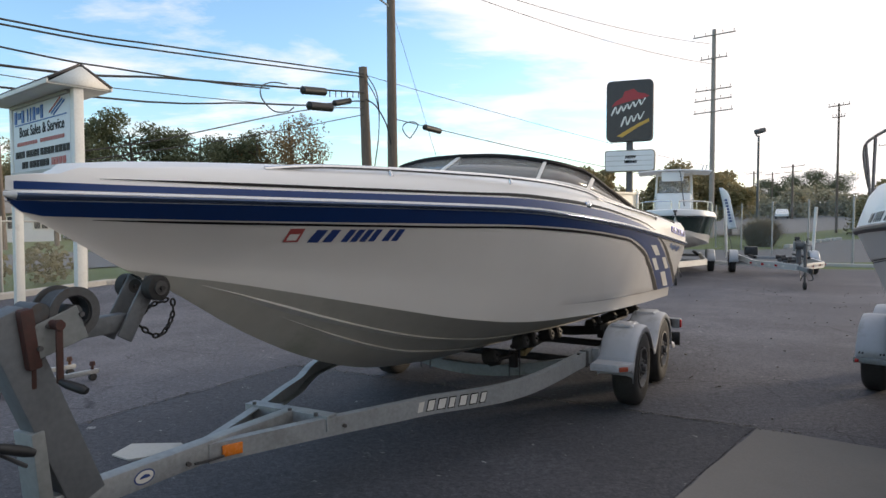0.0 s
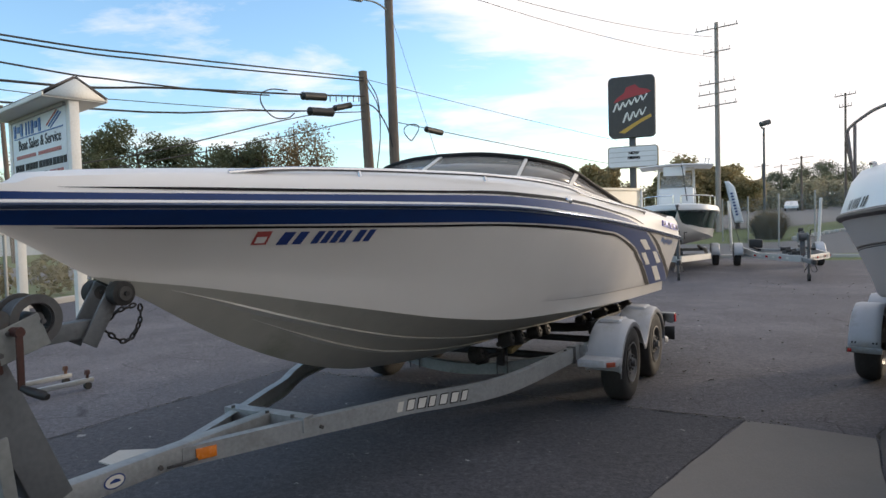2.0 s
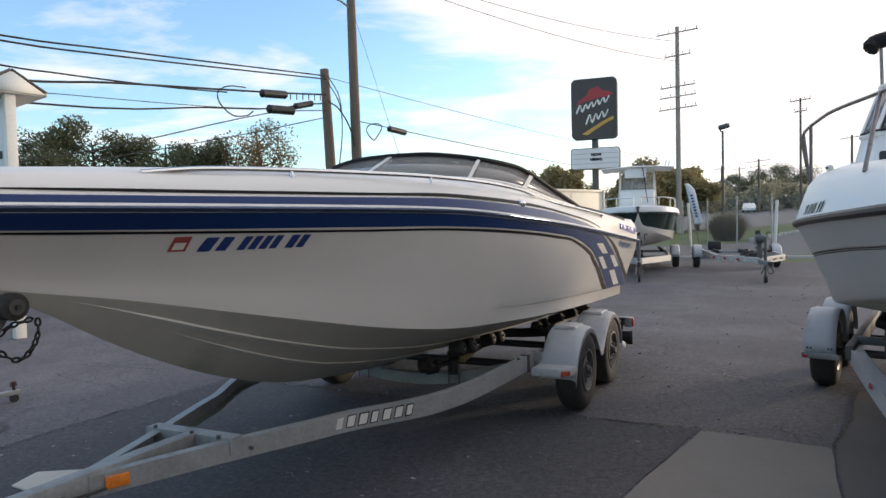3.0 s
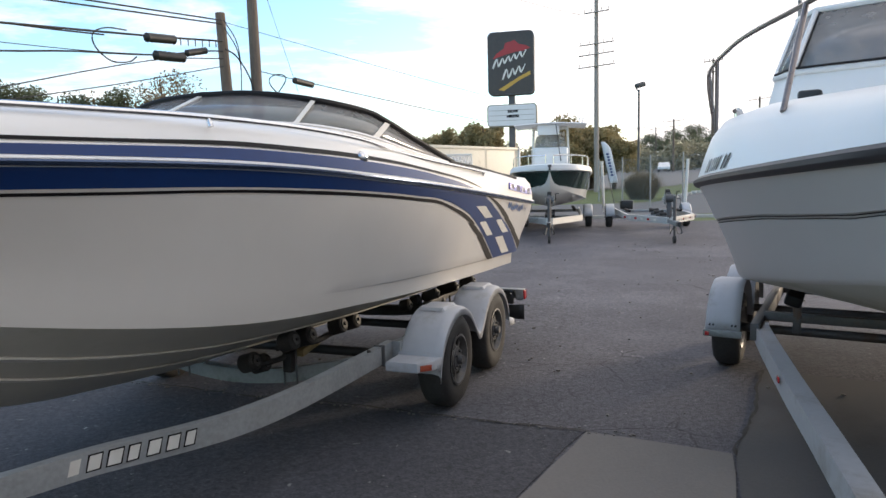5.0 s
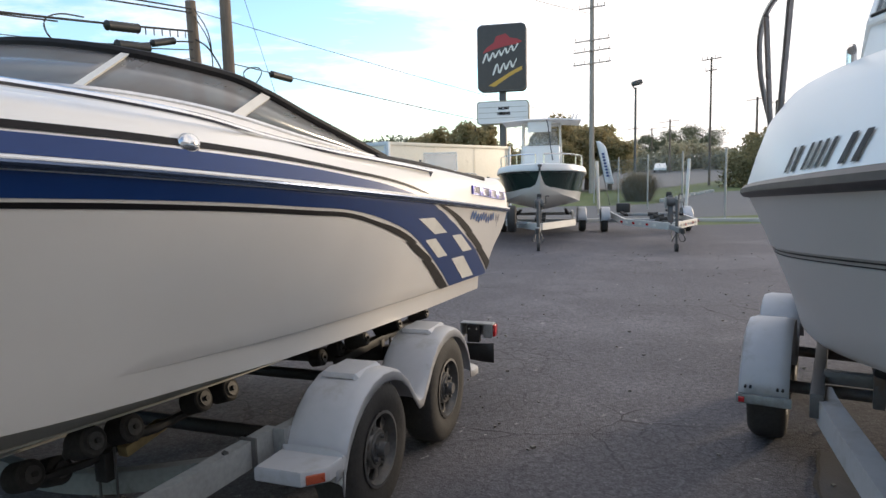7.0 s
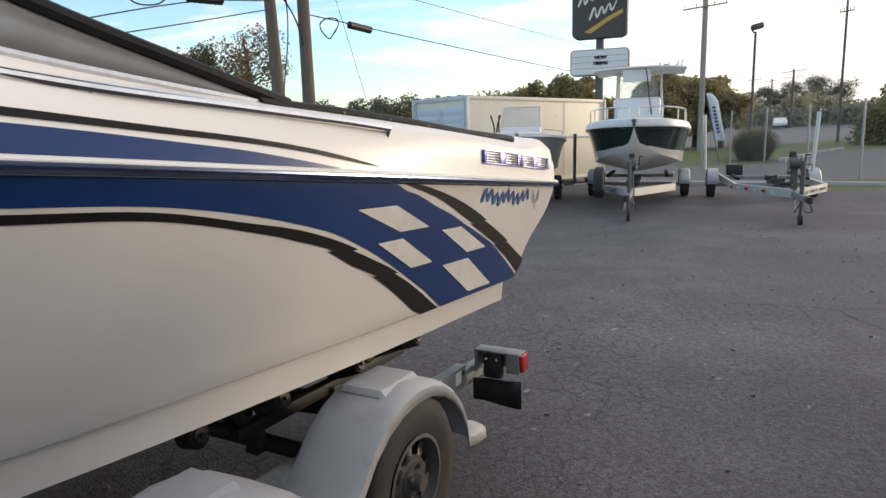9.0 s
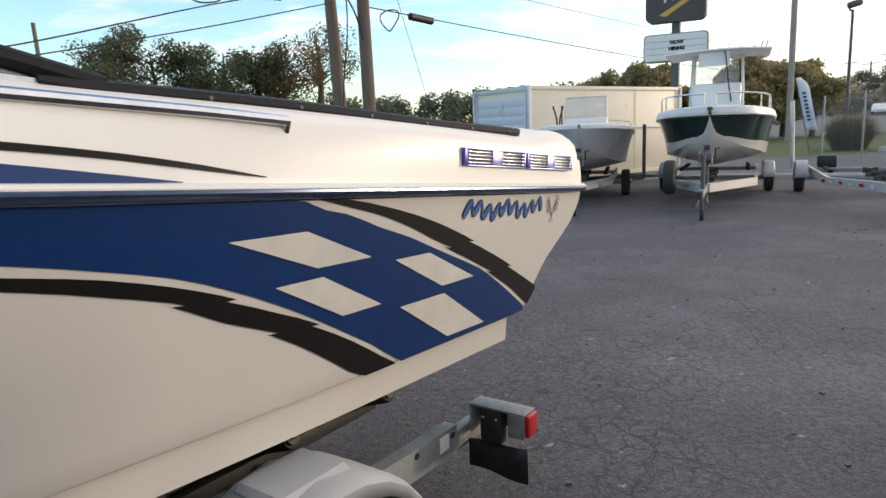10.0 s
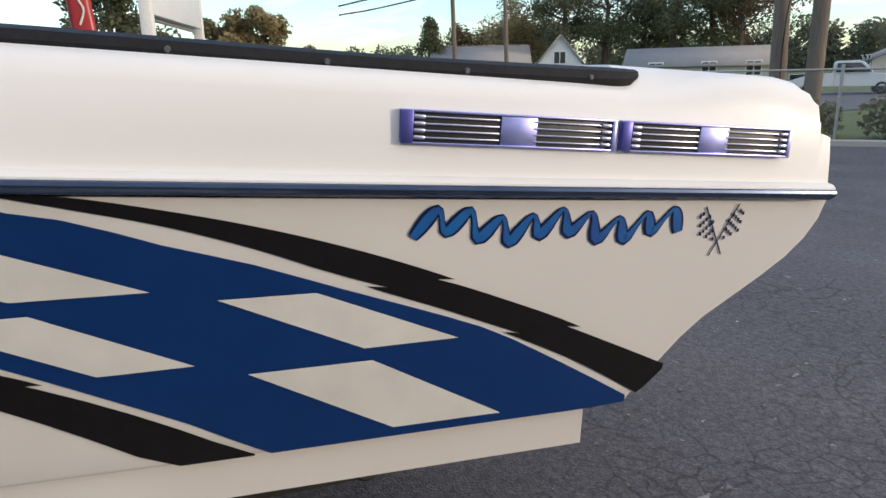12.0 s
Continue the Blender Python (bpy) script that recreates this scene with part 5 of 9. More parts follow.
        shell(part("windshield_pane", bm, smoked, boat, "tinted windscreen pane"), 0.006)
    bm = bmesh.new()
    tube(bm, lo, 0.016, 8)
    part("windshield_sill", bm, gelcoat_deck, boat, "white windscreen sill")
    bm = bmesh.new()
    tube(bm, hi, 0.022, 8)
    for i in (1, 2, 4, 5):
        tube(bm, [lo[i], hi[i]], 0.016, 8)
    fr = part("windshield_frame", bm, gelcoat_deck, boat, "white windscreen frame")
    bm = bmesh.new()
    for i in (1, 2, 4, 5):
        for j in (-1, 1):
            if 0 <= i + j < 7:
                q, h = lo[i].lerp(lo[i + j], 0.022 / (lo[i + j] - lo[i]).length), hi[i].lerp(hi[i + j], 0.022 / (hi[i + j] - hi[i]).length)
                tube(bm, [q, h], 0.006, 6)
    tube(bm, [p + Vector((0, -0.012, 0.022)) for p in lo], 0.006, 6)
    part("rubber_seal", bm, black_trim, fr, "thin black rubber seal")
    # bow rail
    for sgn in (1, -1):
        bm = bmesh.new()
        pts = [(sgn * 0.08, 0.42, 2.15), (sgn * 0.30, 0.88, 2.13), (sgn * 0.53, 1.31, 2.12), (sgn * 0.69, 1.60, 2.12), (sgn * 0.80, 1.83, 2.12), (sgn * 0.88, 2.02, 2.11), (sgn * 0.965, 2.25, 2.10), (sgn * 1.05, 2.55, 2.09), (sgn * 1.10, 2.82, 2.05), (sgn * 1.112, 2.98, 1.95), (sgn * 1.10, 3.03, 1.85), (sgn * 1.075, 3.04, 1.74)]
        tube(bm, smooth_path(pts, 6), 0.0105, 8)
        rail = part("bow_rail", bm, rail_steel, boat, "steel bow rail tinted brown for the dusk it mirrors")
        for a, b in (((0.955, 2.20, 2.10), (1.0, 2.50, rz(2.5) + 0.24)), ((0.51, 1.27, 2.12), (0.56, 1.06, rz(1.06) + 0.2)), ((0.10, 0.46, 2.15), (0.14, 0.30, rz(0.3) + 0.11)), ((1.06, 2.60, 2.08), (1.06, 2.92, rz(2.9) + 0.22))):
            bm = bmesh.new()
            tube(bm, [(sgn * a[0], a[1], a[2]), (sgn * b[0], b[1], b[2])], 0.0105, 8)
            part("stanchion", bm, rail_steel, rail)
    # registration as plain bars on the deck flank
    def flank(y, h, off=0.004):
        k = min(1.0, y / 0.6)
        x = float(np.interp(h, [0.02, 0.02 + 0.10 * rise(y), 0.02 + 0.21 * rise(y)], [rx(y), rx(y) - 0.03 * k, rx(y) - 0.07 * k]))
        return Vector((-x - off, y, rz(y) + h))

    y = 1.36
    for w in (0.05, 0.05, 0, 0.038, 0.038, 0.038, 0.038, 0, 0.05, 0.042):
        if w:
            bm = bmesh.new()
            loft(bm, [[flank(y, 0.03), flank(y + w * 0.52, 0.03)], [flank(y - 0.012, 0.09), flank(y + w * 0.52 - 0.012, 0.09)]])
            part("registration_bar", bm, black_vinyl, boat, smooth=False)
        y += w * 1.1 if w else 0.03
    # folded canvas over the windscreen
    bm = bmesh.new()
    tube(bm, smooth_path([(-0.70, 3.02, 2.70), (-0.62, 3.06, 2.76), (0, 3.10, 2.80), (0.62, 3.06, 2.76), (0.70, 3.02, 2.70)], 6), 0.055, 10)
    top = part("folded_canvas", bm, black_trim, boat, "dark folded canvas top above the windscreen")
    for sgn in (1, -1):
        bm = bmesh.new()
        tube(bm, [(sgn * 0.645, 3.25, 2.42), (sgn * 0.64, 3.06, 2.74)], 0.012, 6)
        part("strut", bm, alu, top)
    # vent and cleats on the deck
    bm = bmesh.new()
    box(bm, (-0.52, 2.0, rz(2.0) + 0.36), (0.10, 0.10, 0.09), 0.015)
    part("deck_vent", bm, black_plastic, boat, "black deck vent")
    bm = bmesh.new()
    box(bm, (-0.75, 2.60, 1.80), (0.05, 0.12, 0.10), 0.012)
    cyl(bm, (-0.76, 2.70, 1.80), (-0.76, 2.70, 1.875), 0.04, 0.03, n=16)
    part("bow_light", bm, gelcoat_deck, boat, "small white deck light")
    bm = bmesh.new()
    tube(bm, [(-0.80, 1.70, 1.79), (-0.80, 1.74, 1.802), (-0.80, 1.88, 1.807), (-0.80, 1.92, 1.797)], 0.010, 8)
    cyl(bm, (-0.80, 1.77, 1.73), (-0.80, 1.77, 1.803), 0.011)
    cyl(bm, (-0.80, 1.85, 1.73), (-0.80, 1.85, 1.805), 0.011)
    part("cleat", bm, chrome, boat, "chrome mooring cleat")
    return boat


rail_rubber = material("rub_rail_rubber", (0.035, 0.035, 0.038), (0.025, 0.025, 0.028), rough=0.45, coarse=3, fine=30, bump=0.05)
pale_steel = material("pale_painted_steel", (0.50, 0.50, 0.50), (0.42, 0.42, 0.42), rough=0.5, coarse=3, fine=30, bump=0.1, stain=(0.30, 0.28, 0.25), stain_scale=2)


def trailer_two():
    tr = thing("cuddy_trailer", BOAT_B, "white painted tandem boat trailer under the cuddy boat", "trailer")
    for sgn in (1, -1):
        bm = bmesh.new()
        pts = [(0.06, -0.7, 0.47), (0.21, 0.4, 0.47), (0.414, 1.371, 0.465), (0.621, 2.268, 0.46), (0.85, 3.35, 0.45), (0.90, 3.65, 0.45)]
        pts = smooth_path(pts, 4)
        rows = []
        for i, p in enumerate(pts):
            p = Vector(p)
            d = (Vector(pts[min(i + 1, len(pts) - 1)]) - Vector(pts[max(i - 1, 0)])).normalized()
            s = d.cross(Vector((0, 0, 1)))
            rows.append([Vector((sgn * v.x, v.y, v.z)) for v in (p + s * a + Vector((0, 0, b)) for a, b in ((0.0, 0), (-0.09, 0), (-0.09, -0.12), (0.0, -0.12)))])
        loft(bm, rows, closed=True, cap=True)
        beam = part("side_beam", bm, pale_steel, tr, "pale painted side beam")
        bm = bmesh.new()
        box(bm, (sgn * 0.87, 4.6, 0.42), (0.06, 2.4, 0.12), 0.005)
        part("rear_beam", bm, galv_dark, tr)
        for x, y in ((0.640, 2.29),):
            bm = bmesh.new()
            box(bm, (sgn * x, y, 0.425), (0.008, 0.06, 0.03), 0.002, Matrix.Rotation(radians(14 * -sgn), 4, 'Z'))
            part("reflector", bm, red_lens, beam, "red side reflector")
        for c in (4.08, 4.95):
            bm = bmesh.new()
            rows = []
            for i in range(15):
                a = math.pi * (1.0 - i / 14)
                y, z = c + 0.39 * math.cos(a), 0.33 + 0.36 * math.sin(a)
                rows.append([Vector((sgn * x, y, z + dz)) for x, dz in ((1.0, 0), (1.06, 0.006), (1.2, 0.006), (1.235, -0.006), (1.245, -0.04))])
            loft(bm, rows)
            shell(part("fender", bm, fender_m, tr, "pale plastic wheel arch"), 0.006)
            wheel(tr, pose(sgn * 1.12, c, 0.305, 0, 0, 0 if sgn > 0 else 180))
        bm = bmesh.new()
        box(bm, (sgn * 1.12, 3.68, 0.325), (0.27, 0.03, 0.05), 0.006)
        lip = part("fender_lip", bm, galv, tr)
        for x in (1.03, 1.055, 1.185, 1.21):
            bm = bmesh.new()
            cyl(bm, (sgn * x, 3.70, 0.39), (sgn * x, 3.682, 0.386), 0.007, n=8)
            part("rivet", bm, black_plastic, lip)
        bm = bmesh.new()
        box(bm, (sgn * 1.225, 3.662, 0.322), (0.03, 0.008, 0.03), 0.002)
        part("reflector", bm, red_lens, lip, "red reflector strip")
    for y, z in ((3.78, 0.47), (5.5, 0.40)):
        bm = bmesh.new()
        box(bm, (0, y, z), (1.7, 0.06, 0.065), 0.005)
        part("cross_member", bm, galv_dark, tr)
    for c in (4.08, 4.95):
        bm = bmesh.new()
        cyl(bm, (-1.05, c, 0.305), (1.05, c, 0.305), 0.035)
        part("axle", bm, galv_dark, tr)
    for sgn in (1, -1):
        bm = bmesh.new()
        box(bm, (sgn * 0.62, 4.3, 0.72), (0.10, 2.6, 0.07), 0.02, Matrix.Rotation(radians(-16 * sgn), 4, 'Y'))
        part("bunk_board", bm, black_trim, tr, "carpeted bunk board")
        for y in (3.5, 5.3):
            bm = bmesh.new()
            box(bm, (sgn * 0.62, y, 0.56), (0.05, 0.05, 0.28), 0.004)
            part("bunk_bracket", bm, galv_dark, tr)
    bm = bmesh.new()
    box(bm, (0, -0.55, 0.43), (0.08, 1.6, 0.1), 0.005)
    part("tongue", bm, galv, tr)
    return tr


cuddy_boat = cuddy()
cuddy_trailer = trailer_two()


# ---- graphics on the runabout's topsides ----
def side_patch(name, y0, y1, low, high, mat, parent, off=0.0025, n=60, rows_n=6, label="", ys=None):
    bm = bmesh.new()
    rows = []
    for y in (ys or [y0 + (y1 - y0) * i / n for i in range(n + 1)]):
        a, b = low(y), high(y)
        tz = 0.83 + (y - 6.50) / 1.12
        a = max(a, min(b - 0.0005, tz)) if y > 6.5 else a
        b = max(b, a + 0.0005)
        rows.append([hull_point(y, a + (b - a) * j / rows_n, off) for j in range(rows_n + 1)])
    loft(bm, rows)
    return part(name, bm, mat, parent, label)


def quad_patch(name, c, mat, parent, off=0.005, n=6, label=""):
    bm = bmesh.new()
    c = [np.array(p) for p in c]
    rows = []
    for i in range(n + 1):
        s = i / n
        p, q = c[0] + (c[3] - c[0]) * s, c[1] + (c[2] - c[1]) * s
        rows.append([hull_point(*(p + (q - p) * j / n), off) for j in range(n + 1)])
    loft(bm, rows)
    return part(name, bm, mat, parent, label)


def jagged(name, y0, y1, low, high, low_teeth, high_teeth, least, most, label, low_end):
    """A stripe whose two edges step down at sharp teeth: (foot, tip) pairs along y."""
    step = 0.012

    def saw(y, feet, up):
        k = sum(y >= f for f in feet)
        if k == 0:
            return step * max(0.0, min(1.0, 1 - (feet[0] - y) / 0.14)) if up else 0.0
        last = feet[k - 1]
        f = min(1.0, (y - last) / ((feet[k] if k < len(feet) else last + 0.5) - last))
        return step * f**2 * (1.0 if k < len(feet) else 0.0) if up else -step * (1 - f)**2

    lf, hf = [t[0] for t in low_teeth], [t[0] for t in high_teeth]
    ys = sorted(set([y0 + (y1 - y0) * i / 80 for i in range(81)] + [f + e for f in lf + hf for e in (-0.0005, 0.0005)]))
    bm = bmesh.new()
    rows = []
    for y in ys:
        a = max(least(y), low(y) + saw(y, lf, True) if y < low_end else 0)
        b = max(a + 0.0004, min(most(y), high(y) + saw(y, hf, False)))
        rows.append([hull_point(y, a + (b - a) * j / 5, 0.0028) for j in range(6)])
    loft(bm, rows)
    for (f, tip), fn, feet, e in [(t, low, lf, 0.001) for t in low_teeth] + [(t, high, hf, -0.001) for t in high_teeth]:
        top, bot = fn(f) + saw(f - 0.0005, feet, e > 0), fn(f) + saw(f + 0.0005, feet, e > 0)
        far = top + (fn(tip) - fn(f)) if e < 0 else bot + (fn(tip) - fn(f))
        bm.faces.new([bm.verts.new(hull_point(yy, z, 0.0028)) for yy, z in ((f, top), (f, bot), (tip, far))])
    return part(name, bm, black_vinyl, boat_of[0], label)


boat_of = []


def graphics(boat):
    boat_of.append(boat)
    def under(y):
        return rail_z(y) - 0.024

    def floor_(y):
        return side_low(y)[1] + 0.002

    blue_lo = spline([0.07, 0.54, 1.0, 1.97, 2.58, 3.07, 3.58, 4.0, 4.365, 4.607, 4.817, 4.982, 5.081, 5.195, 5.327, 5.485, 5.577, 5.709],
                     [1.548, 1.537, 1.529, 1.517, 1.508, 1.488, 1.458, 1.424, 1.391, 1.347, 1.295, 1.245, 1.203, 1.149, 1.078, 0.985, 0.930, 0.836])
    blue_up = spline([5.283, 5.363, 5.467, 5.549, 5.738, 5.806, 6.086, 6.112, 6.352, 6.525], [1.386, 1.352, 1.325, 1.29, 1.222, 1.193, 1.077, 1.066, 0.926, 0.812])
    ys = [0.003, 0.012, 0.025] + [0.05 + 0.07 * i for i in range(92)] + [6.50, 6.53]
    side_patch("blue_band", 0, 0, lambda y: max(blue_lo(y), keel_z(y) + 0.003) if y < 5.709 else floor_(y), lambda y: under(y) if y < 5.283 else min(under(y), blue_up(y)),
               blue_vinyl, boat, ys=[y for y in ys if y <= 6.505], rows_n=8, label="deep blue vinyl band sweeping down to the chine")
    up = spline([0.28, 0.545, 1.02, 1.98, 2.583, 3.07, 3.587, 4.01, 4.367, 4.611, 4.815, 4.981, 5.087, 5.2, 5.35, 5.5, 5.684],
                [1.534, 1.530, 1.521, 1.504, 1.497, 1.478, 1.445, 1.411, 1.377, 1.325, 1.279, 1.226, 1.184, 1.127, 1.055, 0.965, 0.838])
    lo = spline([0.28, 0.55, 1.03, 1.99, 2.585, 3.072, 3.592, 4.0, 4.37, 4.615, 4.812, 4.952, 5.08, 5.216, 5.36, 5.525],
                [1.532, 1.521, 1.510, 1.492, 1.484, 1.460, 1.427, 1.392, 1.356, 1.301, 1.246, 1.192, 1.122, 1.055, 0.965, 0.845])
    jagged("black_stripe", 0.28, 5.69, lo, up, ((4.978, 4.945), (5.228, 5.198)), ((5.078, 5.104), (5.338, 5.364)), lambda y: floor_(y), lambda y: 9.0, "black vinyl pinstripe with a jagged tail", 5.525)
    uu = spline([5.335, 5.43, 5.6, 5.772, 5.97, 6.065, 6.2, 6.338, 6.45, 6.6], [1.383, 1.372, 1.334, 1.284, 1.211, 1.170, 1.104, 1.036, 0.975, 0.893])
    ul = spline([5.335, 5.439, 5.595, 5.769, 5.914, 6.06, 6.19, 6.36, 6.55], [1.382, 1.353, 1.307, 1.238, 1.166, 1.100, 1.033, 0.94, 0.815])
    jagged("black_stripe", 5.338, 6.59, ul, uu, ((5.953, 5.914), (6.228, 6.19)), ((6.05, 6.085), (6.335, 6.368)), lambda y: 0.0 if y < 6.5 else 0.80 + (y - 6.50) / 1.10, under, "black vinyl stripe with a jagged edge", 9)
    for c in (((5.077, 1.312), (5.306, 1.305), (5.551, 1.198), (5.346, 1.204)), ((5.211, 1.18), (5.367, 1.177), (5.605, 1.048), (5.447, 1.051)),
              ((5.654, 1.171), (5.823, 1.165), (6.095, 1.035), (5.907, 1.039)), ((5.692, 1.017), (5.922, 1.011), (6.195, 0.84), (5.962, 0.848))):
        quad_patch("checker", c, white_vinyl, boat, label="off-white checker on the blue band")
    # registration: sticker and bars
    quad_patch("sticker", ((1.08, 1.431), (1.15, 1.431), (1.15, 1.495), (1.08, 1.495)), red_sticker, boat, 0.003, label="small red and white sticker")
    quad_patch("sticker_face", ((1.092, 1.44), (1.138, 1.44), (1.138, 1.47), (1.092, 1.47)), white_vinyl, boat, 0.0045)
    y = 1.195
    for w in (0.075, 0.062, 0, 0.048, 0.048, 0.048, 0.048, 0, 0.055, 0.05):
        if w:
            quad_patch("registration_bar", ((y, 1.427), (y + w * 0.72, 1.426), (y + w * 0.72 + 0.016, 1.488), (y + 0.016, 1.489)), reg_blue, boat, 0.003, 3)
        y += w if w else 0.028
    # maker's mark: a plain zigzag brush ribbon with a dark edge
    zig = []
    for i in range(19):
        yy = 6.0 + 0.0318 * i
        zig.append((yy + (0.016 if i % 2 else 0.0), 1.277 - 0.082 * (yy - 6.0) + (0.026 if i % 2 else -0.030) * (0.8 + 0.35 * math.sin(2.3 * i))))
    for mt, o, w in ((navy_vinyl, 0.0022, 0.0145), (mark_blue, 0.0036, 0.0092)):
        bm = bmesh.new()
        fine = smooth_path([(p[0], p[1], 0) for p in zig], 6)
        rows = []
        for i, p in enumerate(fine):
            d = (Vector(fine[min(i + 1, len(fine) - 1)]) - Vector(fine[max(i - 1, 0)])).normalized()
            k = w * (0.75 + 0.35 * math.sin(0.55 * i))
            rows.append([hull_point(p[0] - d.y * e * k, p[1] + d.x * e * k, o) for e in (-1, 1)])
        loft(bm, rows)
        part("maker_mark", bm, mt, boat, "blue brush-stroke maker's mark" if mt is mark_blue else "", smooth=False)
    for fy, sl in ((6.640, 1), (6.712, -1)):
        for i in range(5):
            for j in range(6):
                if (i + j) % 2 == 0:
                    a, z = fy + (i - 2) * 0.0085 - sl * 0.0015 * (j - 3), 1.192 + j * 0.0095 - 0.0035 * sl * (i - 2)
                    quad_patch("flag_check", ((a, z), (a + 0.0062, z - 0.001), (a + 0.0062, z + 0.0068), (a, z + 0.0078)), navy_vinyl, boat, 0.003, 1)
        quad_patch("flag_staff", ((fy + 0.052 * sl, 1.150), (fy + 0.052 * sl + 0.004, 1.150), (fy - 0.006 * sl + 0.004, 1.262), (fy - 0.006 * sl, 1.262)), navy_vinyl, boat, 0.0026, 2)

    # deck flank: blue band and black stripe
    def flank_patch(name, y0, y1, lo_f, hi_f, mat, n=60, label=""):
        bm = bmesh.new()
        loft(bm, [[flank_point(y, lo_f(y) + (hi_f(y) - lo_f(y)) * j / 4, 0.0035) for j in range(5)] for y in (y0 + (y1 - y0) * i / n for i in range(n + 1))])
        return part(name, bm, mat, boat, label)

    bu = spline([0.02, 0.31, 0.74, 1.6, 2.2, 2.5, 2.85, 3.34, 3.76, 4.18, 4.4, 4.6, 4.78, 4.97], [0.042, 0.040, 0.042, 0.048, 0.057, 0.064, 0.069, 0.076, 0.075, 0.066, 0.057, 0.048, 0.033, 0.0145])
    flank_patch("blue_band", 0.02, 4.97, lambda y: 0.013, bu, blue_vinyl, 90, label="blue vinyl band above the rub rail")
    ks = [0.27, 0.74, 1.447, 2.2, 2.5, 2.9, 3.3, 3.76, 4.05, 4.4, 4.6, 4.87, 5.0, 5.18]
    ku = spline(ks, [0.061, 0.069, 0.073, 0.083, 0.094, 0.101, 0.110, 0.109, 0.101, 0.089, 0.083, 0.066, 0.052, 0.026])
    kl = spline(ks, [0.060, 0.057, 0.059, 0.068, 0.074, 0.078, 0.086, 0.090, 0.084, 0.074, 0.069, 0.053, 0.040, 0.024])
    flank_patch("black_stripe", 0.27, 5.18, kl, ku, black_vinyl, label="black vinyl stripe on the deck flank")

    # navigation lamp
    c = flank_point(3.435, 0.097)
    bm = bmesh.new()
    rows = [[c + Vector((d, r * math.cos(a), r * math.sin(a) * 0.8)) for a in (2 * math.pi * i / 24 for i in range(25))] for d, r in ((-0.01, 0.046), (0.006, 0.044), (0.012, 0.038), (0.02, 0.026), (0.024, 0.012), (0.024, 0.001))]
    loft(bm, rows)
    lamp = part("bow_lamp", bm, chrome, boat, "round chrome navigation lamp")
    bm = bmesh.new()
    cyl(bm, c + Vector((0.016, 0, 0)), c + Vector((0.030, 0, 0)), 0.012, 0.009)
    part("lens", bm, clear_glass, lamp)

    # louvred vents
    for y0, z0, y1, z1 in ((5.978, 1.455, 6.398, 1.420), (6.409, 1.419, 6.817, 1.386)):
        tilt = math.atan2(z1 - z0, y1 - y0)
        L = y1 - y0
        base = Matrix.Translation((1.2005, (y0 + y1) / 2, (z0 + z1) / 2)) @ Matrix.Rotation(tilt, 4, 'X')
        bm = bmesh.new()
        box(bm, (0, 0, 0), (0.012, L * 0.985, 0.056), 0.001)
        vent = part("vent", bm, black_plastic, boat, "blue and silver louvred engine vent", m=base)
        for k in (-1, 1):
            bm = bmesh.new()
            box(bm, (0.006, 0, k * 0.0275), (0.015, L, 0.0042), 0.001)
            part("vent_frame", bm, vent_lilac, vent)
            bm = bmesh.new()
            w = 0.010 if k > 0 else 0.022
            box(bm, (0.006, k * (L / 2 - w / 2), 0), (0.016, w, 0.058), 0.002)
            part("vent_frame", bm, vent_lilac if k > 0 else vent_blue, vent)
        bm = bmesh.new()
        box(bm, (0.003, 0.01, 0), (0.016, L * 0.17, 0.052), 0.002)
        part("vent_centre", bm, vent_lilac, vent)
        for k in range(4):
            z = (k - 1.5) * 0.0118
            for sgn in (-1, 1):
                bm = bmesh.new()
                box(bm, (0.007, 0.005 + sgn * L * 0.26, z), (0.010, L * 0.36, 0.0034), 0.001)
                box(bm, (0.009, 0.005 + sgn * L * 0.435, z), (0.012, L * 0.05, 0.0075), 0.0025)
                part("slat", bm, vent_silver, vent)


red_sticker = material("red_sticker", (0.42, 0.08, 0.07), (0.36, 0.07, 0.06), rough=0.4, bump=0.02)
reg_blue = material("registration_blue", (0.02, 0.05, 0.20), (0.015, 0.04, 0.16), rough=0.4, bump=0.02)
mark_blue = material("maker_mark_blue", (0.008, 0.06, 0.27), (0.012, 0.14, 0.40), rough=0.45, coarse=9, fine=30, mix=0.3, bump=0.02)
vent_blue = material("vent_blue_metal", (0.10, 0.10, 0.36), (0.08, 0.08, 0.30), rough=0.38, metal=0.7, bump=0.03)
vent_lilac = material("vent_lilac_metal", (0.40, 0.42, 0.78), (0.33, 0.35, 0.70), rough=0.36, metal=0.85, bump=0.03)
vent_silver = material("vent_silver", (0.56, 0.57, 0.72), (0.48, 0.49, 0.64), rough=0.3, metal=0.85, bump=0.03)
graphics(runabout_boat)

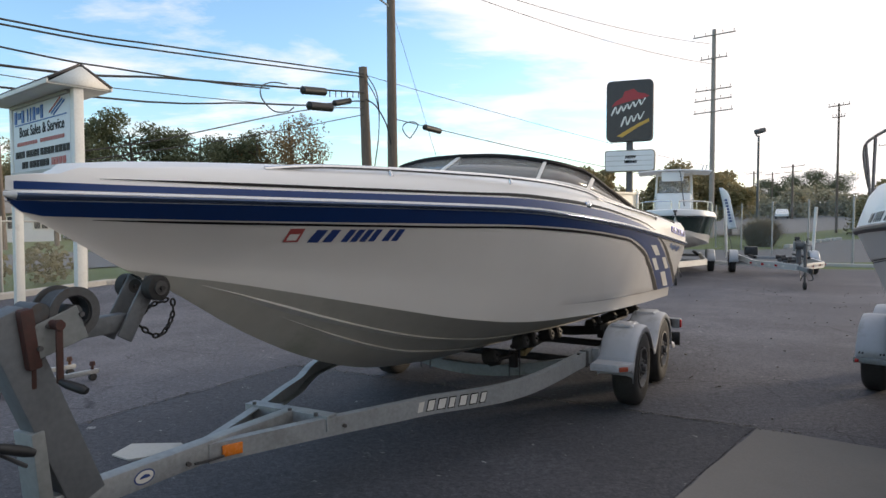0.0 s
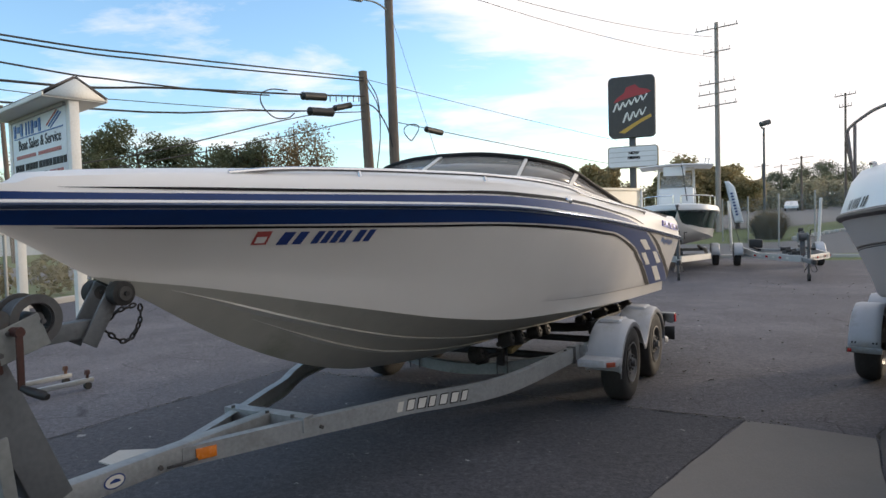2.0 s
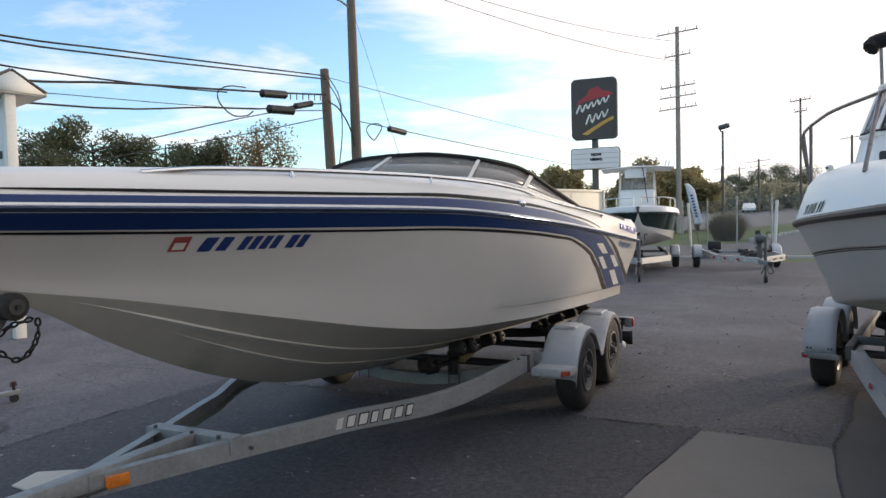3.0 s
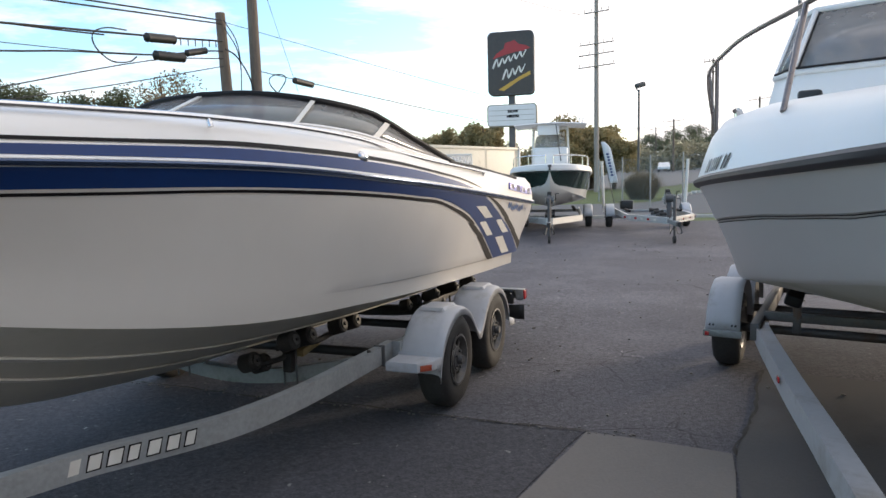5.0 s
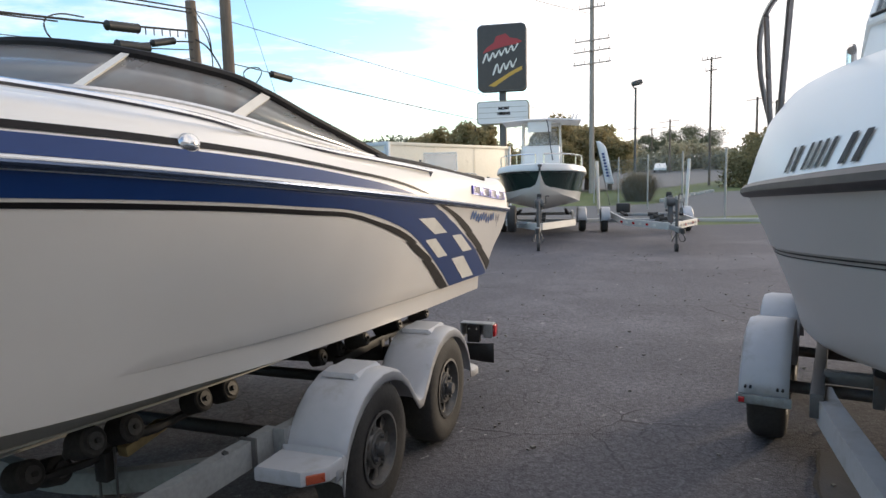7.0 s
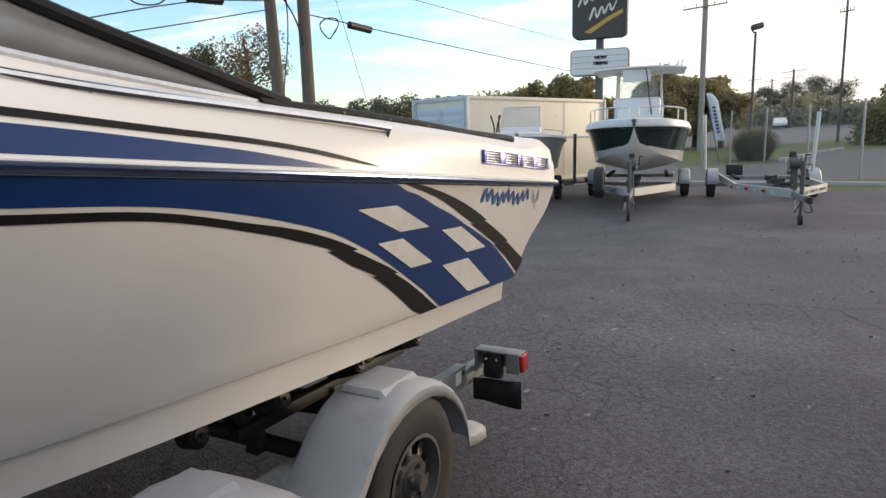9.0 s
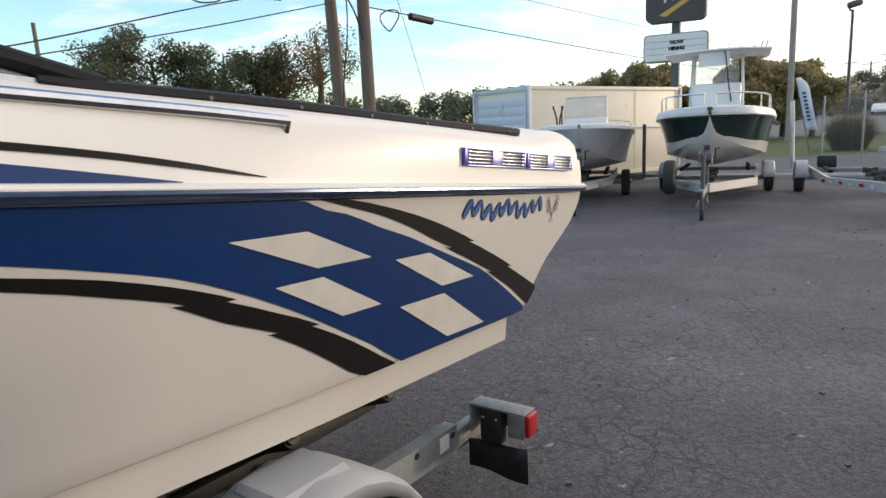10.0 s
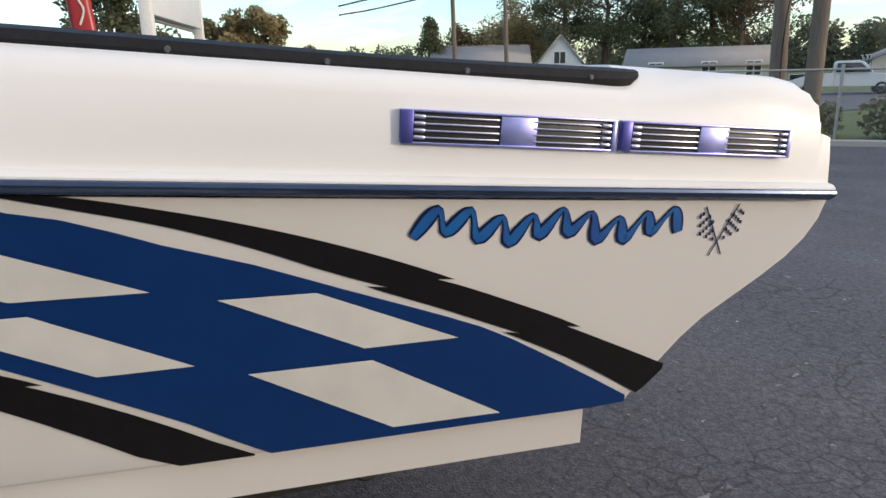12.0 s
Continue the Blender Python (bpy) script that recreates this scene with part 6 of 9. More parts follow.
# trailer lettering shapes and the oval sticker
for i in range(7):
    for mt, g, o in ((black_vinyl, 0.006, 0.003), (white_vinyl, 0.0, 0.005)):
        a = 1.975 + 0.0655 * i
        e = 0.02
        d = Vector((beam_x(a + e) - beam_x(a - e), 2 * e, 0)).normalized()
        n = Vector((d.y, -d.x, 0)) * o
        p = Vector((beam_x(a), a, beam_z(a) - 0.078)) + n
        up = Vector((0, 0, 0.058)) + d * 0.016
        w = (0.040, 0.046, 0.050, 0.038, 0.046, 0.046, 0.038)[i]
        bm = bmesh.new()
        z = Vector((0, 0, g))
        bm.faces.new([bm.verts.new(q) for q in (p - d * g - z, p + d * (w + g) - z, p + d * (w + g) + up + z, p - d * g + up + z)])
        part("maker_mark", bm, mt, boat_trailer, "white slanted maker's mark with a dark edge" if mt is white_vinyl else "", smooth=False)
bm = bmesh.new()
vs = [bm.verts.new((0.0395, 0.50 + 0.05 * math.cos(a), 0.455 + 0.032 * math.sin(a))) for a in (2 * math.pi * i / 28 for i in range(28))]
bm.faces.new(vs)
part("sticker", bm, reg_blue, boat_trailer, "oval blue and white sticker")
bm = bmesh.new()
vs = [bm.verts.new((0.0405, 0.50 + 0.043 * math.cos(a), 0.455 + 0.026 * math.sin(a))) for a in (2 * math.pi * i / 28 for i in range(28))]
bm.faces.new(vs)
part("sticker_face", bm, white_vinyl, boat_trailer)
bm = bmesh.new()
vs = [bm.verts.new(q) for q in ((0.0412, 0.475, 0.45), (0.0412, 0.528, 0.448), (0.0412, 0.522, 0.460), (0.0412, 0.50, 0.466), (0.0412, 0.48, 0.458))]
bm.faces.new(vs)
part("sticker_face", bm, reg_blue, boat_trailer)


# ---- street furniture and signs ----
def lot_sign():
    P, Q = Vector((-5.13, 9.29, 0)), Vector((-7.05, 10.92, 0))
    d = (Q - P).normalized()
    yaw = math.degrees(math.atan2(d.y, d.x))
    # own axes: x along the sign from the far post to the near one, y to the back
    s = thing("lot_sign", pose(P.x, P.y, 0, 0, 0, yaw), "white wooden business sign under a small gabled roof", "sign")
    L = (Q - P).length
    for x in (0.0, L):
        bm = bmesh.new()
        box(bm, (x, 0, 1.7), (0.135, 0.135, 3.42), 0.012)
        part("post", bm, white_paint, s, "white square timber post")
    bm = bmesh.new()
    box(bm, (L / 2, 0, 2.84), (L - 0.2, 0.12, 1.04), 0.01)
    board = part("sign_board", bm, sign_face, s, "white sign face with blue, red and black lettering")
    for z in (2.30, 3.37):
        bm = bmesh.new()
        box(bm, (L / 2, 0.075, z), (L - 0.2, 0.05, 0.05), 0.005)
        part("board_frame", bm, steel_post, board)
    f = 0.0645
    m = lambda x, z: pose(x, f, z, 90, 0, 180)
    c = L / 2
    # name as plain shapes
    for x, w in ((c + 0.86, 0.40), (c + 0.42, 0.16), (c + 0.05, 0.40)):
        bm = bmesh.new()
        for k in (-0.40, 0.40):
            box(bm, (k * w, 0, 0.0), (w * 0.24, 0.012, 0.20))
        if w > 0.2:
            box(bm, (0, 0, 0.02), (w * 0.3, 0.012, 0.10))
        part("name_shape", bm, mark_blue, board, m=Matrix.Translation((x, f, 3.20)), smooth=False)
    for k in range(3):
        bm = bmesh.new()
        box(bm, (c - 0.62 - 0.08 * k, f, 3.24 - 0.025 * k), (0.46, 0.01, 0.02), 0, Matrix.Rotation(radians(22), 4, 'Y'))
        part("name_shape", bm, mark_blue if k else red_sticker, board, smooth=False)
    bm = bmesh.new()
    box(bm, (c, f, 3.075), (2.1, 0.01, 0.016))
    part("rule", bm, mark_blue, board, smooth=False)
    text_mesh("lettering", "Boat Sales & Service", 0.225, black_vinyl, board, m(c - 0.05, 2.95), bold=0.003)
    for z, x0, n, w, mt in ((2.77, c + 0.95, 12, 0.055, red_sticker), (2.77, c - 0.05, 14, 0.05, red_sticker), (2.60, c + 1.0, 3, 0.105, black_vinyl), (2.60, c + 0.52, 4, 0.105, black_vinyl), (2.60, c - 0.08, 4, 0.105, black_vinyl), (2.60, c - 0.66, 4, 0.105, black_vinyl), (2.43, c + 0.72, 2, 0.105, black_vinyl), (2.43, c + 0.38, 4, 0.105, black_vinyl), (2.43, c - 0.16, 2, 0.105, black_vinyl), (2.43, c - 0.52, 4, 0.105, red_sticker)):
        for k in range(n):
            bm = bmesh.new()
            box(bm, (x0 - k * w * 1.35, f, z), (w, 0.01, 0.055 if w < 0.08 else 0.105))
            part("text_bar", bm, mt, board, smooth=False)
    # roof
    for sgn in (1, -1):
        bm = bmesh.new()
        loft(bm, [[Vector((-0.14, 0, 3.70)), Vector((L + 0.14, 0, 3.70))], [Vector((-0.14, sgn * 0.42, 3.44)), Vector((L + 0.14, sgn * 0.42, 3.44))]])
        shell(part("roof", bm, shingle, s, "dark shingle roof slope"), 0.03, 1.0)
        bm = bmesh.new()
        box(bm, (L / 2, sgn * 0.42, 3.435), (L + 0.28, 0.025, 0.07), 0.004)
        part("fascia", bm, white_paint, s)
    for x in (-0.12, L + 0.12):
        bm = bmesh.new()
        loft(bm, [[Vector((x, -0.41, 3.42)), Vector((x, 0.41, 3.42))], [Vector((x, -0.02, 3.68)), Vector((x, 0.02, 3.68))]])
        shell(part("gable", bm, white_paint, s), 0.03)
    bm = bmesh.new()
    box(bm, (L / 2, 0, 3.41), (L + 0.24, 0.80, 0.02))
    part("soffit", bm, white_paint, s)
    return s


sign_face = material("sign_face", (0.74, 0.75, 0.76), (0.66, 0.67, 0.68), rough=0.4, coarse=2, fine=20, bump=0.03)
shingle = material("roof_shingle", (0.10, 0.09, 0.085), (0.07, 0.065, 0.06), rough=0.9, fine=30, bump=0.4)
sign_dark = material("sign_dark_face", (0.035, 0.026, 0.024), (0.05, 0.036, 0.03), rough=0.35, coarse=0.8, fine=10, bump=0.03)
sign_red = material("sign_red", (0.38, 0.02, 0.025), (0.30, 0.018, 0.02), rough=0.35, bump=0.02)
reader_edge = material("reader_box_edge", (0.30, 0.27, 0.20), (0.22, 0.20, 0.15), rough=0.5, bump=0.03)
sign_yellow = material("sign_yellow", (0.55, 0.33, 0.04), (0.48, 0.28, 0.035), rough=0.35, bump=0.02)
sg = lot_sign()
sg.matrix_basis = Matrix.Translation((0, 0, 1.5)) @ Matrix.Scale(1.08, 4) @ Matrix.Translation((0, 0, -1.5)) @ sg.matrix_basis


def restaurant_sign():
    d = 31.0
    az = radians(15.85)
    s = thing("restaurant_sign", pose(d * math.sin(az), d * math.cos(az), 0, 0, 0, -math.degrees(az) - 6), "tall pole sign with a dark red-roof panel and a reader board", "sign")
    bm = bmesh.new()
    box(bm, (0, 0.1, 2.9), (0.28, 0.28, 5.8), 0.02)
    part("sign_pole", bm, galv_dark, s)

    def rounded(w, h, r, y0, y1):
        bm = bmesh.new()
        pts = []
        for cx, cz, a0 in ((w / 2 - r, h / 2 - r, 0), (-w / 2 + r, h / 2 - r, 90), (-w / 2 + r, -h / 2 + r, 180), (w / 2 - r, -h / 2 + r, 270)):
            for k in range(6):
                a = radians(a0 + 18 * k)
                pts.append((cx + r * math.cos(a), cz + r * math.sin(a)))
        loft(bm, [[Vector((x, y, z)) for x, z in pts] for y in (y0, y1)], closed=True, cap=True)
        return bm

    top = part("sign_box", rounded(2.02, 2.70, 0.22, -0.22, 0.22), galv_dark, s, m=Matrix.Translation((0, 0, 6.53)))
    part("sign_face", rounded(1.94, 2.62, 0.2, -0.236, -0.225), sign_dark, top)
    # red roof shape
    bm = bmesh.new()
    vs = [bm.verts.new((x, -0.245, z)) for x, z in ((-0.78, 0.20), (-0.62, 0.42), (-0.30, 0.62), (-0.22, 0.86), (0.18, 0.96), (0.36, 0.78), (0.66, 0.72), (0.86, 0.60), (0.60, 0.50), (0.20, 0.46), (-0.30, 0.34))]
    bm.faces.new(vs)
    part("roof_mark", bm, sign_red, top, smooth=False)
    # name as two plain pale brush ribbons
    for x0, z0, n, dx, amp in ((-0.78, -0.02, 12, 0.128, 0.17), (-0.36, -0.50, 8, 0.135, 0.20)):
        bm = bmesh.new()
        rows = []
        pts = smooth_path([(x0 + dx * i + (0.05 if i % 2 else 0), 0, z0 + 0.30 * dx * i + (amp if i % 2 else -amp) * (1.0 if i < 3 else 0.72)) for i in range(n)], 5)
        for i, p in enumerate(pts):
            d = (Vector(pts[min(i + 1, len(pts) - 1)]) - Vector(pts[max(i - 1, 0)])).normalized()
            k = 0.034 * (0.9 + 0.3 * math.sin(0.7 * i))
            rows.append([Vector((p[0] - d.z * e * k, -0.248, p[2] + d.x * e * k)) for e in (-1, 1)])
        loft(bm, rows)
        part("name_stroke", bm, white_vinyl, top, "pale brush-stroke name", smooth=False)
    bm = bmesh.new()
    vs = [bm.verts.new((x, -0.246, z)) for x, z in ((-0.55, -1.12), (-0.20, -0.92), (0.40, -0.58), (0.84, -0.38), (0.86, -0.52), (0.40, -0.74), (-0.05, -1.02), (-0.30, -1.18))]
    bm.faces.new(vs)
    part("swoosh", bm, sign_yellow, top, smooth=False)
    bm = bmesh.new()
    rb = part("reader_box", rounded(2.18, 0.96, 0.14, -0.2, 0.2), reader_edge, s, m=Matrix.Translation((0.02, 0, 4.30)))
    part("reader_face", rounded(2.10, 0.88, 0.12, -0.214, -0.205), sign_face, rb)
    for k in (-0.22, 0.0, 0.22):
        bm = bmesh.new()
        box(bm, (0, -0.218, k), (2.0, 0.006, 0.02))
        part("letter_rail", bm, steel_post, rb, smooth=False)
    text_mesh("lettering", "NOW", 0.17, black_vinyl, rb, pose(0.05, -0.222, 0.16, 90, 0, 0), bold=0.012)
    text_mesh("lettering", "HIRING", 0.16, black_vinyl, rb, pose(0.05, -0.222, -0.05, 90, 0, 0), bold=0.012)



restaurant_sign()


def at_az(az, d, z=0.0):
    return Vector((d * math.sin(radians(az)), d * math.cos(radians(az)), z))


def pole(name, p, h, r, label, lean=(0, 0), mat=None, n=14):
    t = thing(name, pose(p.x, p.y, ground_z(p.x, p.y)), label, "pole", group="utility poles")
    bm = bmesh.new()
    k = 10
    tube(bm, [(lean[0] * (i / k) ** 1, lean[1] * (i / k), h * i / k) for i in range(k + 1)], r, n, radii=[r * (1.12 - 0.32 * i / k) for i in range(k + 1)])
    part("shaft", bm, mat or pole_wood, t, "weathered wooden shaft")
    return t


PA, PB = Vector((-2.87, 26.4, 0)), Vector((-1.93, 26.2, 0))
pole("utility_pole", PA, 7.72, 0.21, "short weathered utility pole carrying cable splices", (-0.28, 0))
pb = pole("utility_pole", PB, 12.0, 0.2, "tall brown utility pole with a street lamp arm", (-0.10, 0))
bm = bmesh.new()
tube(bm, smooth_path([(0, 0, 9.9), (-0.5, -0.35, 10.2), (-1.0, -0.7, 10.25)], 5), 0.035, 8)
arm = part("lamp_arm", bm, steel_post, pb, "curved steel lamp arm")
bm = bmesh.new()
box(bm, (-1.28, -0.9, 10.2), (0.62, 0.2, 0.13), 0.05, Matrix.Rotation(radians(35), 4, 'Z'))
part("lamp_head", bm, steel_post, arm, "grey street lamp head")

# cables
def cable(name, a, b, sag, r, label, n=16):
    a, b = Vector(a), Vector(b)
    bm = bmesh.new()
    tube(bm, [a.lerp(b, i / n) - Vector((0, 0, sag * 4 * (i / n) * (1 - i / n))) for i in range(n + 1)], r, 6)
    return tagged(part(name, bm, cable_m), label, "cable", group="overhead cables")


def street(s_, z, side=0.0):
    """A place above the street line, s metres on from the short pole."""
    return Vector((-3.0 + 0.56 * s_ + 0.83 * side, 26.4 + 0.83 * s_ - 0.56 * side, z))


for line, r in (([(0, 7.42), (-1, 7.33), (-8.7, 6.6), (-13.1, 6.28), (-26, 6.0), (-45, 7.2)], 0.026), ([(0, 7.30), (-1, 7.20), (-8.7, 6.44), (-13.1, 6.16), (-26, 5.9), (-45, 7.0)], 0.026),
                ([(-5, 6.02), (-7.2, 5.83), (-10.4, 5.66), (-13.1, 5.63), (-26, 5.9), (-45, 7.0)], 0.024), ([(0, 6.70), (-3.4, 6.28), (-8.75, 5.69), (-13.15, 5.2), (-26, 4.9), (-45, 6.2)], 0.034),
                ([(-3.3, 5.72), (-5.9, 5.44), (-10.4, 5.13), (-13.2, 4.98), (-26, 5.0), (-45, 6.0)], 0.012), ([(0, 6.35), (-1, 6.20), (-3.26, 5.72), (-5.9, 5.40), (-11.2, 4.79), (-26, 4.4), (-45, 5.6)], 0.028),
                ([(0, 6.10), (-3.4, 5.52), (-9.0, 3.9), (-12, 3.2)], 0.02), ([(0, 5.85), (-5, 4.55), (-10.5, 3.28), (-12, 3.0)], 0.018)):
    bm = bmesh.new()
    tube(bm, smooth_path([street(a, z) for a, z in line], 5), r, 6)
    tagged(part("overhead_cable", bm, cable_m), "black overhead cable running along the street", "cable", group="overhead cables")
for k in range(7):
    bm = bmesh.new()
    box(bm, street(-0.5 - 0.32 * k, 6.52 - 0.04 * k), (0.03, 0.03, 0.22))
    tagged(part("cable_spacer", bm, black_plastic, smooth=False), "small black spacer on the cable bundle", "cable spacer", group="cable spacers")
cable("overhead_cable", (-3.1, 26.4, 7.4), (51, 97, 8.2), 0.8, 0.012, "thin overhead cable beyond the lot")
cable("overhead_cable", (-2.0, 26.2, 5.65), (51, 97, 6.0), 0.8, 0.018, "black overhead cable beyond the lot")
cable("overhead_cable", (-2.0, 26.2, 11.9), (18.7, 46.4, 14.0), 0.5, 0.014, "thin overhead cable beyond the lot")
cable("overhead_cable", (-1.98, 26.2, 11.6), (18.9, 46.4, 12.6), 0.5, 0.014, "thin overhead cable beyond the lot")
cable("overhead_cable", (-2.0, 26.2, 10.0), (0.9, 23.5, 0.2), 0.0, 0.008, "thin guy wire to the ground")


def splice(p, q, r, label):
    p, q = Vector(p), Vector(q)
    bm = bmesh.new()
    k = 14
    tube(bm, [p.lerp(q, i / k) for i in range(k + 1)], r, 12, radii=[r * (0.35 if i in (0, k) else (1.0 if i % 2 else 0.9)) for i in range(k + 1)])
    tagged(part("cable_splice", bm, black_plastic), label, "splice box", group="cable splices")


for a, b, r in (((-2.35, 6.33), (-3.6, 6.2), 0.15), ((-2.0, 5.80), (-3.3, 5.70), 0.16), ((-1.0, 6.22), (-1.98, 5.96), 0.12)):
    splice(street(*a, 0.05), street(*b, 0.05), r, "black ribbed cable splice closure")
splice((-0.78, 27.83, 5.55), (-0.055, 28.8, 5.49), 0.13, "small black cable splice closure")
bm = bmesh.new()
tube(bm, smooth_path([street(-4.2, 6.30), street(-4.9, 6.24), street(-5.35, 6.0), street(-5.3, 5.62), street(-4.8, 5.30), street(-4.2, 5.36), street(-3.9, 5.55)], 6), 0.022, 6)
tagged(part("cable_loop", bm, cable_m), "slack loop of black cable between two lines", "cable", group="overhead cables")
for c, r in (((-1.31, 27.12, 5.32), 0.33),):
    bm = bmesh.new()
    tube(bm, [(c[0] + r * (0.8 * math.cos(a) + 0.25 * math.sin(2 * a)), c[1] + 0.3 * r * math.cos(a), c[2] + r * (math.sin(a) + 0.2 * math.cos(a))) for a in (2 * math.pi * i / 24 for i in range(24))], 0.022, 6, closed=True)
    tagged(part("cable_loop", bm, cable_m), "slack loop of black cable", "cable", group="overhead cables")
for off in (0.0, 0.25):
    bm = bmesh.new()
    tube(bm, smooth_path([(-3.0, 26.2, 7.4 - off), (-2.55, 26.1, 6.5 - off), (-2.5, 26.1, 5.0), (-2.75, 26.1, 3.0), (-2.78, 26.12, 1.0)], 5), 0.02, 6)
    tagged(part("riser_cable", bm, cable_m), "black cable running down the utility pole", "cable", group="overhead cables")
bm = bmesh.new()
tube(bm, smooth_path([(-3.0, 26.2, 6.4), (-2.6, 26.1, 6.1), (-2.2, 26.0, 5.4), (-2.0, 26.0, 4.6)], 6), 0.028, 6)
tagged(part("riser_cable", bm, cable_m), "thick black cable between the two poles", "cable", group="overhead cables")


def power_pole(p, h, arms, label, r=0.165, yaw=-22, wood=pole_wood):
    t = thing("power_pole", pose(p.x, p.y, ground_z(p.x, p.y), 0, 0, yaw), label, "pole", group="power poles")
    bm = bmesh.new()
    tube(bm, [(0, 0, h * i / 6) for i in range(7)], r, 12, radii=[r * (1.15 - 0.06 * i) for i in range(7)])
    part("shaft", bm, wood, t)
    for z, w in arms:
        bm = bmesh.new()
        box(bm, (0, -0.2, z), (w, 0.08, 0.075), 0.01, Matrix.Rotation(radians(-5), 4, 'Y'))
        a = part("cross_arm", bm, wood, t, "wooden cross arm")
        for k in (-0.46, -0.2, 0.2, 0.46):
            bm = bmesh.new()
            tube(bm, [(k * w, -0.2, z + 0.05 + 0.09 * k * w * 0.95), (k * w, -0.2, z + 0.24 + 0.09 * k * w * 0.95)], 0.03, 6, radii=[0.015, 0.03])
            part("insulator", bm, galv_dark, a)
    return t


power_pole(at_az(22.25, 50), 14.5, ((14.08, 2.75), (12.48, 1.75), (10.33, 2.35), (9.63, 2.45), (8.8, 2.55)), "tall bleached grey power pole with five cross arms", wood=pole_grey)
power_pole(at_az(30.95, 62), 10.4, ((10.2, 1.5), (9.3, 0.9)), "dark wooden power pole with two short cross arms", 0.09, -31)
power_pole(at_az(28.0, 110), 8.0, ((7.7, 3.2), (6.9, 2.4)), "distant wooden power pole", 0.16, -28)
power_pole(at_az(34.2, 95), 9.5, ((9.2, 2.5),), "distant wooden power pole", 0.16, -33)
power_pole(at_az(35.5, 100), 9.3, ((9.0, 2.0),), "distant wooden power pole", 0.16, -33)
for az, d, h in ((25.3, 130, 8.0), (26.6, 150, 8.5)):
    power_pole(at_az(az, d), h, ((h - 0.4, 2.6),), "distant wooden power pole", 0.15, -26)
for az, d, h in ((-42.0, 42, 9.0), (-37.7, 46, 9.0)):
    c, s_ = math.cos(radians(az)), math.sin(radians(az))
    p = Vector((3.25 + d * s_, 6.14 + d * c, 0))
    pole("street_pole", p, h, 0.14, "thin wooden street pole beyond the boat", (-0.35, 0.0))

# parking lot lamp
t = thing("lot_lamp", pose(*at_az(25.6, 44.5)[:2], 0.25), "dark steel lot lamp with a box floodlight", "lamp post")
bm = bmesh.new()
tube(bm, [(0, 0, -0.3), (0, 0, 6.55)], 0.07, 10, radii=[0.09, 0.06])
part("shaft", bm, galv_dark, t)
bm = bmesh.new()
box(bm, (0.05, -0.05, 6.82), (0.56, 0.50, 0.30), 0.09, Matrix.Rotation(radians(-14), 4, 'Y'))
part("flood_head", bm, galv_dark, t, "dark box floodlight")
bm = bmesh.new()
tube(bm, [(-0.14, 0, 6.55), (-0.18, 0, 6.75)], 0.04, 6)
tube(bm, [(0.0, 0, 6.5), (-0.14, 0, 6.55)], 0.04, 6)
part("bracket", bm, galv_dark, t)


# feather flags
def feather(p, h0, h1, w, mat, label, yaw=-22, lean=0.24):
    t = thing("feather_flag", pose(p.x, p.y, 0.05, 0, 0, yaw), label, "flag", group="feather flags")
    edge = lambda z: lean * (h0 - z) * 0.9
    bm = bmesh.new()
    tube(bm, [(edge(-0.1), 0, -0.1), (edge(h1 * 0.5), 0, h1 * 0.5), (edge(h1), 0, h1)], 0.018, 6, radii=[0.02, 0.016, 0.008])
    part("flag_pole", bm, galv_dark, t)
    bm = bmesh.new()
    rows = []
    for i in range(15):
        f = i / 14
        z = h0 + (h1 - h0) * f
        ww = w * (1 - max(0, f - 0.8) ** 2 * 14)
        rows.append([Vector((edge(z) + ww * j / 4, 0.04 * math.sin(3 * f + j), z)) for j in range(5)])
    loft(bm, rows)
    shell(part("banner", bm, mat, t), 0.006)
    return t


fw = feather(at_az(23.5, 36), 1.15, 3.22, 0.42, sign_face, "white feather flag with dark writing")
for k in range(8):
    bm = bmesh.new()
    z = 1.55 + 0.15 * k
    box(bm, (0.24 * 0.9 * (1.15 - z) + 0.20, -0.07, z), (0.12, 0.01, 0.09))
    part("text_bar", bm, reg_blue, fw, smooth=False)
c, s_ = math.cos(radians(-71.0)), math.sin(radians(-71.0))
fr = feather(Vector((3.25 + 22 * s_, 6.14 + 22 * c, 0)), 1.0, 4.6, 0.62, sign_red, "red feather flag by the street", 69, 0.06)
bm = bmesh.new()
tube(bm, smooth_path([(0.12, -0.06, 3.1), (0.26, -0.06, 3.5), (0.16, -0.06, 3.8), (0.28, -0.06, 4.1)], 5), 0.03, 6)
part("mark", bm, white_vinyl, fr, smooth=False)


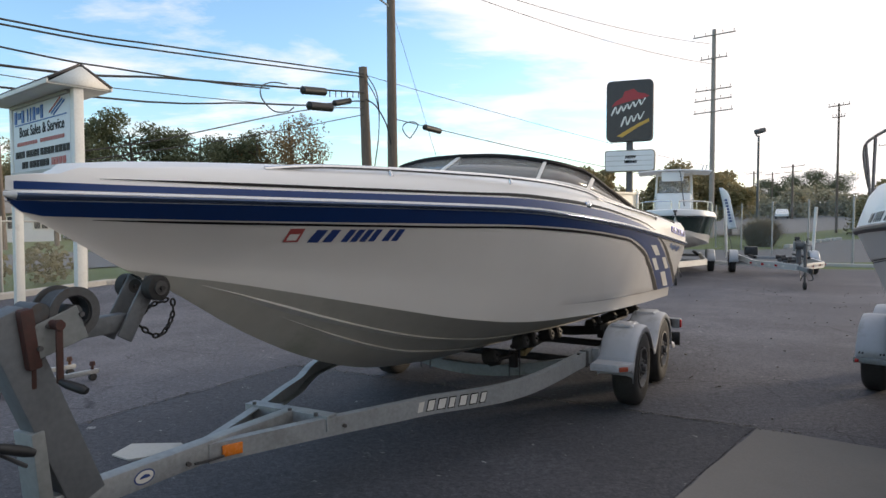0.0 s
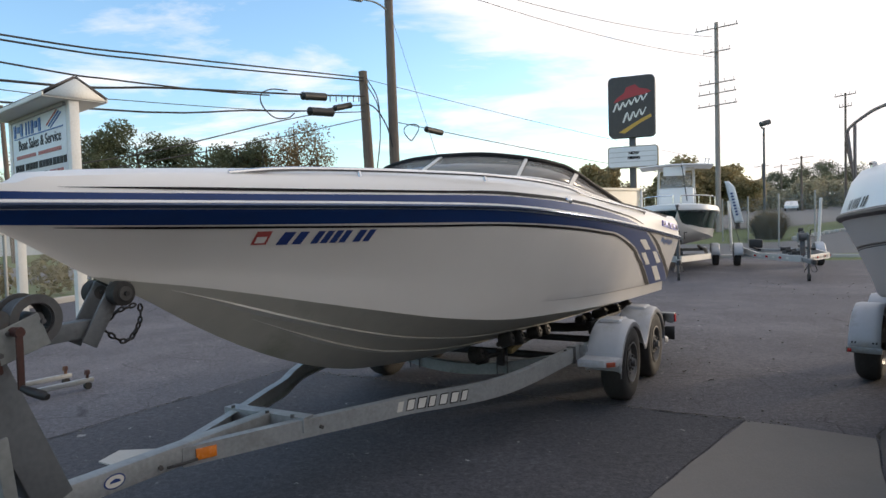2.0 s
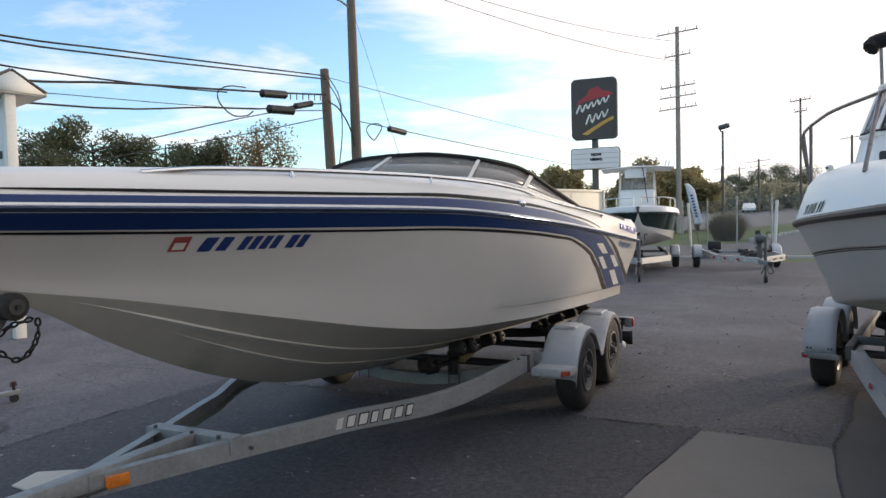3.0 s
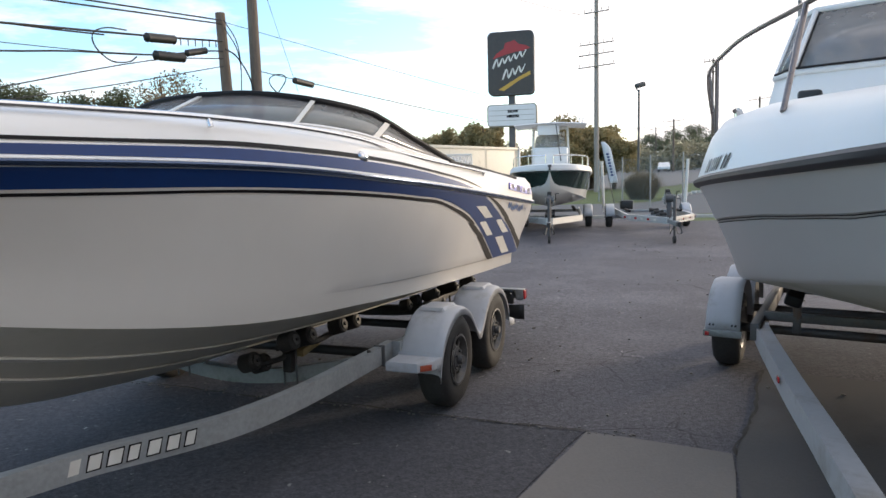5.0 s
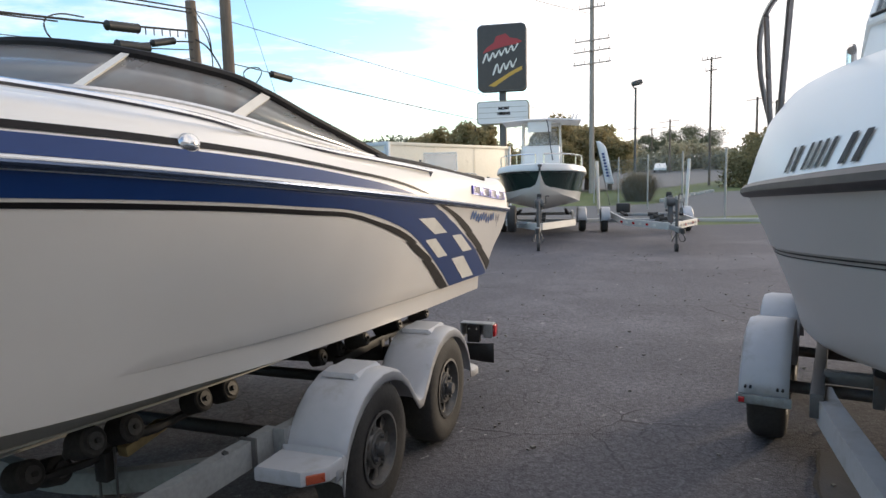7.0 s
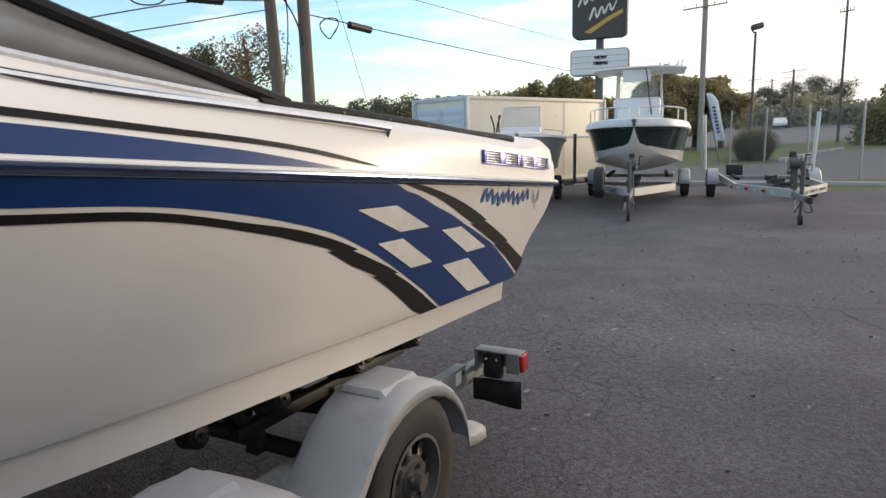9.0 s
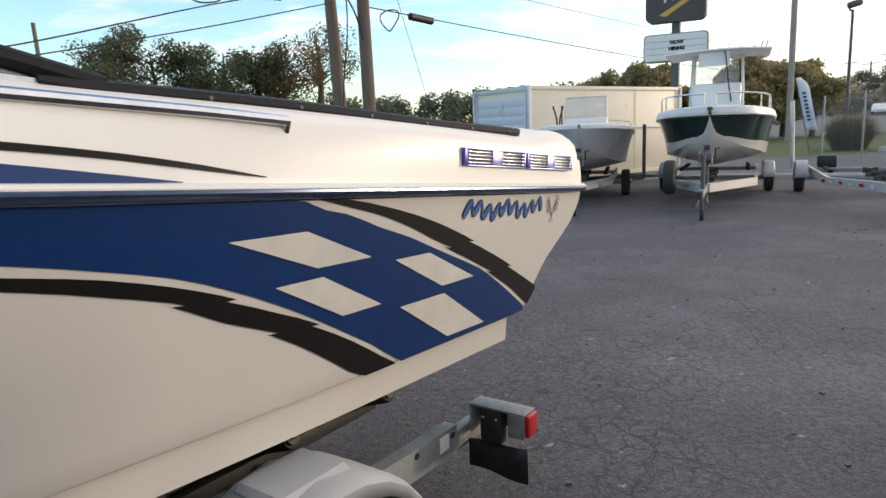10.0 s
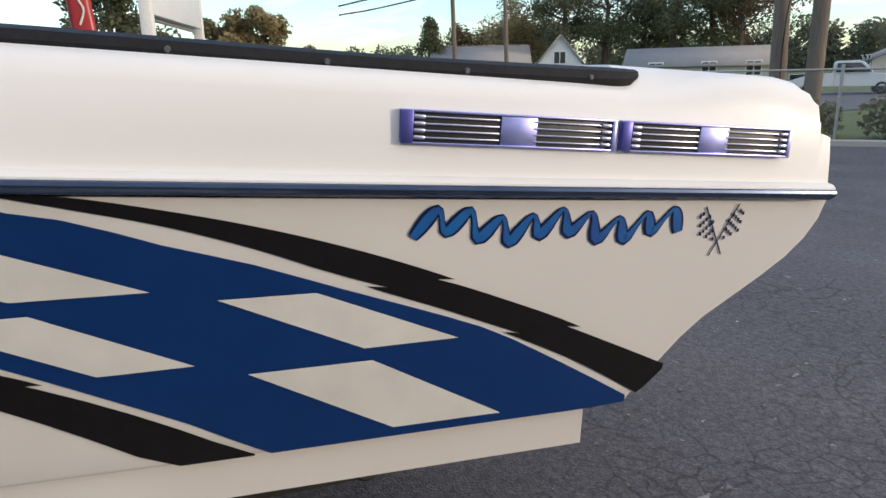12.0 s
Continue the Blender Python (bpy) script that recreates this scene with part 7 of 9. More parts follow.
# ---- storage container ----
def container():
    ang = math.degrees(math.atan2(0.626, 0.78))
    t = thing("storage_container", pose(3.07, 22.6, 0.2, 0, 0, ang), "cream box container with a grey roller door and faded graffiti", "container")
    L, W, H = 6.1, 2.44, 2.53
    bm = bmesh.new()
    box(bm, (L / 2, W / 2, H / 2), (L - 0.02, W - 0.02, H - 0.02), 0.01)
    part("body", bm, container_cream, t)
    for z in (0.06, H - 0.05):
        for y in (0.0, W):
            bm = bmesh.new()
            box(bm, (L / 2, y, z), (L + 0.04, 0.05, 0.10), 0.006)
            part("rail", bm, container_cream, t)
        bm = bmesh.new()
        box(bm, (0.0, W / 2, z), (0.05, W + 0.04, 0.12), 0.006)
        part("rail", bm, container_white, t)
    for y in (0.0, W):
        for x in (0.0, L):
            bm = bmesh.new()
            box(bm, (x, y, H / 2), (0.09, 0.09, H), 0.008)
            part("corner_post", bm, container_white, t)
    bm = bmesh.new()
    box(bm, (L * 0.63, -0.02, 1.36), (L * 0.74, 0.04, 0.06), 0.005)
    part("side_trim", bm, container_white, t)
    for i in range(2):
        bm = bmesh.new()
        box(bm, (2.05 + 2.05 * i, -0.005, H / 2), (0.03, 0.006, H - 0.2))
        part("panel_seam", bm, container_cream, t)
    # door: slats in a frame
    for i in range(9):
        bm = bmesh.new()
        box(bm, (-0.012, W / 2, 0.25 + 0.235 * i), (0.02, W - 0.34, 0.2335), 0.002)
        part("door_slat", bm, container_door, t)
    for y in (0.12, W - 0.12):
        bm = bmesh.new()
        box(bm, (-0.02, y, H / 2), (0.03, 0.07, H - 0.25), 0.004)
        part("door_frame", bm, container_white, t)
    # faded graffiti as plain shapes
    rnd = random.Random(8)
    for i in range(8):
        bm = bmesh.new()
        y = W - 0.38 - i * 0.235
        box(bm, (-0.026, y, 1.22 + rnd.uniform(-0.04, 0.04)), (0.006, 0.14, 0.30), 0.0, Matrix.Rotation(radians(rnd.uniform(-12, 12)), 4, 'X'))
        if i != 4:
            part("paint_mark", bm, graffiti_green, t, "faded green paint mark", smooth=False)
        else:
            bm.free()
    for (y, z, a, b) in ((1.1, 0.6, 0.5, 0.10), (1.25, 0.75, 0.10, 0.42), (0.75, 0.55, 0.35, 0.12), (1.7, 0.7, 0.3, 0.14), (0.95, 0.42, 0.22, 0.10)):
        bm = bmesh.new()
        box(bm, (-0.026, y, z), (0.006, a, b), 0.0, Matrix.Rotation(radians(rnd.uniform(-20, 20)), 4, 'X'))
        part("paint_mark", bm, graffiti_blue, t, "faded violet paint mark", smooth=False)
    # roof fittings
    for i in range(4):
        bm = bmesh.new()
        box(bm, (0.1, 0.4 + 0.5 * i, H + 0.02), (0.08, 0.16, 0.04), 0.006)
        part("roof_fitting", bm, galv_dark, t)
    for x in (0.3, L - 0.3):
        for y in (0.25, W - 0.25):
            bm = bmesh.new()
            box(bm, (x, y, -0.12), (0.4, 0.25, 0.24), 0.01)
            part("block", bm, concrete, t)


container_cream = material("container_cream", (0.80, 0.73, 0.59), (0.72, 0.65, 0.51), rough=0.55, coarse=0.8, fine=12, bump=0.08, stain=(0.42, 0.34, 0.24), stain_scale=0.9, stain_at=(0.6, 0.8))
container_white = material("container_white", (0.68, 0.70, 0.72), (0.56, 0.58, 0.60), rough=0.5, fine=20, bump=0.08, stain=(0.4, 0.36, 0.3), stain_scale=2)
container_door = material("container_door", (0.66, 0.69, 0.74), (0.60, 0.63, 0.68), rough=0.5, fine=20, bump=0.08, stain=(0.36, 0.38, 0.38), stain_scale=1.5)
graffiti_green = material("graffiti_green", (0.22, 0.42, 0.22), (0.30, 0.50, 0.36), rough=0.6, coarse=6, fine=20, bump=0.02)
graffiti_blue = material("graffiti_violet", (0.30, 0.30, 0.55), (0.42, 0.44, 0.62), rough=0.6, coarse=6, fine=20, bump=0.02)
container()


# ---- far trailers and boats ----
def simple_wheel(parent, x, y, z=0.3, r=0.3, w=0.2, side=1, name="wheel"):
    return wheel(parent, pose(x, y, z, 0, 0, 0 if side > 0 else 180), r, w, 5, name)


def jack(parent, x, y, top=1.0, wheel_foot=True):
    bm = bmesh.new()
    cyl(bm, (x, y, 0.42), (x, y, top), 0.035, n=12)
    cyl(bm, (x, y, 0.08), (x, y, 0.5), 0.026, n=12)
    j = part("jack", bm, galv_dark, parent, "dull galvanised tongue jack")
    bm = bmesh.new()
    tube(bm, [(x, y, top - 0.05), (x + 0.12, y - 0.03, top - 0.05), (x + 0.12, y - 0.03, top - 0.16)], 0.01, 6)
    part("crank", bm, galv_dark, j)
    bm = bmesh.new()
    if wheel_foot:
        cyl(bm, (x - 0.03, y, 0.085), (x + 0.03, y, 0.085), 0.085, n=18)
    else:
        box(bm, (x, y, 0.02), (0.14, 0.14, 0.04), 0.01)
    part("jack_foot", bm, rubber if wheel_foot else galv_dark, j)


def plain_trailer(name, m, length, half, label, axle_y, fender=True, guides=False, spare=False, tape=False):
    """Own axes: jack at the origin, y aft."""
    t = thing(name, m, label, "trailer", group="boat trailers at the kerb")
    jack(t, 0, 0, 1.05)
    bm = bmesh.new()
    box(bm, (0.0, 0.45, 0.46), (0.09, 1.9, 0.10), 0.006)
    part("tongue", bm, galv_old, t)
    for sgn in (1, -1):
        bm = bmesh.new()
        pts = [(0.05, 0.7, 0.46), (half - 0.42, 2.3, 0.45), (half - 0.34, length, 0.44)]
        rows = []
        for i, p in enumerate(pts):
            p = Vector(p)
            rows.append([Vector((sgn * (p.x + a), p.y, p.z + b)) for a, b in ((-0.03, 0.08), (0.03, 0.08), (0.03, -0.07), (-0.03, -0.07))])
        loft(bm, rows, closed=True, cap=True)
        part("side_beam", bm, galv_new, t)
        simple_wheel(t, sgn * (half - 0.11), axle_y, 0.3, 0.3, 0.2, sgn)
        if fender:
            bm = bmesh.new()
            rows = []
            for i in range(11):
                a = math.pi * (1 - i / 10)
                rows.append([Vector((sgn * x, axle_y + 0.38 * math.cos(a), 0.33 + 0.36 * math.sin(a) + dz)) for x, dz in ((half - 0.26, 0), (half - 0.2, 0.01), (half - 0.03, 0.01), (half, -0.03))])
            loft(bm, rows)
            shell(part("fender", bm, fender_m, t, "grey plastic fender"), 0.006)
        if guides:
            bm = bmesh.new()
            tube(bm, [(sgn * half, length - 0.15, 0.42), (sgn * half, length - 0.15, 0.6), (sgn * (half - 0.0), length - 0.2, 0.7)], 0.02, 8)
            tube(bm, [(sgn * half, length - 0.2, 0.6), (sgn * (half + 0.06), length - 0.25, 2.0)], 0.045, 10)
            part("guide_post", bm, white_paint, t, "white plastic guide post")
        bm = bmesh.new()
        box(bm, (sgn * (half - 0.55), length - 1.6, 0.56), (0.09, 2.4, 0.06), 0.015)
        part("bunk_board", bm, black_trim, t)
    for y in (1.6, axle_y, length - 0.1):
        bm = bmesh.new()
        w = (half - 0.34) if y > 2 else 0.45
        box(bm, (0, y, 0.42 if y != axle_y else 0.31), (2 * w + (0.4 if y == axle_y else 0), 0.07, 0.09), 0.005)
        part("cross_member", bm, galv, t)
    if tape:
        for sgn in (1, -1):
            for i in range(7):
                bm = bmesh.new()
                y = 1.1 + 0.26 * i
                x = 0.05 + (half - 0.47) * (y - 0.7) / 1.6 if y < 2.3 else half - 0.40
                box(bm, (sgn * (x + 0.055), y, 0.46), (0.006, 0.12, 0.05), 0, Matrix.Rotation(radians(-20 * sgn), 4, 'Z'))
                part("reflective_tape", bm, red_lens if i % 2 else white_vinyl, t, smooth=False)
    bm = bmesh.new()
    box(bm, (0, 0.85, 0.80), (0.10, 0.12, 0.62), 0.006, Matrix.Rotation(radians(-12), 4, 'X'))
    ws = part("winch_stand", bm, galv_dark, t)
    bm = bmesh.new()
    cyl(bm, (-0.08, 0.80, 0.98), (0.08, 0.80, 0.98), 0.09, n=16)
    wn = part("winch", bm, galv_dark, ws)
    bm = bmesh.new()
    tube(bm, [(0.09, 0.80, 0.98), (0.15, 0.80, 0.98), (0.15, 0.70, 1.14), (0.22, 0.70, 1.14)], 0.013, 6)
    part("crank", bm, near_black, wn)
    for sgn in (1, -1):
        bm = bmesh.new()
        box(bm, (sgn * 0.105, 0.80, 0.96), (0.012, 0.22, 0.24), 0.004)
        part("side_plate", bm, galv_old, wn)
    bm = bmesh.new()
    cyl(bm, (-0.05, 1.08, 1.13), (0.05, 1.08, 1.13), 0.055, n=14)
    part("roller", bm, rubber, ws, "black rubber bow roller")
    # coupler, chain and keel rollers
    bm = bmesh.new()
    box(bm, (0, -0.60, 0.475), (0.085, 0.26, 0.09), 0.02)
    cyl(bm, (0, -0.70, 0.42), (0, -0.70, 0.52), 0.045, n=14)
    part("coupler", bm, near_black, t, "black hitch coupler")
    for sgn in (1, -1):
        bm = bmesh.new()
        tube(bm, smooth_path([(sgn * 0.05, -0.35, 0.42), (sgn * 0.12, -0.25, 0.26), (sgn * 0.08, 0.05, 0.22), (sgn * 0.06, 0.30, 0.41)], 4), 0.011, 5)
        part("safety_chain", bm, galv_dark, t)
    for y in (1.6, 2.6, 3.6):
        bm = bmesh.new()
        box(bm, (0, y, 0.50), (0.16, 0.06, 0.12), 0.01)
        kb = part("roller_bracket", bm, galv_dark, t)
        bm = bmesh.new()
        tube(bm, [(-0.12, y, 0.57), (-0.02, y, 0.57), (0.02, y, 0.57), (0.12, y, 0.57)], 0.05, 14, radii=[0.06, 0.04, 0.04, 0.06])
        part("roller", bm, rubber, kb)
    if spare:
        simple_wheel(t, -0.62, 1.15, 0.62, 0.31, 0.2, 1, "spare_wheel")
        bm = bmesh.new()
        box(bm, (-0.36, 1.15, 0.52), (0.5, 0.06, 0.06), 0.005)
        part("spare_bracket", bm, galv, t)
    return t


def lofted_hull(bm, rx, rz, cx, cz, kz, ys, split=None):
    rows = []
    for y in ys:
        r = [(0, kz(y)), (cx(y) * 0.5, (kz(y) + cz(y)) / 2 - 0.01), (cx(y), cz(y))]
        m_ = 0.5 if split is None else max(0.04, min(0.96, (split(y) - cz(y)) / max(0.02, rz(y) - cz(y))))
        for s in [m_ * i / 4 for i in range(1, 5)] + [m_ + (1 - m_) * i / 5 for i in range(1, 6)]:
            r.append((cx(y) + (rx(y) - cx(y)) * s ** 1.3, cz(y) + (rz(y) - cz(y)) * s))
        rows.append([Vector((x, y, z)) for x, z in r])
    loft(bm, rows)
    loft(bm, [[Vector((-p.x, p.y, p.z)) for p in r] for r in rows])
    a = rows[-1]
    loft(bm, [a, [Vector((-p.x, p.y, p.z)) for p in a]])
    bmesh.ops.remove_doubles(bm, verts=bm.verts[:], dist=0.001)
    for e in bm.edges:
        if all(abs(abs(v.co.x) - cx(v.co.y)) < 0.004 and abs(v.co.z - cz(v.co.y)) < 0.004 for v in e.verts) or all(abs(v.co.x) < 0.002 and abs(v.co.z - kz(v.co.y)) < 0.004 for v in e.verts):
            e.smooth = False
    return rows


def console_boat(m):
    b = thing("console_boat", m, "green and white centre console boat with a tee-top on a trailer", "boat")
    rx = spline([0, 0.15, 0.5, 1.0, 1.8, 3.0, 6.0], [0.0, 0.38, 0.74, 0.98, 1.12, 1.17, 1.15])
    rz = spline([0, 1.0, 2.5, 4.0, 6.0], [1.74, 1.70, 1.63, 1.57, 1.53])
    cx = spline([0, 0.3, 0.8, 1.5, 2.5, 6.0], [0.0, 0.12, 0.45, 0.80, 0.98, 1.0])
    cz = spline([0, 0.15, 0.3, 0.8, 1.5, 2.5, 6.0], [1.68, 1.48, 1.34, 1.14, 1.0, 0.90, 0.85])
    kz = spline([0, 0.25, 0.6, 1.2, 2.2, 6.0], [1.66, 1.27, 0.98, 0.78, 0.68, 0.60])
    ys = [0, 0.06, 0.15, 0.3, 0.5, 0.75] + [1.0 + 0.25 * i for i in range(21)]
    bm = bmesh.new()
    edge = lambda y: rz(y) - 0.36 - 0.14 * min(1.0, y / 1.1)
    lofted_hull(bm, rx, rz, cx, cz, kz, ys, edge)
    for f in bm.faces:
        c = f.calc_center_median()
        y = max(0.0, min(6.0, c.y))
        f.material_index = 1 if c.z > max(cz(y) + 0.03 * (rz(y) - cz(y)), edge(y)) else 0
    part("hull", bm, [gelcoat, green_hull], b)
    bm = bmesh.new()
    for sgn in (1, -1):
        loft(bm, [[Vector((sgn * max(0, rx(y) + dx), y, rz(y) + dz)) for dx, dz in ((0.0, -0.05), (0.03, -0.03), (0.03, 0.02), (0, 0.10), (-0.12, 0.13), (-0.26, 0.12), (-0.28, 0.0))] for y in ys])
    part("gunwale", bm, gelcoat_deck, b, "white gunwale moulding")
    bm = bmesh.new()
    loft(bm, [[Vector((max(-rx(y), min(rx(y), x)) * 0.9, y, rz(y) - 0.08)) for x in (-1, -0.5, 0, 0.5, 1)] for y in ys])
    part("deck", bm, gelcoat_deck, b)
    # console and tee-top
    bm = bmesh.new()
    box(bm, (0, 2.95, 1.92), (1.0, 0.9, 0.95), 0.06)
    con = part("console", bm, gelcoat_deck, b)
    bm = bmesh.new()
    loft(bm, [[Vector((-0.46, 2.62, 2.25)), Vector((0, 2.52, 2.25)), Vector((0.46, 2.62, 2.25))], [Vector((-0.42, 2.88, 2.86)), Vector((0, 2.80, 2.86)), Vector((0.42, 2.88, 2.86))]])
    shell(part("windshield_pane", bm, acrylic, con, "clear acrylic windshield"), 0.006)
    bm = bmesh.new()
    for x in (-0.54, 0.54):
        tube(bm, [(x, 2.55, 1.6), (x * 0.92, 2.75, 3.0)], 0.03, 8)
        tube(bm, [(x, 3.6, 1.6), (x * 0.92, 3.45, 3.0)], 0.03, 8)
        tube(bm, [(x, 2.6, 2.2), (x * 0.94, 3.5, 2.8)], 0.022, 8)
    tube(bm, [(-0.54, 2.75, 2.98), (0.54, 2.75, 2.98)], 0.025, 8)
    tube(bm, [(-0.54, 3.45, 2.98), (0.54, 3.45, 2.98)], 0.025, 8)
    fr = part("tee_top_frame", bm, white_vinyl, b, "white painted tee-top frame")
    bm = bmesh.new()
    rows = []
    for i in range(9):
        x = -1.04 + 0.26 * i
        c = 0.05 * (1 - (x / 1.04) ** 2)
        rows.append([Vector((x, y, 3.02 + c + dz)) for y, dz in ((2.15, -0.01), (2.2, 0.02), (3.1, 0.035), (4.0, 0.02), (4.05, -0.01), (3.1, -0.02))])
    loft(bm, rows, closed=True, cap=True)
    part("tee_top", bm, container_white, fr, "pale hard tee-top")
    bm = bmesh.new()
    box(bm, (-0.05, 2.30, 2.88), (0.62, 0.03, 0.28), 0.01)
    part("top_curtain", bm, gelcoat_deck, fr)
    bm = bmesh.new()
    tube(bm, smooth_path([(0.15, 2.15, 3.03), (0.18, 2.2, 2.9), (0.24, 2.3, 2.4), (0.3, 2.5, 2.0)], 4), 0.014, 6)
    part("hose", bm, black_plastic, fr)
    for k in range(2):
        bm = bmesh.new()
        x = 0.92 + 0.10 * k
        tube(bm, [(x - 0.12, 3.6, 3.0), (x - 0.02, 3.75, 3.33)], 0.018, 6)
        part("rod_holder", bm, alu, fr)
    bm = bmesh.new()
    tube(bm, [(0.2, 3.8, 3.03), (0.2, 3.8, 3.28)], 0.015, 6)
    part("aerial", bm, alu, fr)
    # bow rail
    for sgn in (1, -1):
        bm = bmesh.new()
        pts = [(0.10 * sgn, 0.05, 2.08), (0.55 * sgn, 0.30, 2.08), (0.86 * sgn, 0.85, 2.07), (1.02 * sgn, 1.6, 2.05), (1.06 * sgn, 2.0, 1.97), (1.07 * sgn, 2.15, 1.76)]
        tube(bm, smooth_path(pts, 5), 0.016, 7)
        rl = part("bow_rail", bm, chrome, b, "polished bow rail")
        for x, y in ((0.10, 0.08), (0.55, 0.32), (0.86, 0.9), (1.02, 1.6)):
            bm = bmesh.new()
            tube(bm, [(sgn * x, y, 2.07), (sgn * x, y, rz(y) + 0.1)], 0.014, 6)
            part("stanchion", bm, chrome, rl)
    bm = bmesh.new()
    box(bm, (0, 0.0, 1.81), (0.10, 0.24, 0.06), 0.02)
    cyl(bm, (0, -0.10, 1.72), (0, -0.10, 1.80), 0.025)
    part("anchor_roller", bm, galv_dark, b)
    return b


def skiff(m):
    b = thing("skiff_boat", m, "white open skiff, hull greyed for shade, with a small wind screen on a trailer", "boat")
    rx = spline([0, 0.12, 0.4, 0.9, 1.6, 2.6, 5.0], [0.0, 0.40, 0.74, 0.95, 1.03, 1.05, 1.02])
    rz = spline([0, 1.0, 2.5, 5.0], [1.56, 1.50, 1.42, 1.36])
    cx = spline([0, 0.3, 0.8, 1.5, 2.5, 5.0], [0.0, 0.20, 0.50, 0.74, 0.86, 0.88])
    cz = spline([0, 0.12, 0.3, 0.8, 1.5, 2.5, 5.0], [1.48, 1.27, 1.10, 0.93, 0.82, 0.76, 0.72])
    kz = spline([0, 0.25, 0.6, 1.2, 2.2, 5.0], [1.45, 1.02, 0.82, 0.68, 0.6, 0.55])
    ys = [0, 0.05, 0.12, 0.25, 0.4, 0.65] + [0.9 + 0.25 * i for i in range(17)]
    bm = bmesh.new()
    lofted_hull(bm, rx, rz, cx, cz, kz, ys)
    part("hull", bm, shaded_white_hull, b)
    bm = bmesh.new()
    for sgn in (1, -1):
        loft(bm, [[Vector((sgn * max(0, rx(y) + dx), y, rz(y) + dz)) for dx, dz in ((0.0, -0.03), (0.03, -0.02), (0.03, 0.03), (0, 0.06), (-0.1, 0.08), (-0.2, 0.05), (-0.22, -0.05))] for y in ys])
    part("gunwale", bm, gelcoat_deck, b, "white gunwale moulding")
    bm = bmesh.new()
    loft(bm, [[Vector((max(-rx(y), min(rx(y), x)) * 0.88, y, rz(y) + 0.03 - (0.3 if y > 1.3 else 0.0))) for x in (-1, -0.5, 0, 0.5, 1)] for y in ys])
    part("deck", bm, gelcoat_deck, b)
    bm = bmesh.new()
    box(bm, (0, 2.55, 1.48), (0.95, 0.7, 0.6), 0.05)
    con = part("console", bm, gelcoat_deck, b)
    bm = bmesh.new()
    loft(bm, [[Vector((-0.46, 2.25, 1.78)), Vector((0.46, 2.25, 1.78))], [Vector((-0.44, 2.42, 2.24)), Vector((0.44, 2.42, 2.24))]])
    shell(part("windshield_pane", bm, clear_glass, con), 0.006)
    bm = bmesh.new()
    tube(bm, [(-0.47, 2.25, 1.78), (-0.45, 2.42, 2.25), (0.45, 2.42, 2.25), (0.47, 2.25, 1.78)], 0.022, 8)
    part("windshield_frame", bm, white_vinyl, con)
    bm = bmesh.new()
    tube(bm, smooth_path([(0.55, 0.7, 1.68), (0.9, 1.4, 1.66), (0.98, 2.2, 1.62), (0.98, 2.6, 1.46)], 5), 0.014, 6)
    part("hand_rail", bm, chrome, b)
    bm = bmesh.new()
    for x, a in ((-0.62, 0.1), (-0.66, -0.1), (-0.56, 0.0)):
        tube(bm, smooth_path([(x, 2.5, 1.6), (x + a * 0.3, 2.5, 1.85), (x + a, 2.5, 2.08)], 4), 0.02, 5)
    part("rod_rack", bm, black_plastic, b)
    return b


acrylic = glass("clear_acrylic", (0.7, 0.72, 0.74), 0.22, 0.03)
green_hull = material("green_gelcoat", (0.012, 0.032, 0.028), (0.018, 0.042, 0.034), rough=0.2, coarse=0.6, fine=8, bump=0.02, coat=0.5)
# White hull of the skiff, greyed in colour to stand for its shade.
shaded_white_hull = material("shaded_white_gelcoat", (0.50, 0.50, 0.50), (0.42, 0.42, 0.42), rough=0.35, coarse=0.8, fine=8, bump=0.03, stain=(0.32, 0.31, 0.29), stain_scale=1.3)
plain_trailer("console_trailer", pose(5.66, 15.87, 0, 0, 0, -18.5), 7.2, 1.24, "galvanised trailer with a spare wheel under the console boat", 5.3, spare=True)
console_boat(pose(5.66 + 1.75 * math.sin(radians(18.5)), 15.87 + 1.75 * math.cos(radians(18.5)), 0.02, 0, 0, -18.5))
plain_trailer("skiff_trailer", pose(3.69, 16.77, 0, 0, 0, -9.5), 6.0, 1.0, "galvanised trailer under the skiff", 3.95, fender=False)
skiff(pose(3.69 + 1.3 * math.sin(radians(9.5)), 16.77 + 1.3 * math.cos(radians(9.5)), 0.02, 0, 0, -9.5))
et = plain_trailer("empty_trailer", pose(8.225, 14.835, 0, 0, 0, -19.3), 6.2, 1.22, "empty galvanised boat trailer with white guide posts and red tape", 5.2, guides=True, tape=True)
bm = bmesh.new()
box(bm, (-0.62, 4.9, 0.68), (0.36, 0.26, 0.26), 0.03)
part("tool_box", bm, black_plastic, et, "black box on the trailer frame")
# post beside the skiff trailer
bm = bmesh.new()
tube(bm, [(5.45, 19.6, 0.45), (5.45, 19.6, 1.6)], 0.04, 8)
tube(bm, [(5.45, 19.6, 0.45), (5.2, 19.6, 0.42)], 0.03, 8)
tagged(part("guide_post", bm, galv_dark), "dark trailer guide post beside the skiff", "post")


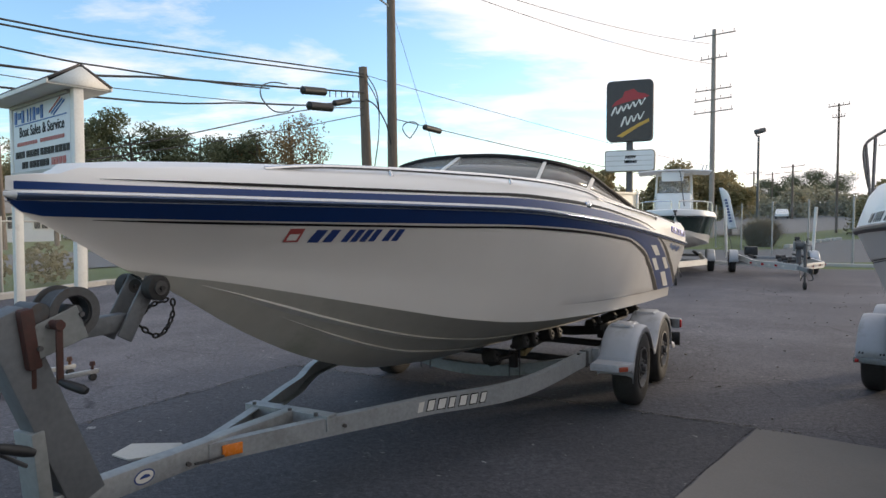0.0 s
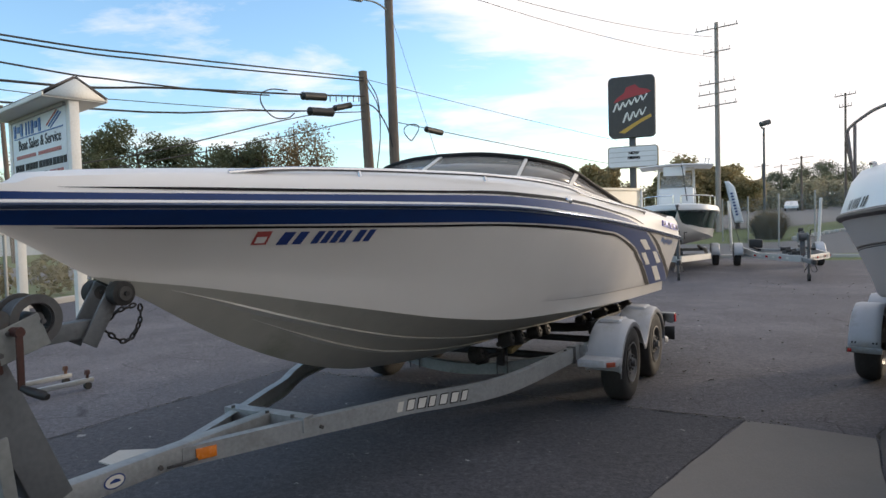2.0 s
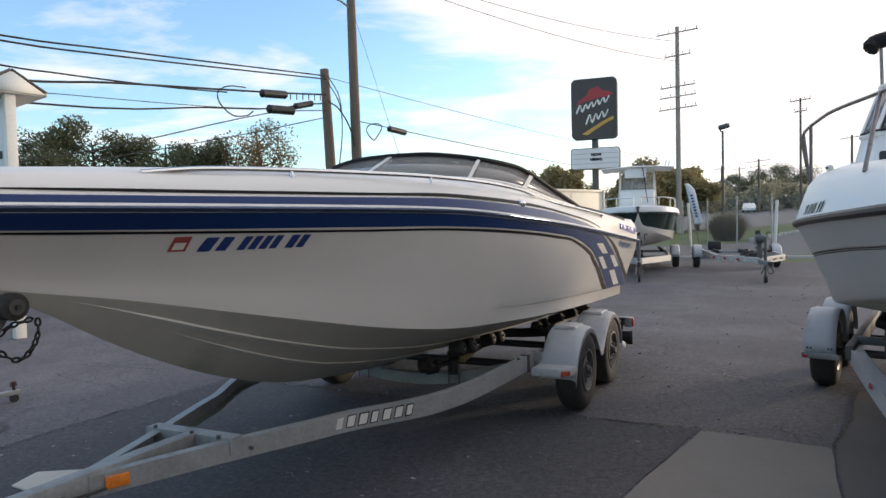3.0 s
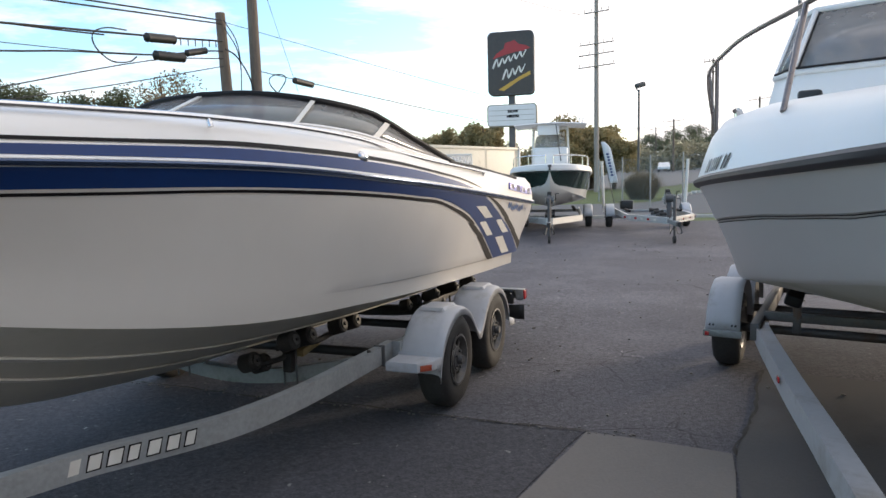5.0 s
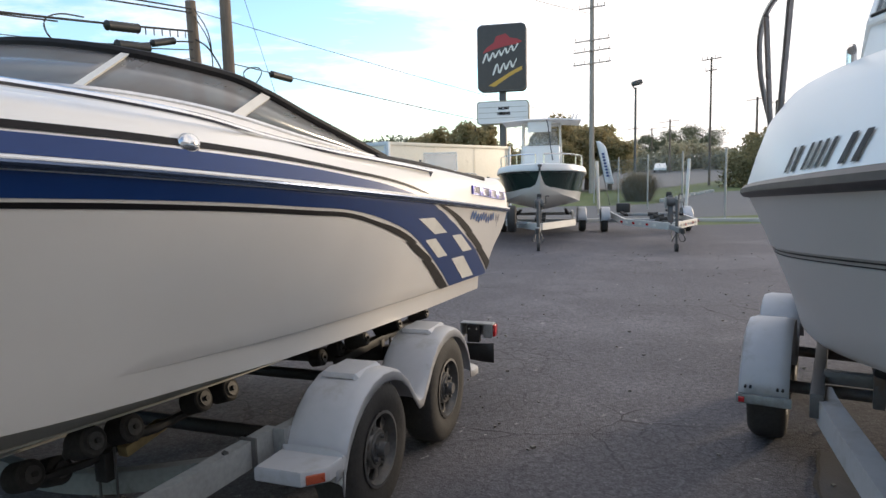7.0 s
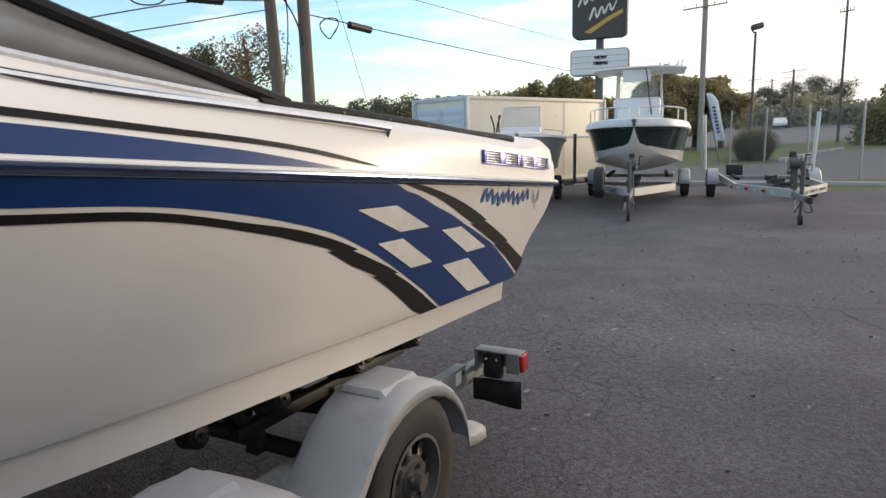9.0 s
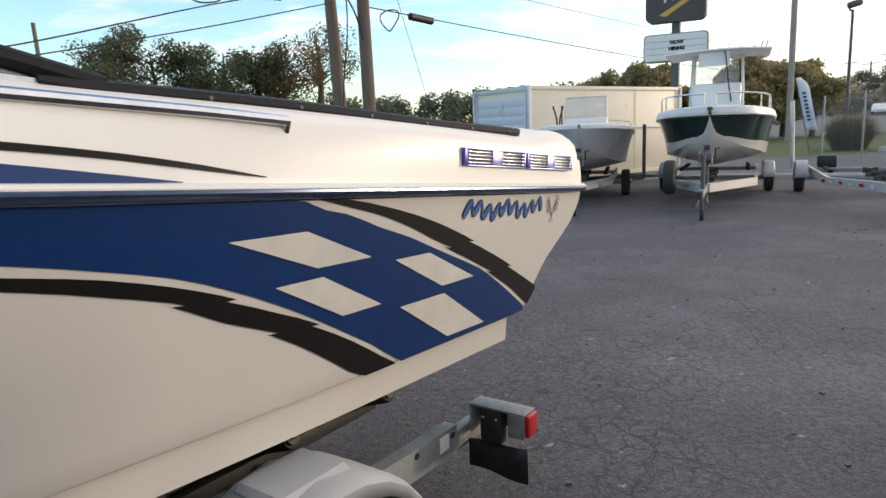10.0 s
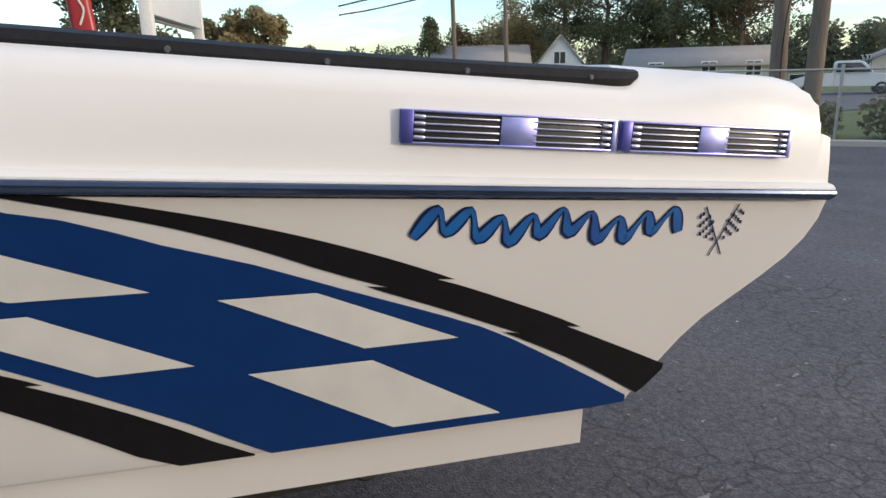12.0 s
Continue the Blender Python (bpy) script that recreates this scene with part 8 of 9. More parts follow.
# ---- fences ----
def chain_link_material():
    m = bpy.data.materials.new("chain_link")
    m.use_nodes = True
    nt = m.node_tree
    bs = nt.nodes["Principled BSDF"]
    bs.inputs["Base Color"].default_value = (0.30, 0.31, 0.31, 1)
    bs.inputs["Metallic"].default_value = 0.5
    bs.inputs["Roughness"].default_value = 0.5
    tc = nt.nodes.new("ShaderNodeTexCoord")
    sx = nt.nodes.new("ShaderNodeSeparateXYZ")
    nt.links.new(tc.outputs["Object"], sx.inputs[0])
    lines = []
    for op in ('ADD', 'SUBTRACT'):
        a = nt.nodes.new("ShaderNodeMath")
        a.operation = op
        nt.links.new(sx.outputs[0], a.inputs[0])
        nt.links.new(sx.outputs[2], a.inputs[1])
        b = nt.nodes.new("ShaderNodeMath")
        b.operation = 'PINGPONG'
        b.inputs[1].default_value = 0.038
        nt.links.new(a.outputs[0], b.inputs[0])
        c = nt.nodes.new("ShaderNodeMath")
        c.operation = 'LESS_THAN'
        c.inputs[1].default_value = 0.0028
        nt.links.new(b.outputs[0], c.inputs[0])
        lines.append(c)
    mx = nt.nodes.new("ShaderNodeMath")
    mx.operation = 'MAXIMUM'
    nt.links.new(lines[0].outputs[0], mx.inputs[0])
    nt.links.new(lines[1].outputs[0], mx.inputs[1])
    tr = nt.nodes.new("ShaderNodeBsdfTransparent")
    ms = nt.nodes.new("ShaderNodeMixShader")
    nt.links.new(mx.outputs[0], ms.inputs[0])
    nt.links.new(tr.outputs[0], ms.inputs[1])
    nt.links.new(bs.outputs[0], ms.inputs[2])
    nt.links.new(ms.outputs[0], nt.nodes["Material Output"].inputs[0])
    return m


chain_link = chain_link_material()


def fence(points, h, label, top=True):
    f = thing("chain_link_fence", Matrix.Identity(4), label, "fence", group="fences")
    for (x0, y0), (x1, y1) in zip(points, points[1:]):
        L = math.hypot(x1 - x0, y1 - y0)
        m = pose(x0, y0, 0, 0, 0, math.degrees(math.atan2(y1 - y0, x1 - x0)))
        n = max(1, round(L / 3.0))
        for i in range(n + 1):
            bm = bmesh.new()
            cyl(bm, (L * i / n, 0, 0), (L * i / n, 0, h + 0.08), 0.035, n=10)
            box(bm, (L * i / n, 0, h + 0.09), (0.06, 0.06, 0.03), 0.01)
            part("fence_post", bm, steel_post, f, m=m)
        if top:
            bm = bmesh.new()
            cyl(bm, (0, 0, h), (L, 0, h), 0.022, n=8)
            part("top_rail", bm, steel_post, f, m=m)
        bm = bmesh.new()
        loft(bm, [[Vector((0, 0.04, 0.05)), Vector((L, 0.04, 0.05))], [Vector((0, 0.04, h)), Vector((L, 0.04, h))]])
        part("mesh", bm, chain_link, f, "galvanised chain-link mesh", m=m)
    return f


fence([(-14, 2.2), (-9.7, 11.2), (-9.0, 16.6), (-4.2, 21.3), (-0.6, 23.2), (2.4, 24.2)], 1.55, "low chain-link fence along the street side of the lot")
fence([(14.72, 23.5), (14.62, 29.1), (14.5, 34.8)], 2.35, "tall chain-link fence beside the lawn", top=False)


# ---- plants ----
leaf_dark = leaf_material("leaves_dark", (0.092, 0.106, 0.062), (0.135, 0.148, 0.086), (0.185, 0.195, 0.110))
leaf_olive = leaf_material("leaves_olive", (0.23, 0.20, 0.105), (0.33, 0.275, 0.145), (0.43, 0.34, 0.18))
# Olive leaves with distance haze mixed into the colour.
leaf_haze = leaf_material("leaves_haze", (0.24, 0.23, 0.16), (0.32, 0.30, 0.21), (0.40, 0.36, 0.25))
leaf_wood = leaf_material("leaves_wood", (0.12, 0.13, 0.09), (0.16, 0.17, 0.115), (0.21, 0.215, 0.145))
leaf_autumn = leaf_material("leaves_autumn", (0.13, 0.105, 0.06), (0.19, 0.14, 0.075), (0.26, 0.17, 0.08))
leaf_hedge = leaf_material("leaves_hedge", (0.14, 0.135, 0.075), (0.21, 0.19, 0.10), (0.29, 0.25, 0.14))
leaf_dry = leaf_material("grass_dry", (0.15, 0.13, 0.08), (0.22, 0.185, 0.12), (0.30, 0.25, 0.17))


def leaves(bm, rnd, c, r, n, size, flat=0.8):
    for _ in range(n):
        v = Vector((rnd.gauss(0, 1), rnd.gauss(0, 1), rnd.gauss(0, 1)))
        v = v.normalized() * (r * rnd.random() ** 0.45)
        v.z *= flat
        p = c + v
        s = size * rnd.uniform(0.6, 1.4)
        a = Vector((rnd.gauss(0, 1), rnd.gauss(0, 1), rnd.gauss(0, 0.7))).normalized()
        b = a.cross(Vector((rnd.gauss(0, 1), rnd.gauss(0, 1), rnd.gauss(0, 1)))).normalized()
        q = [bm.verts.new(p + a * s), bm.verts.new(p + b * s * 0.55), bm.verts.new(p - a * s * 0.8), bm.verts.new(p - b * s * 0.55)]
        bm.faces.new(q)


def tree(p, h, r, mat, seed, label, density=1.0, low=0.3, size=0.3, name="tree", bare=0.0):
    rnd = random.Random(seed)
    t = thing(name, pose(p.x, p.y, ground_z(p.x, p.y)), label, "tree", group="trees behind the street")
    bm = bmesh.new()
    tr = 0.024 * h + 0.05
    tube(bm, [(0, 0, -0.2), (0.02 * h * rnd.uniform(-1, 1), 0, h * 0.3), (0.03 * h * rnd.uniform(-1, 1), 0.02 * h * rnd.uniform(-1, 1), h * 0.62), (0.02 * h * rnd.uniform(-1, 1), 0, h * 0.9)], tr, 9, radii=[tr * 1.25, tr, tr * 0.6, tr * 0.15])
    ends = []
    for i in range(13):
        z = h * rnd.uniform(low, 0.8)
        a = rnd.uniform(0, 2 * math.pi)
        ln = r * rnd.uniform(0.55, 1.0) * (1.15 - 0.5 * (z / h))
        q = Vector((math.cos(a) * ln, math.sin(a) * ln, z + ln * rnd.uniform(0.25, 0.8)))
        q.z = min(q.z, h * 0.96)
        mid = Vector((q.x * 0.45, q.y * 0.45, z + (q.z - z) * 0.35))
        tube(bm, [(0, 0, z), mid, q], tr * 0.3, 6, radii=[tr * 0.32, tr * 0.18, tr * 0.05])
        ends += [q, mid.lerp(q, 0.6)]
    part("trunk", bm, bark, t)
    bm = bmesh.new()
    cl = [(e, r * rnd.uniform(0.26, 0.42)) for e in ends]
    for _ in range(12):
        a, rr = rnd.uniform(0, 2 * math.pi), r * rnd.uniform(0.1, 0.8)
        cl.append((Vector((rr * math.cos(a), rr * math.sin(a), h * rnd.uniform(low + 0.1, 0.93) - 0.2 * rr)), r * rnd.uniform(0.22, 0.4)))
    for c, cr in cl:
        if rnd.random() < bare:
            continue
        leaves(bm, rnd, c, cr, int(150 * density), size)
    part("crown", bm, mat, t)
    return t


def az_from(az, d, e=(0, 0)):
    return Vector((e[0] + d * math.sin(radians(az)), e[1] + d * math.cos(radians(az)), 0))


TREES = [(-28.2, 55, 9.2, 3.4, leaf_dark), (-25.2, 58, 9.0, 4.2, leaf_dark), (-22.5, 60, 8.2, 3.6, leaf_dark), (-20.2, 57, 8.6, 3.6, leaf_dark), (-17.6, 58, 8.6, 3.2, leaf_dark), (-15.6, 56, 8.4, 3.0, leaf_autumn), (-13.0, 57, 9.9, 4.2, leaf_autumn),
         (-31.5, 60, 6.8, 3.6, leaf_olive),
         (12.9, 54, 5.9, 2.2, leaf_olive), (11.2, 60, 4.6, 2.0, leaf_olive), (7.6, 60, 4.4, 2.2, leaf_olive), (9.5, 58, 5.0, 2.2, leaf_olive), (23.6, 55, 4.6, 2.5, leaf_olive), (14.6, 58, 3.6, 1.8, leaf_olive), (20.2, 52, 5.5, 2.7, leaf_olive), (21.8, 56, 4.9, 2.7, leaf_olive), (18.6, 52, 3.6, 2.0, leaf_olive),
         (26.6, 178, 8.0, 5.0, leaf_wood), (28.8, 190, 9.0, 5.5, leaf_wood), (30.4, 180, 9.0, 5.2, leaf_wood), (35.2, 68, 4.6, 2.6, leaf_olive), (37.6, 66, 5.0, 2.8, leaf_olive)]
for i, (az, d, h, r, mt) in enumerate(TREES):
    if az < 0:
        d, h, r = d + 15, h * 1.26, r * 1.2
    tree(az_from(az, d), h, r, mt, 11 + i, {leaf_wood: "dull green far broadleaf tree on the rise", leaf_dark: "dark green broadleaf tree with a ragged crown", leaf_olive: "olive green broadleaf tree turning in autumn", leaf_autumn: "thin russet autumn tree with bare twigs"}[mt],
         density=1.9 if mt is not leaf_autumn else 0.85, bare=(0.12 if az < 0 else 0.0) if mt is not leaf_autumn else 0.3, low=0.3 if az < 0 else 0.25, size=0.14)

# trees seen over the stern, set out from the end of the walk
E_END = (3.25, 6.14)
for i, (az, d, h, r, mt) in enumerate([(-68.6, 40, 7.4, 2.6, leaf_dark), (-61.0, 42, 5.4, 1.9, leaf_olive), (-57.6, 42, 6.0, 2.0, leaf_olive), (-55.0, 46, 4.0, 1.4, leaf_olive), (-40.8, 78, 6.6, 3.4, leaf_autumn), (-38.6, 76, 7.2, 3.6, leaf_olive), (-36.2, 76, 9.2, 4.0, leaf_dark)]):
    tree(az_from(az, d, E_END), h, r, mt, 71 + i, "olive green broadleaf tree turning in autumn" if mt is not leaf_dark else "dark green broadleaf tree with a ragged crown", density=1.0, low=0.25, size=0.16)
# a dark conical evergreen
rnd = random.Random(31)
t = thing("evergreen_tree", pose(*az_from(-44.2, 60, E_END)[:2], 0.2), "dense dark conical evergreen tree", "tree", group="trees behind the street")
bm = bmesh.new()
tube(bm, [(0, 0, -0.3), (0, 0, 3.0), (0, 0, 5.8)], 0.14, 8, radii=[0.18, 0.12, 0.03])
part("trunk", bm, bark, t)
bm = bmesh.new()
for i in range(70):
    f = rnd.random() ** 0.8
    a, rr = rnd.uniform(0, 2 * math.pi), 2.1 * (1 - f) ** 0.7 * rnd.uniform(0.3, 1.0)
    leaves(bm, rnd, Vector((rr * math.cos(a), rr * math.sin(a), 0.4 + 5.6 * f)), 0.55, 90, 0.12, 1.2)
part("crown", bm, leaf_dark, t)

# far woods: a dark mass towards the street, clumps paled for haze towards the rise
for lo, hi, mat, label in ((-60, 8, leaf_wood, "dark green far woods along the horizon"), (8, 62, leaf_haze, "olive far woods along the horizon, paled for haze")):
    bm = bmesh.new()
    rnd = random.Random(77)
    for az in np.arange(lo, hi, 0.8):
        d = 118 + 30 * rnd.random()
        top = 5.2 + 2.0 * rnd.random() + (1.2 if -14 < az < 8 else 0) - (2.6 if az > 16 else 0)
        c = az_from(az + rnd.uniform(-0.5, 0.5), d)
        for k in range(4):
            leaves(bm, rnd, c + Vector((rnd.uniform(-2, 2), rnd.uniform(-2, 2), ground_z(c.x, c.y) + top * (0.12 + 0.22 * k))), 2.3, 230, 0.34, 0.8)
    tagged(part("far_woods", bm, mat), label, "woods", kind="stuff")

# thicket behind the neighbouring lot
bm = bmesh.new()
for i in range(95):
    az = 32.6 + 0.33 * i + rnd.uniform(-0.2, 0.2)
    d = 55 - 0.28 * (az - 30) + rnd.uniform(-2.5, 2.5)
    c = az_from(az, d, (2.05, 3.63))
    top = min(3.5, 2.2 + 0.5 * (az - 32.0)) + 0.5 * math.sin(az * 1.3) + rnd.uniform(-0.5, 0.6)
    g = ground_z(c.x, c.y)
    for z, rr in ((0.5, 1.1), (1.5, 1.3), (top - 1.0, 1.1)):
        leaves(bm, rnd, c + Vector((rnd.uniform(-0.6, 0.6), rnd.uniform(-0.6, 0.6), g + z)), rr, 120, 0.15, 0.95)
tagged(part("thicket", bm, leaf_hedge), "overgrown olive thicket behind the neighbouring lot", "thicket", kind="stuff")
for p, rr in ((Vector((-9.4, 12.8, 0.45)), 0.55), (Vector((-10.0, 14.2, 0.5)), 0.6), (Vector((-9.9, 16.4, 0.5)), 0.65), (Vector((-1.2, 23.9, 0.4)), 0.6), (Vector((0.2, 24.4, 0.45)), 0.65), (Vector((1.3, 24.9, 0.4)), 0.6)):
    bm = bmesh.new()
    leaves(bm, rnd, p, rr, 420, 0.09, 0.8)
    tagged(part("shrub", bm, leaf_hedge), "low green shrub by the street fence", "shrub", group="shrubs")

# clump of ornamental grass beyond the kerb
c = Vector((17.3, 35.6, 0.2))
bm = bmesh.new()
for i in range(2600):
    a, rr = rnd.uniform(0, 2 * math.pi), 0.6 * rnd.random() ** 0.6
    b = Vector((c.x + rr * math.cos(a), c.y + rr * math.sin(a), 0.15))
    f = rnd.random() ** 0.7
    out = Vector((math.cos(a), math.sin(a), 0)) * f * 0.85
    hh = 1.75 * math.sqrt(1 - 0.75 * f * f) * rnd.uniform(0.72, 1.04)
    w = Vector((-math.sin(a), math.cos(a), 0)) * 0.014
    m1, e = b + out * 0.5 + Vector((0, 0, hh * 0.72)), b + out * 1.25 + Vector((0, 0, hh))
    v = [bm.verts.new(q) for q in (b - w, b + w, m1 + w, m1 - w)]
    bm.faces.new(v)
    bm.faces.new((v[3], v[2], bm.verts.new(e)))
tagged(part("grass_clump", bm, leaf_dry), "tall brown clump of ornamental grass", "grass clump")


# ---- houses, cars beyond the street ----
def house(p, yaw, L, W, hw, hr, wall, roof, label):
    h = thing("house", pose(p.x, p.y, ground_z(p.x, p.y), 0, 0, yaw), label, "house", group="houses across the street")
    bm = bmesh.new()
    box(bm, (0, 0, hw / 2), (L, W, hw))
    for x in (-L / 2, L / 2):
        loft(bm, [[Vector((x, -W / 2, hw)), Vector((x, W / 2, hw))], [Vector((x, -0.01, hr)), Vector((x, 0.01, hr))]])
    part("wall", bm, wall, h, smooth=False)
    for sgn in (1, -1):
        bm = bmesh.new()
        loft(bm, [[Vector((-L / 2 - 0.3, 0, hr + 0.05)), Vector((L / 2 + 0.3, 0, hr + 0.05))], [Vector((-L / 2 - 0.3, sgn * (W / 2 + 0.35), hw - 0.15)), Vector((L / 2 + 0.3, sgn * (W / 2 + 0.35), hw - 0.15))]])
        shell(part("roof", bm, roof, h, "shingle roof slope"), 0.12, 1.0)
    spots = [(-L * 0.3, -W / 2, 0), (0.05 * L, -W / 2, 0), (L * 0.33, -W / 2, 0), (-L / 2, 0, 1), (-L / 2, -W * 0.25, 1), (L / 2, 0, 1)]
    for x, y, end in spots:
        z = 1.5 if not (end and y == 0) else hw + (hr - hw) * 0.25
        bm = bmesh.new()
        box(bm, (x, y, z), (0.08 if end else 1.1, 1.1 if end else 0.08, 1.1), 0.01)
        w = part("window", bm, white_paint, h)
        for k in (-0.25, 0.25):
            bm = bmesh.new()
            sx = (0.10, 0.42) if end else (0.42, 0.10)
            box(bm, (x + (0 if end else k), y + (k if end else 0), z), (sx[0], sx[1], 0.92))
            part("pane", bm, dark_glass, w)
    return h


dark_glass = material("dark_window_glass", (0.03, 0.035, 0.04), (0.045, 0.05, 0.055), rough=0.1, bump=0.0)
siding_white = material("white_siding", (0.70, 0.71, 0.72), (0.62, 0.63, 0.64), rough=0.6, fine=20, bump=0.1)
siding_tan = material("tan_siding", (0.55, 0.52, 0.46), (0.48, 0.45, 0.40), rough=0.6, fine=20, bump=0.1)
roof_grey = material("grey_shingle", (0.30, 0.29, 0.28), (0.22, 0.215, 0.21), rough=0.9, fine=12, bump=0.3)
e12 = (3.25, 6.14)
house(az_from(-33.4, 62, e12), 123, 6.5, 3.9, 2.2, 4.7, siding_white, roof_grey, "small white gabled house across the street")
house(az_from(-22.4, 56, e12), 22.4, 10.6, 5.5, 1.9, 3.1, siding_tan, roof_grey, "low tan ranch house with a grey roof")
house(az_from(-40.0, 60, e12), 40, 8, 6, 2.4, 4.0, siding_white, roof_grey, "white house partly hidden by trees")
house(az_from(28.6, 150, (2.05, 3.63)), -28, 5.5, 5, 2.6, 4.2, siding_white, roof_grey, "far white house beside the road")
house(az_from(-9.5, 88, e12), -70, 8, 6, 1.6, 3.0, siding_tan, roof_grey, "pale house behind the fence")

def vehicle(p, yaw, kind, paint, label):
    v = thing("pickup_truck" if kind == "pickup" else "car", pose(p.x, p.y, ground_z(p.x, p.y) + 0.04, 0, 0, yaw), label, "vehicle", group="vehicles on the street")
    L, W = (5.3, 1.9) if kind == "pickup" else (4.5, 1.8)
    if kind == "pickup":
        prof = [(-L / 2, 0.42), (-L / 2, 0.85), (-L / 2 + 0.2, 1.0), (-L / 2 + 1.3, 1.08), (-L / 2 + 1.85, 1.68), (-L / 2 + 2.1, 1.74), (-L / 2 + 3.05, 1.74), (-L / 2 + 3.2, 1.66), (-L / 2 + 3.25, 1.10), (L / 2, 1.08), (L / 2, 0.5)]
    else:
        prof = [(-L / 2, 0.35), (-L / 2, 0.65), (-L / 2 + 0.2, 0.8), (-L / 2 + 1.1, 0.9), (-L / 2 + 1.75, 1.38), (-L / 2 + 2.2, 1.44), (-L / 2 + 3.2, 1.40), (-L / 2 + 4.0, 0.98), (L / 2, 0.92), (L / 2, 0.4)]
    bm = bmesh.new()
    rows = []
    for y, k in ((-W / 2, 0.0), (-W / 2 + 0.06, 1.0), (0, 1.0), (W / 2 - 0.06, 1.0), (W / 2, 0.0)):
        rows.append([Vector((x * (0.99 if not k else 1), y * (0.86 if z > 1.15 else 1.0), z * (1 if k else 0.985))) for x, z in prof])
    loft(bm, rows)
    loft(bm, [rows[0], [Vector((p.x, p.y, 0.42)) for p in rows[0]]])
    loft(bm, [rows[-1], [Vector((p.x, p.y, 0.42)) for p in rows[-1]]])
    part("body", bm, paint, v)
    for sgn in (1, -1):
        bm = bmesh.new()
        a, b = (-L / 2 + 1.65, -L / 2 + 3.1)
        zt, zb = (1.62, 1.15) if kind == "pickup" else (1.34, 0.95)
        y = sgn * (W / 2 * 0.885)
        loft(bm, [[Vector((a - 0.2, sgn * W / 2 * 0.97, zb)), Vector((b, sgn * W / 2 * 0.97, zb))], [Vector((a + 0.35, y, zt)), Vector((b - 0.05, y, zt))]])
        shell(part("side_window", bm, dark_glass, v), 0.02, 0)
        for x in (-L / 2 + 0.95, L / 2 - 1.0):
            wheel(v, pose(x, sgn * (W / 2 - 0.1), 0.34, 0, 0, 90 if sgn > 0 else -90), 0.34, 0.22, 5)
    bm = bmesh.new()
    z0, z1 = (1.12, 1.62) if kind == "pickup" else (0.92, 1.34)
    loft(bm, [[Vector((-L / 2 + 1.32, -0.75, z0)), Vector((-L / 2 + 1.32, 0.75, z0))], [Vector((-L / 2 + 1.80, -0.66, z1)), Vector((-L / 2 + 1.80, 0.66, z1))]])
    shell(part("windscreen", bm, dark_glass, v), 0.03, 0)
    return v


white_car = material("white_car_paint", (0.72, 0.72, 0.70), (0.68, 0.68, 0.66), rough=0.25, coat=0.6, bump=0.0)
vehicle(az_from(-12.6, 43, e12), 195, "pickup", white_car, "old white pickup truck on the street")
vehicle(Vector((50.4, 97.6, 0)), 62, "car", white_car, "small white car on the far road")
# plain unseen block added behind the start of the walk to dim the hull
shade_wall_m = material("shade_wall_siding", (0.46, 0.465, 0.48), (0.40, 0.405, 0.42), rough=0.7, coarse=0.6, fine=20, bump=0.1)
bm = bmesh.new()
box(bm, (7.0, -7.6, 2.7), (21.0, 9.0, 5.4), 0.02)
box(bm, (7.0, -7.6, 5.45), (21.6, 9.6, 0.16), 0.02)
tagged(part("shade_wall", bm, shade_wall_m, smooth=False), "plain grey unseen wall added to shade the boats", "wall", kind="structure")


# ---- things by the trailer's bow ----
chain_m = material("dark_chain_steel", (0.035, 0.03, 0.026), (0.02, 0.018, 0.017), rough=0.6, metal=0.4, bump=0.1)


def chain():
    t = tagged(new("safety_chain"), "dark steel safety chain hanging from the bow eye", "chain")
    t.matrix_basis = BOAT
    pts = smooth_path([(0.02, 0.67, 1.20), (0.03, 0.66, 1.12), (0.03, 0.62, 1.055), (0.03, 0.575, 1.04), (0.02, 0.53, 1.07), (0.01, 0.505, 1.11), (0.01, 0.56, 1.165), (0.01, 0.64, 1.185)], 6)
    run, k = 0.0, 0
    for a, b in zip(pts, pts[1:]):
        a, b = Vector(a), Vector(b)
        run += (b - a).length
        if run >= 0.021:
            run = 0.0
            d = (b - a).normalized()
            m = Matrix.Translation(b) @ d.to_track_quat('Y', 'Z').to_matrix().to_4x4() @ Matrix.Rotation(radians(90 * (k % 2)), 4, 'Y')
            bm = bmesh.new()
            tube(bm, [(0.0085 * math.cos(q), 0.016 * math.sin(q), 0) for q in (2 * math.pi * i / 12 for i in range(12))], 0.0046, 6, closed=True)
            part("link", bm, chain_m, t, m=m)
            k += 1


chain()


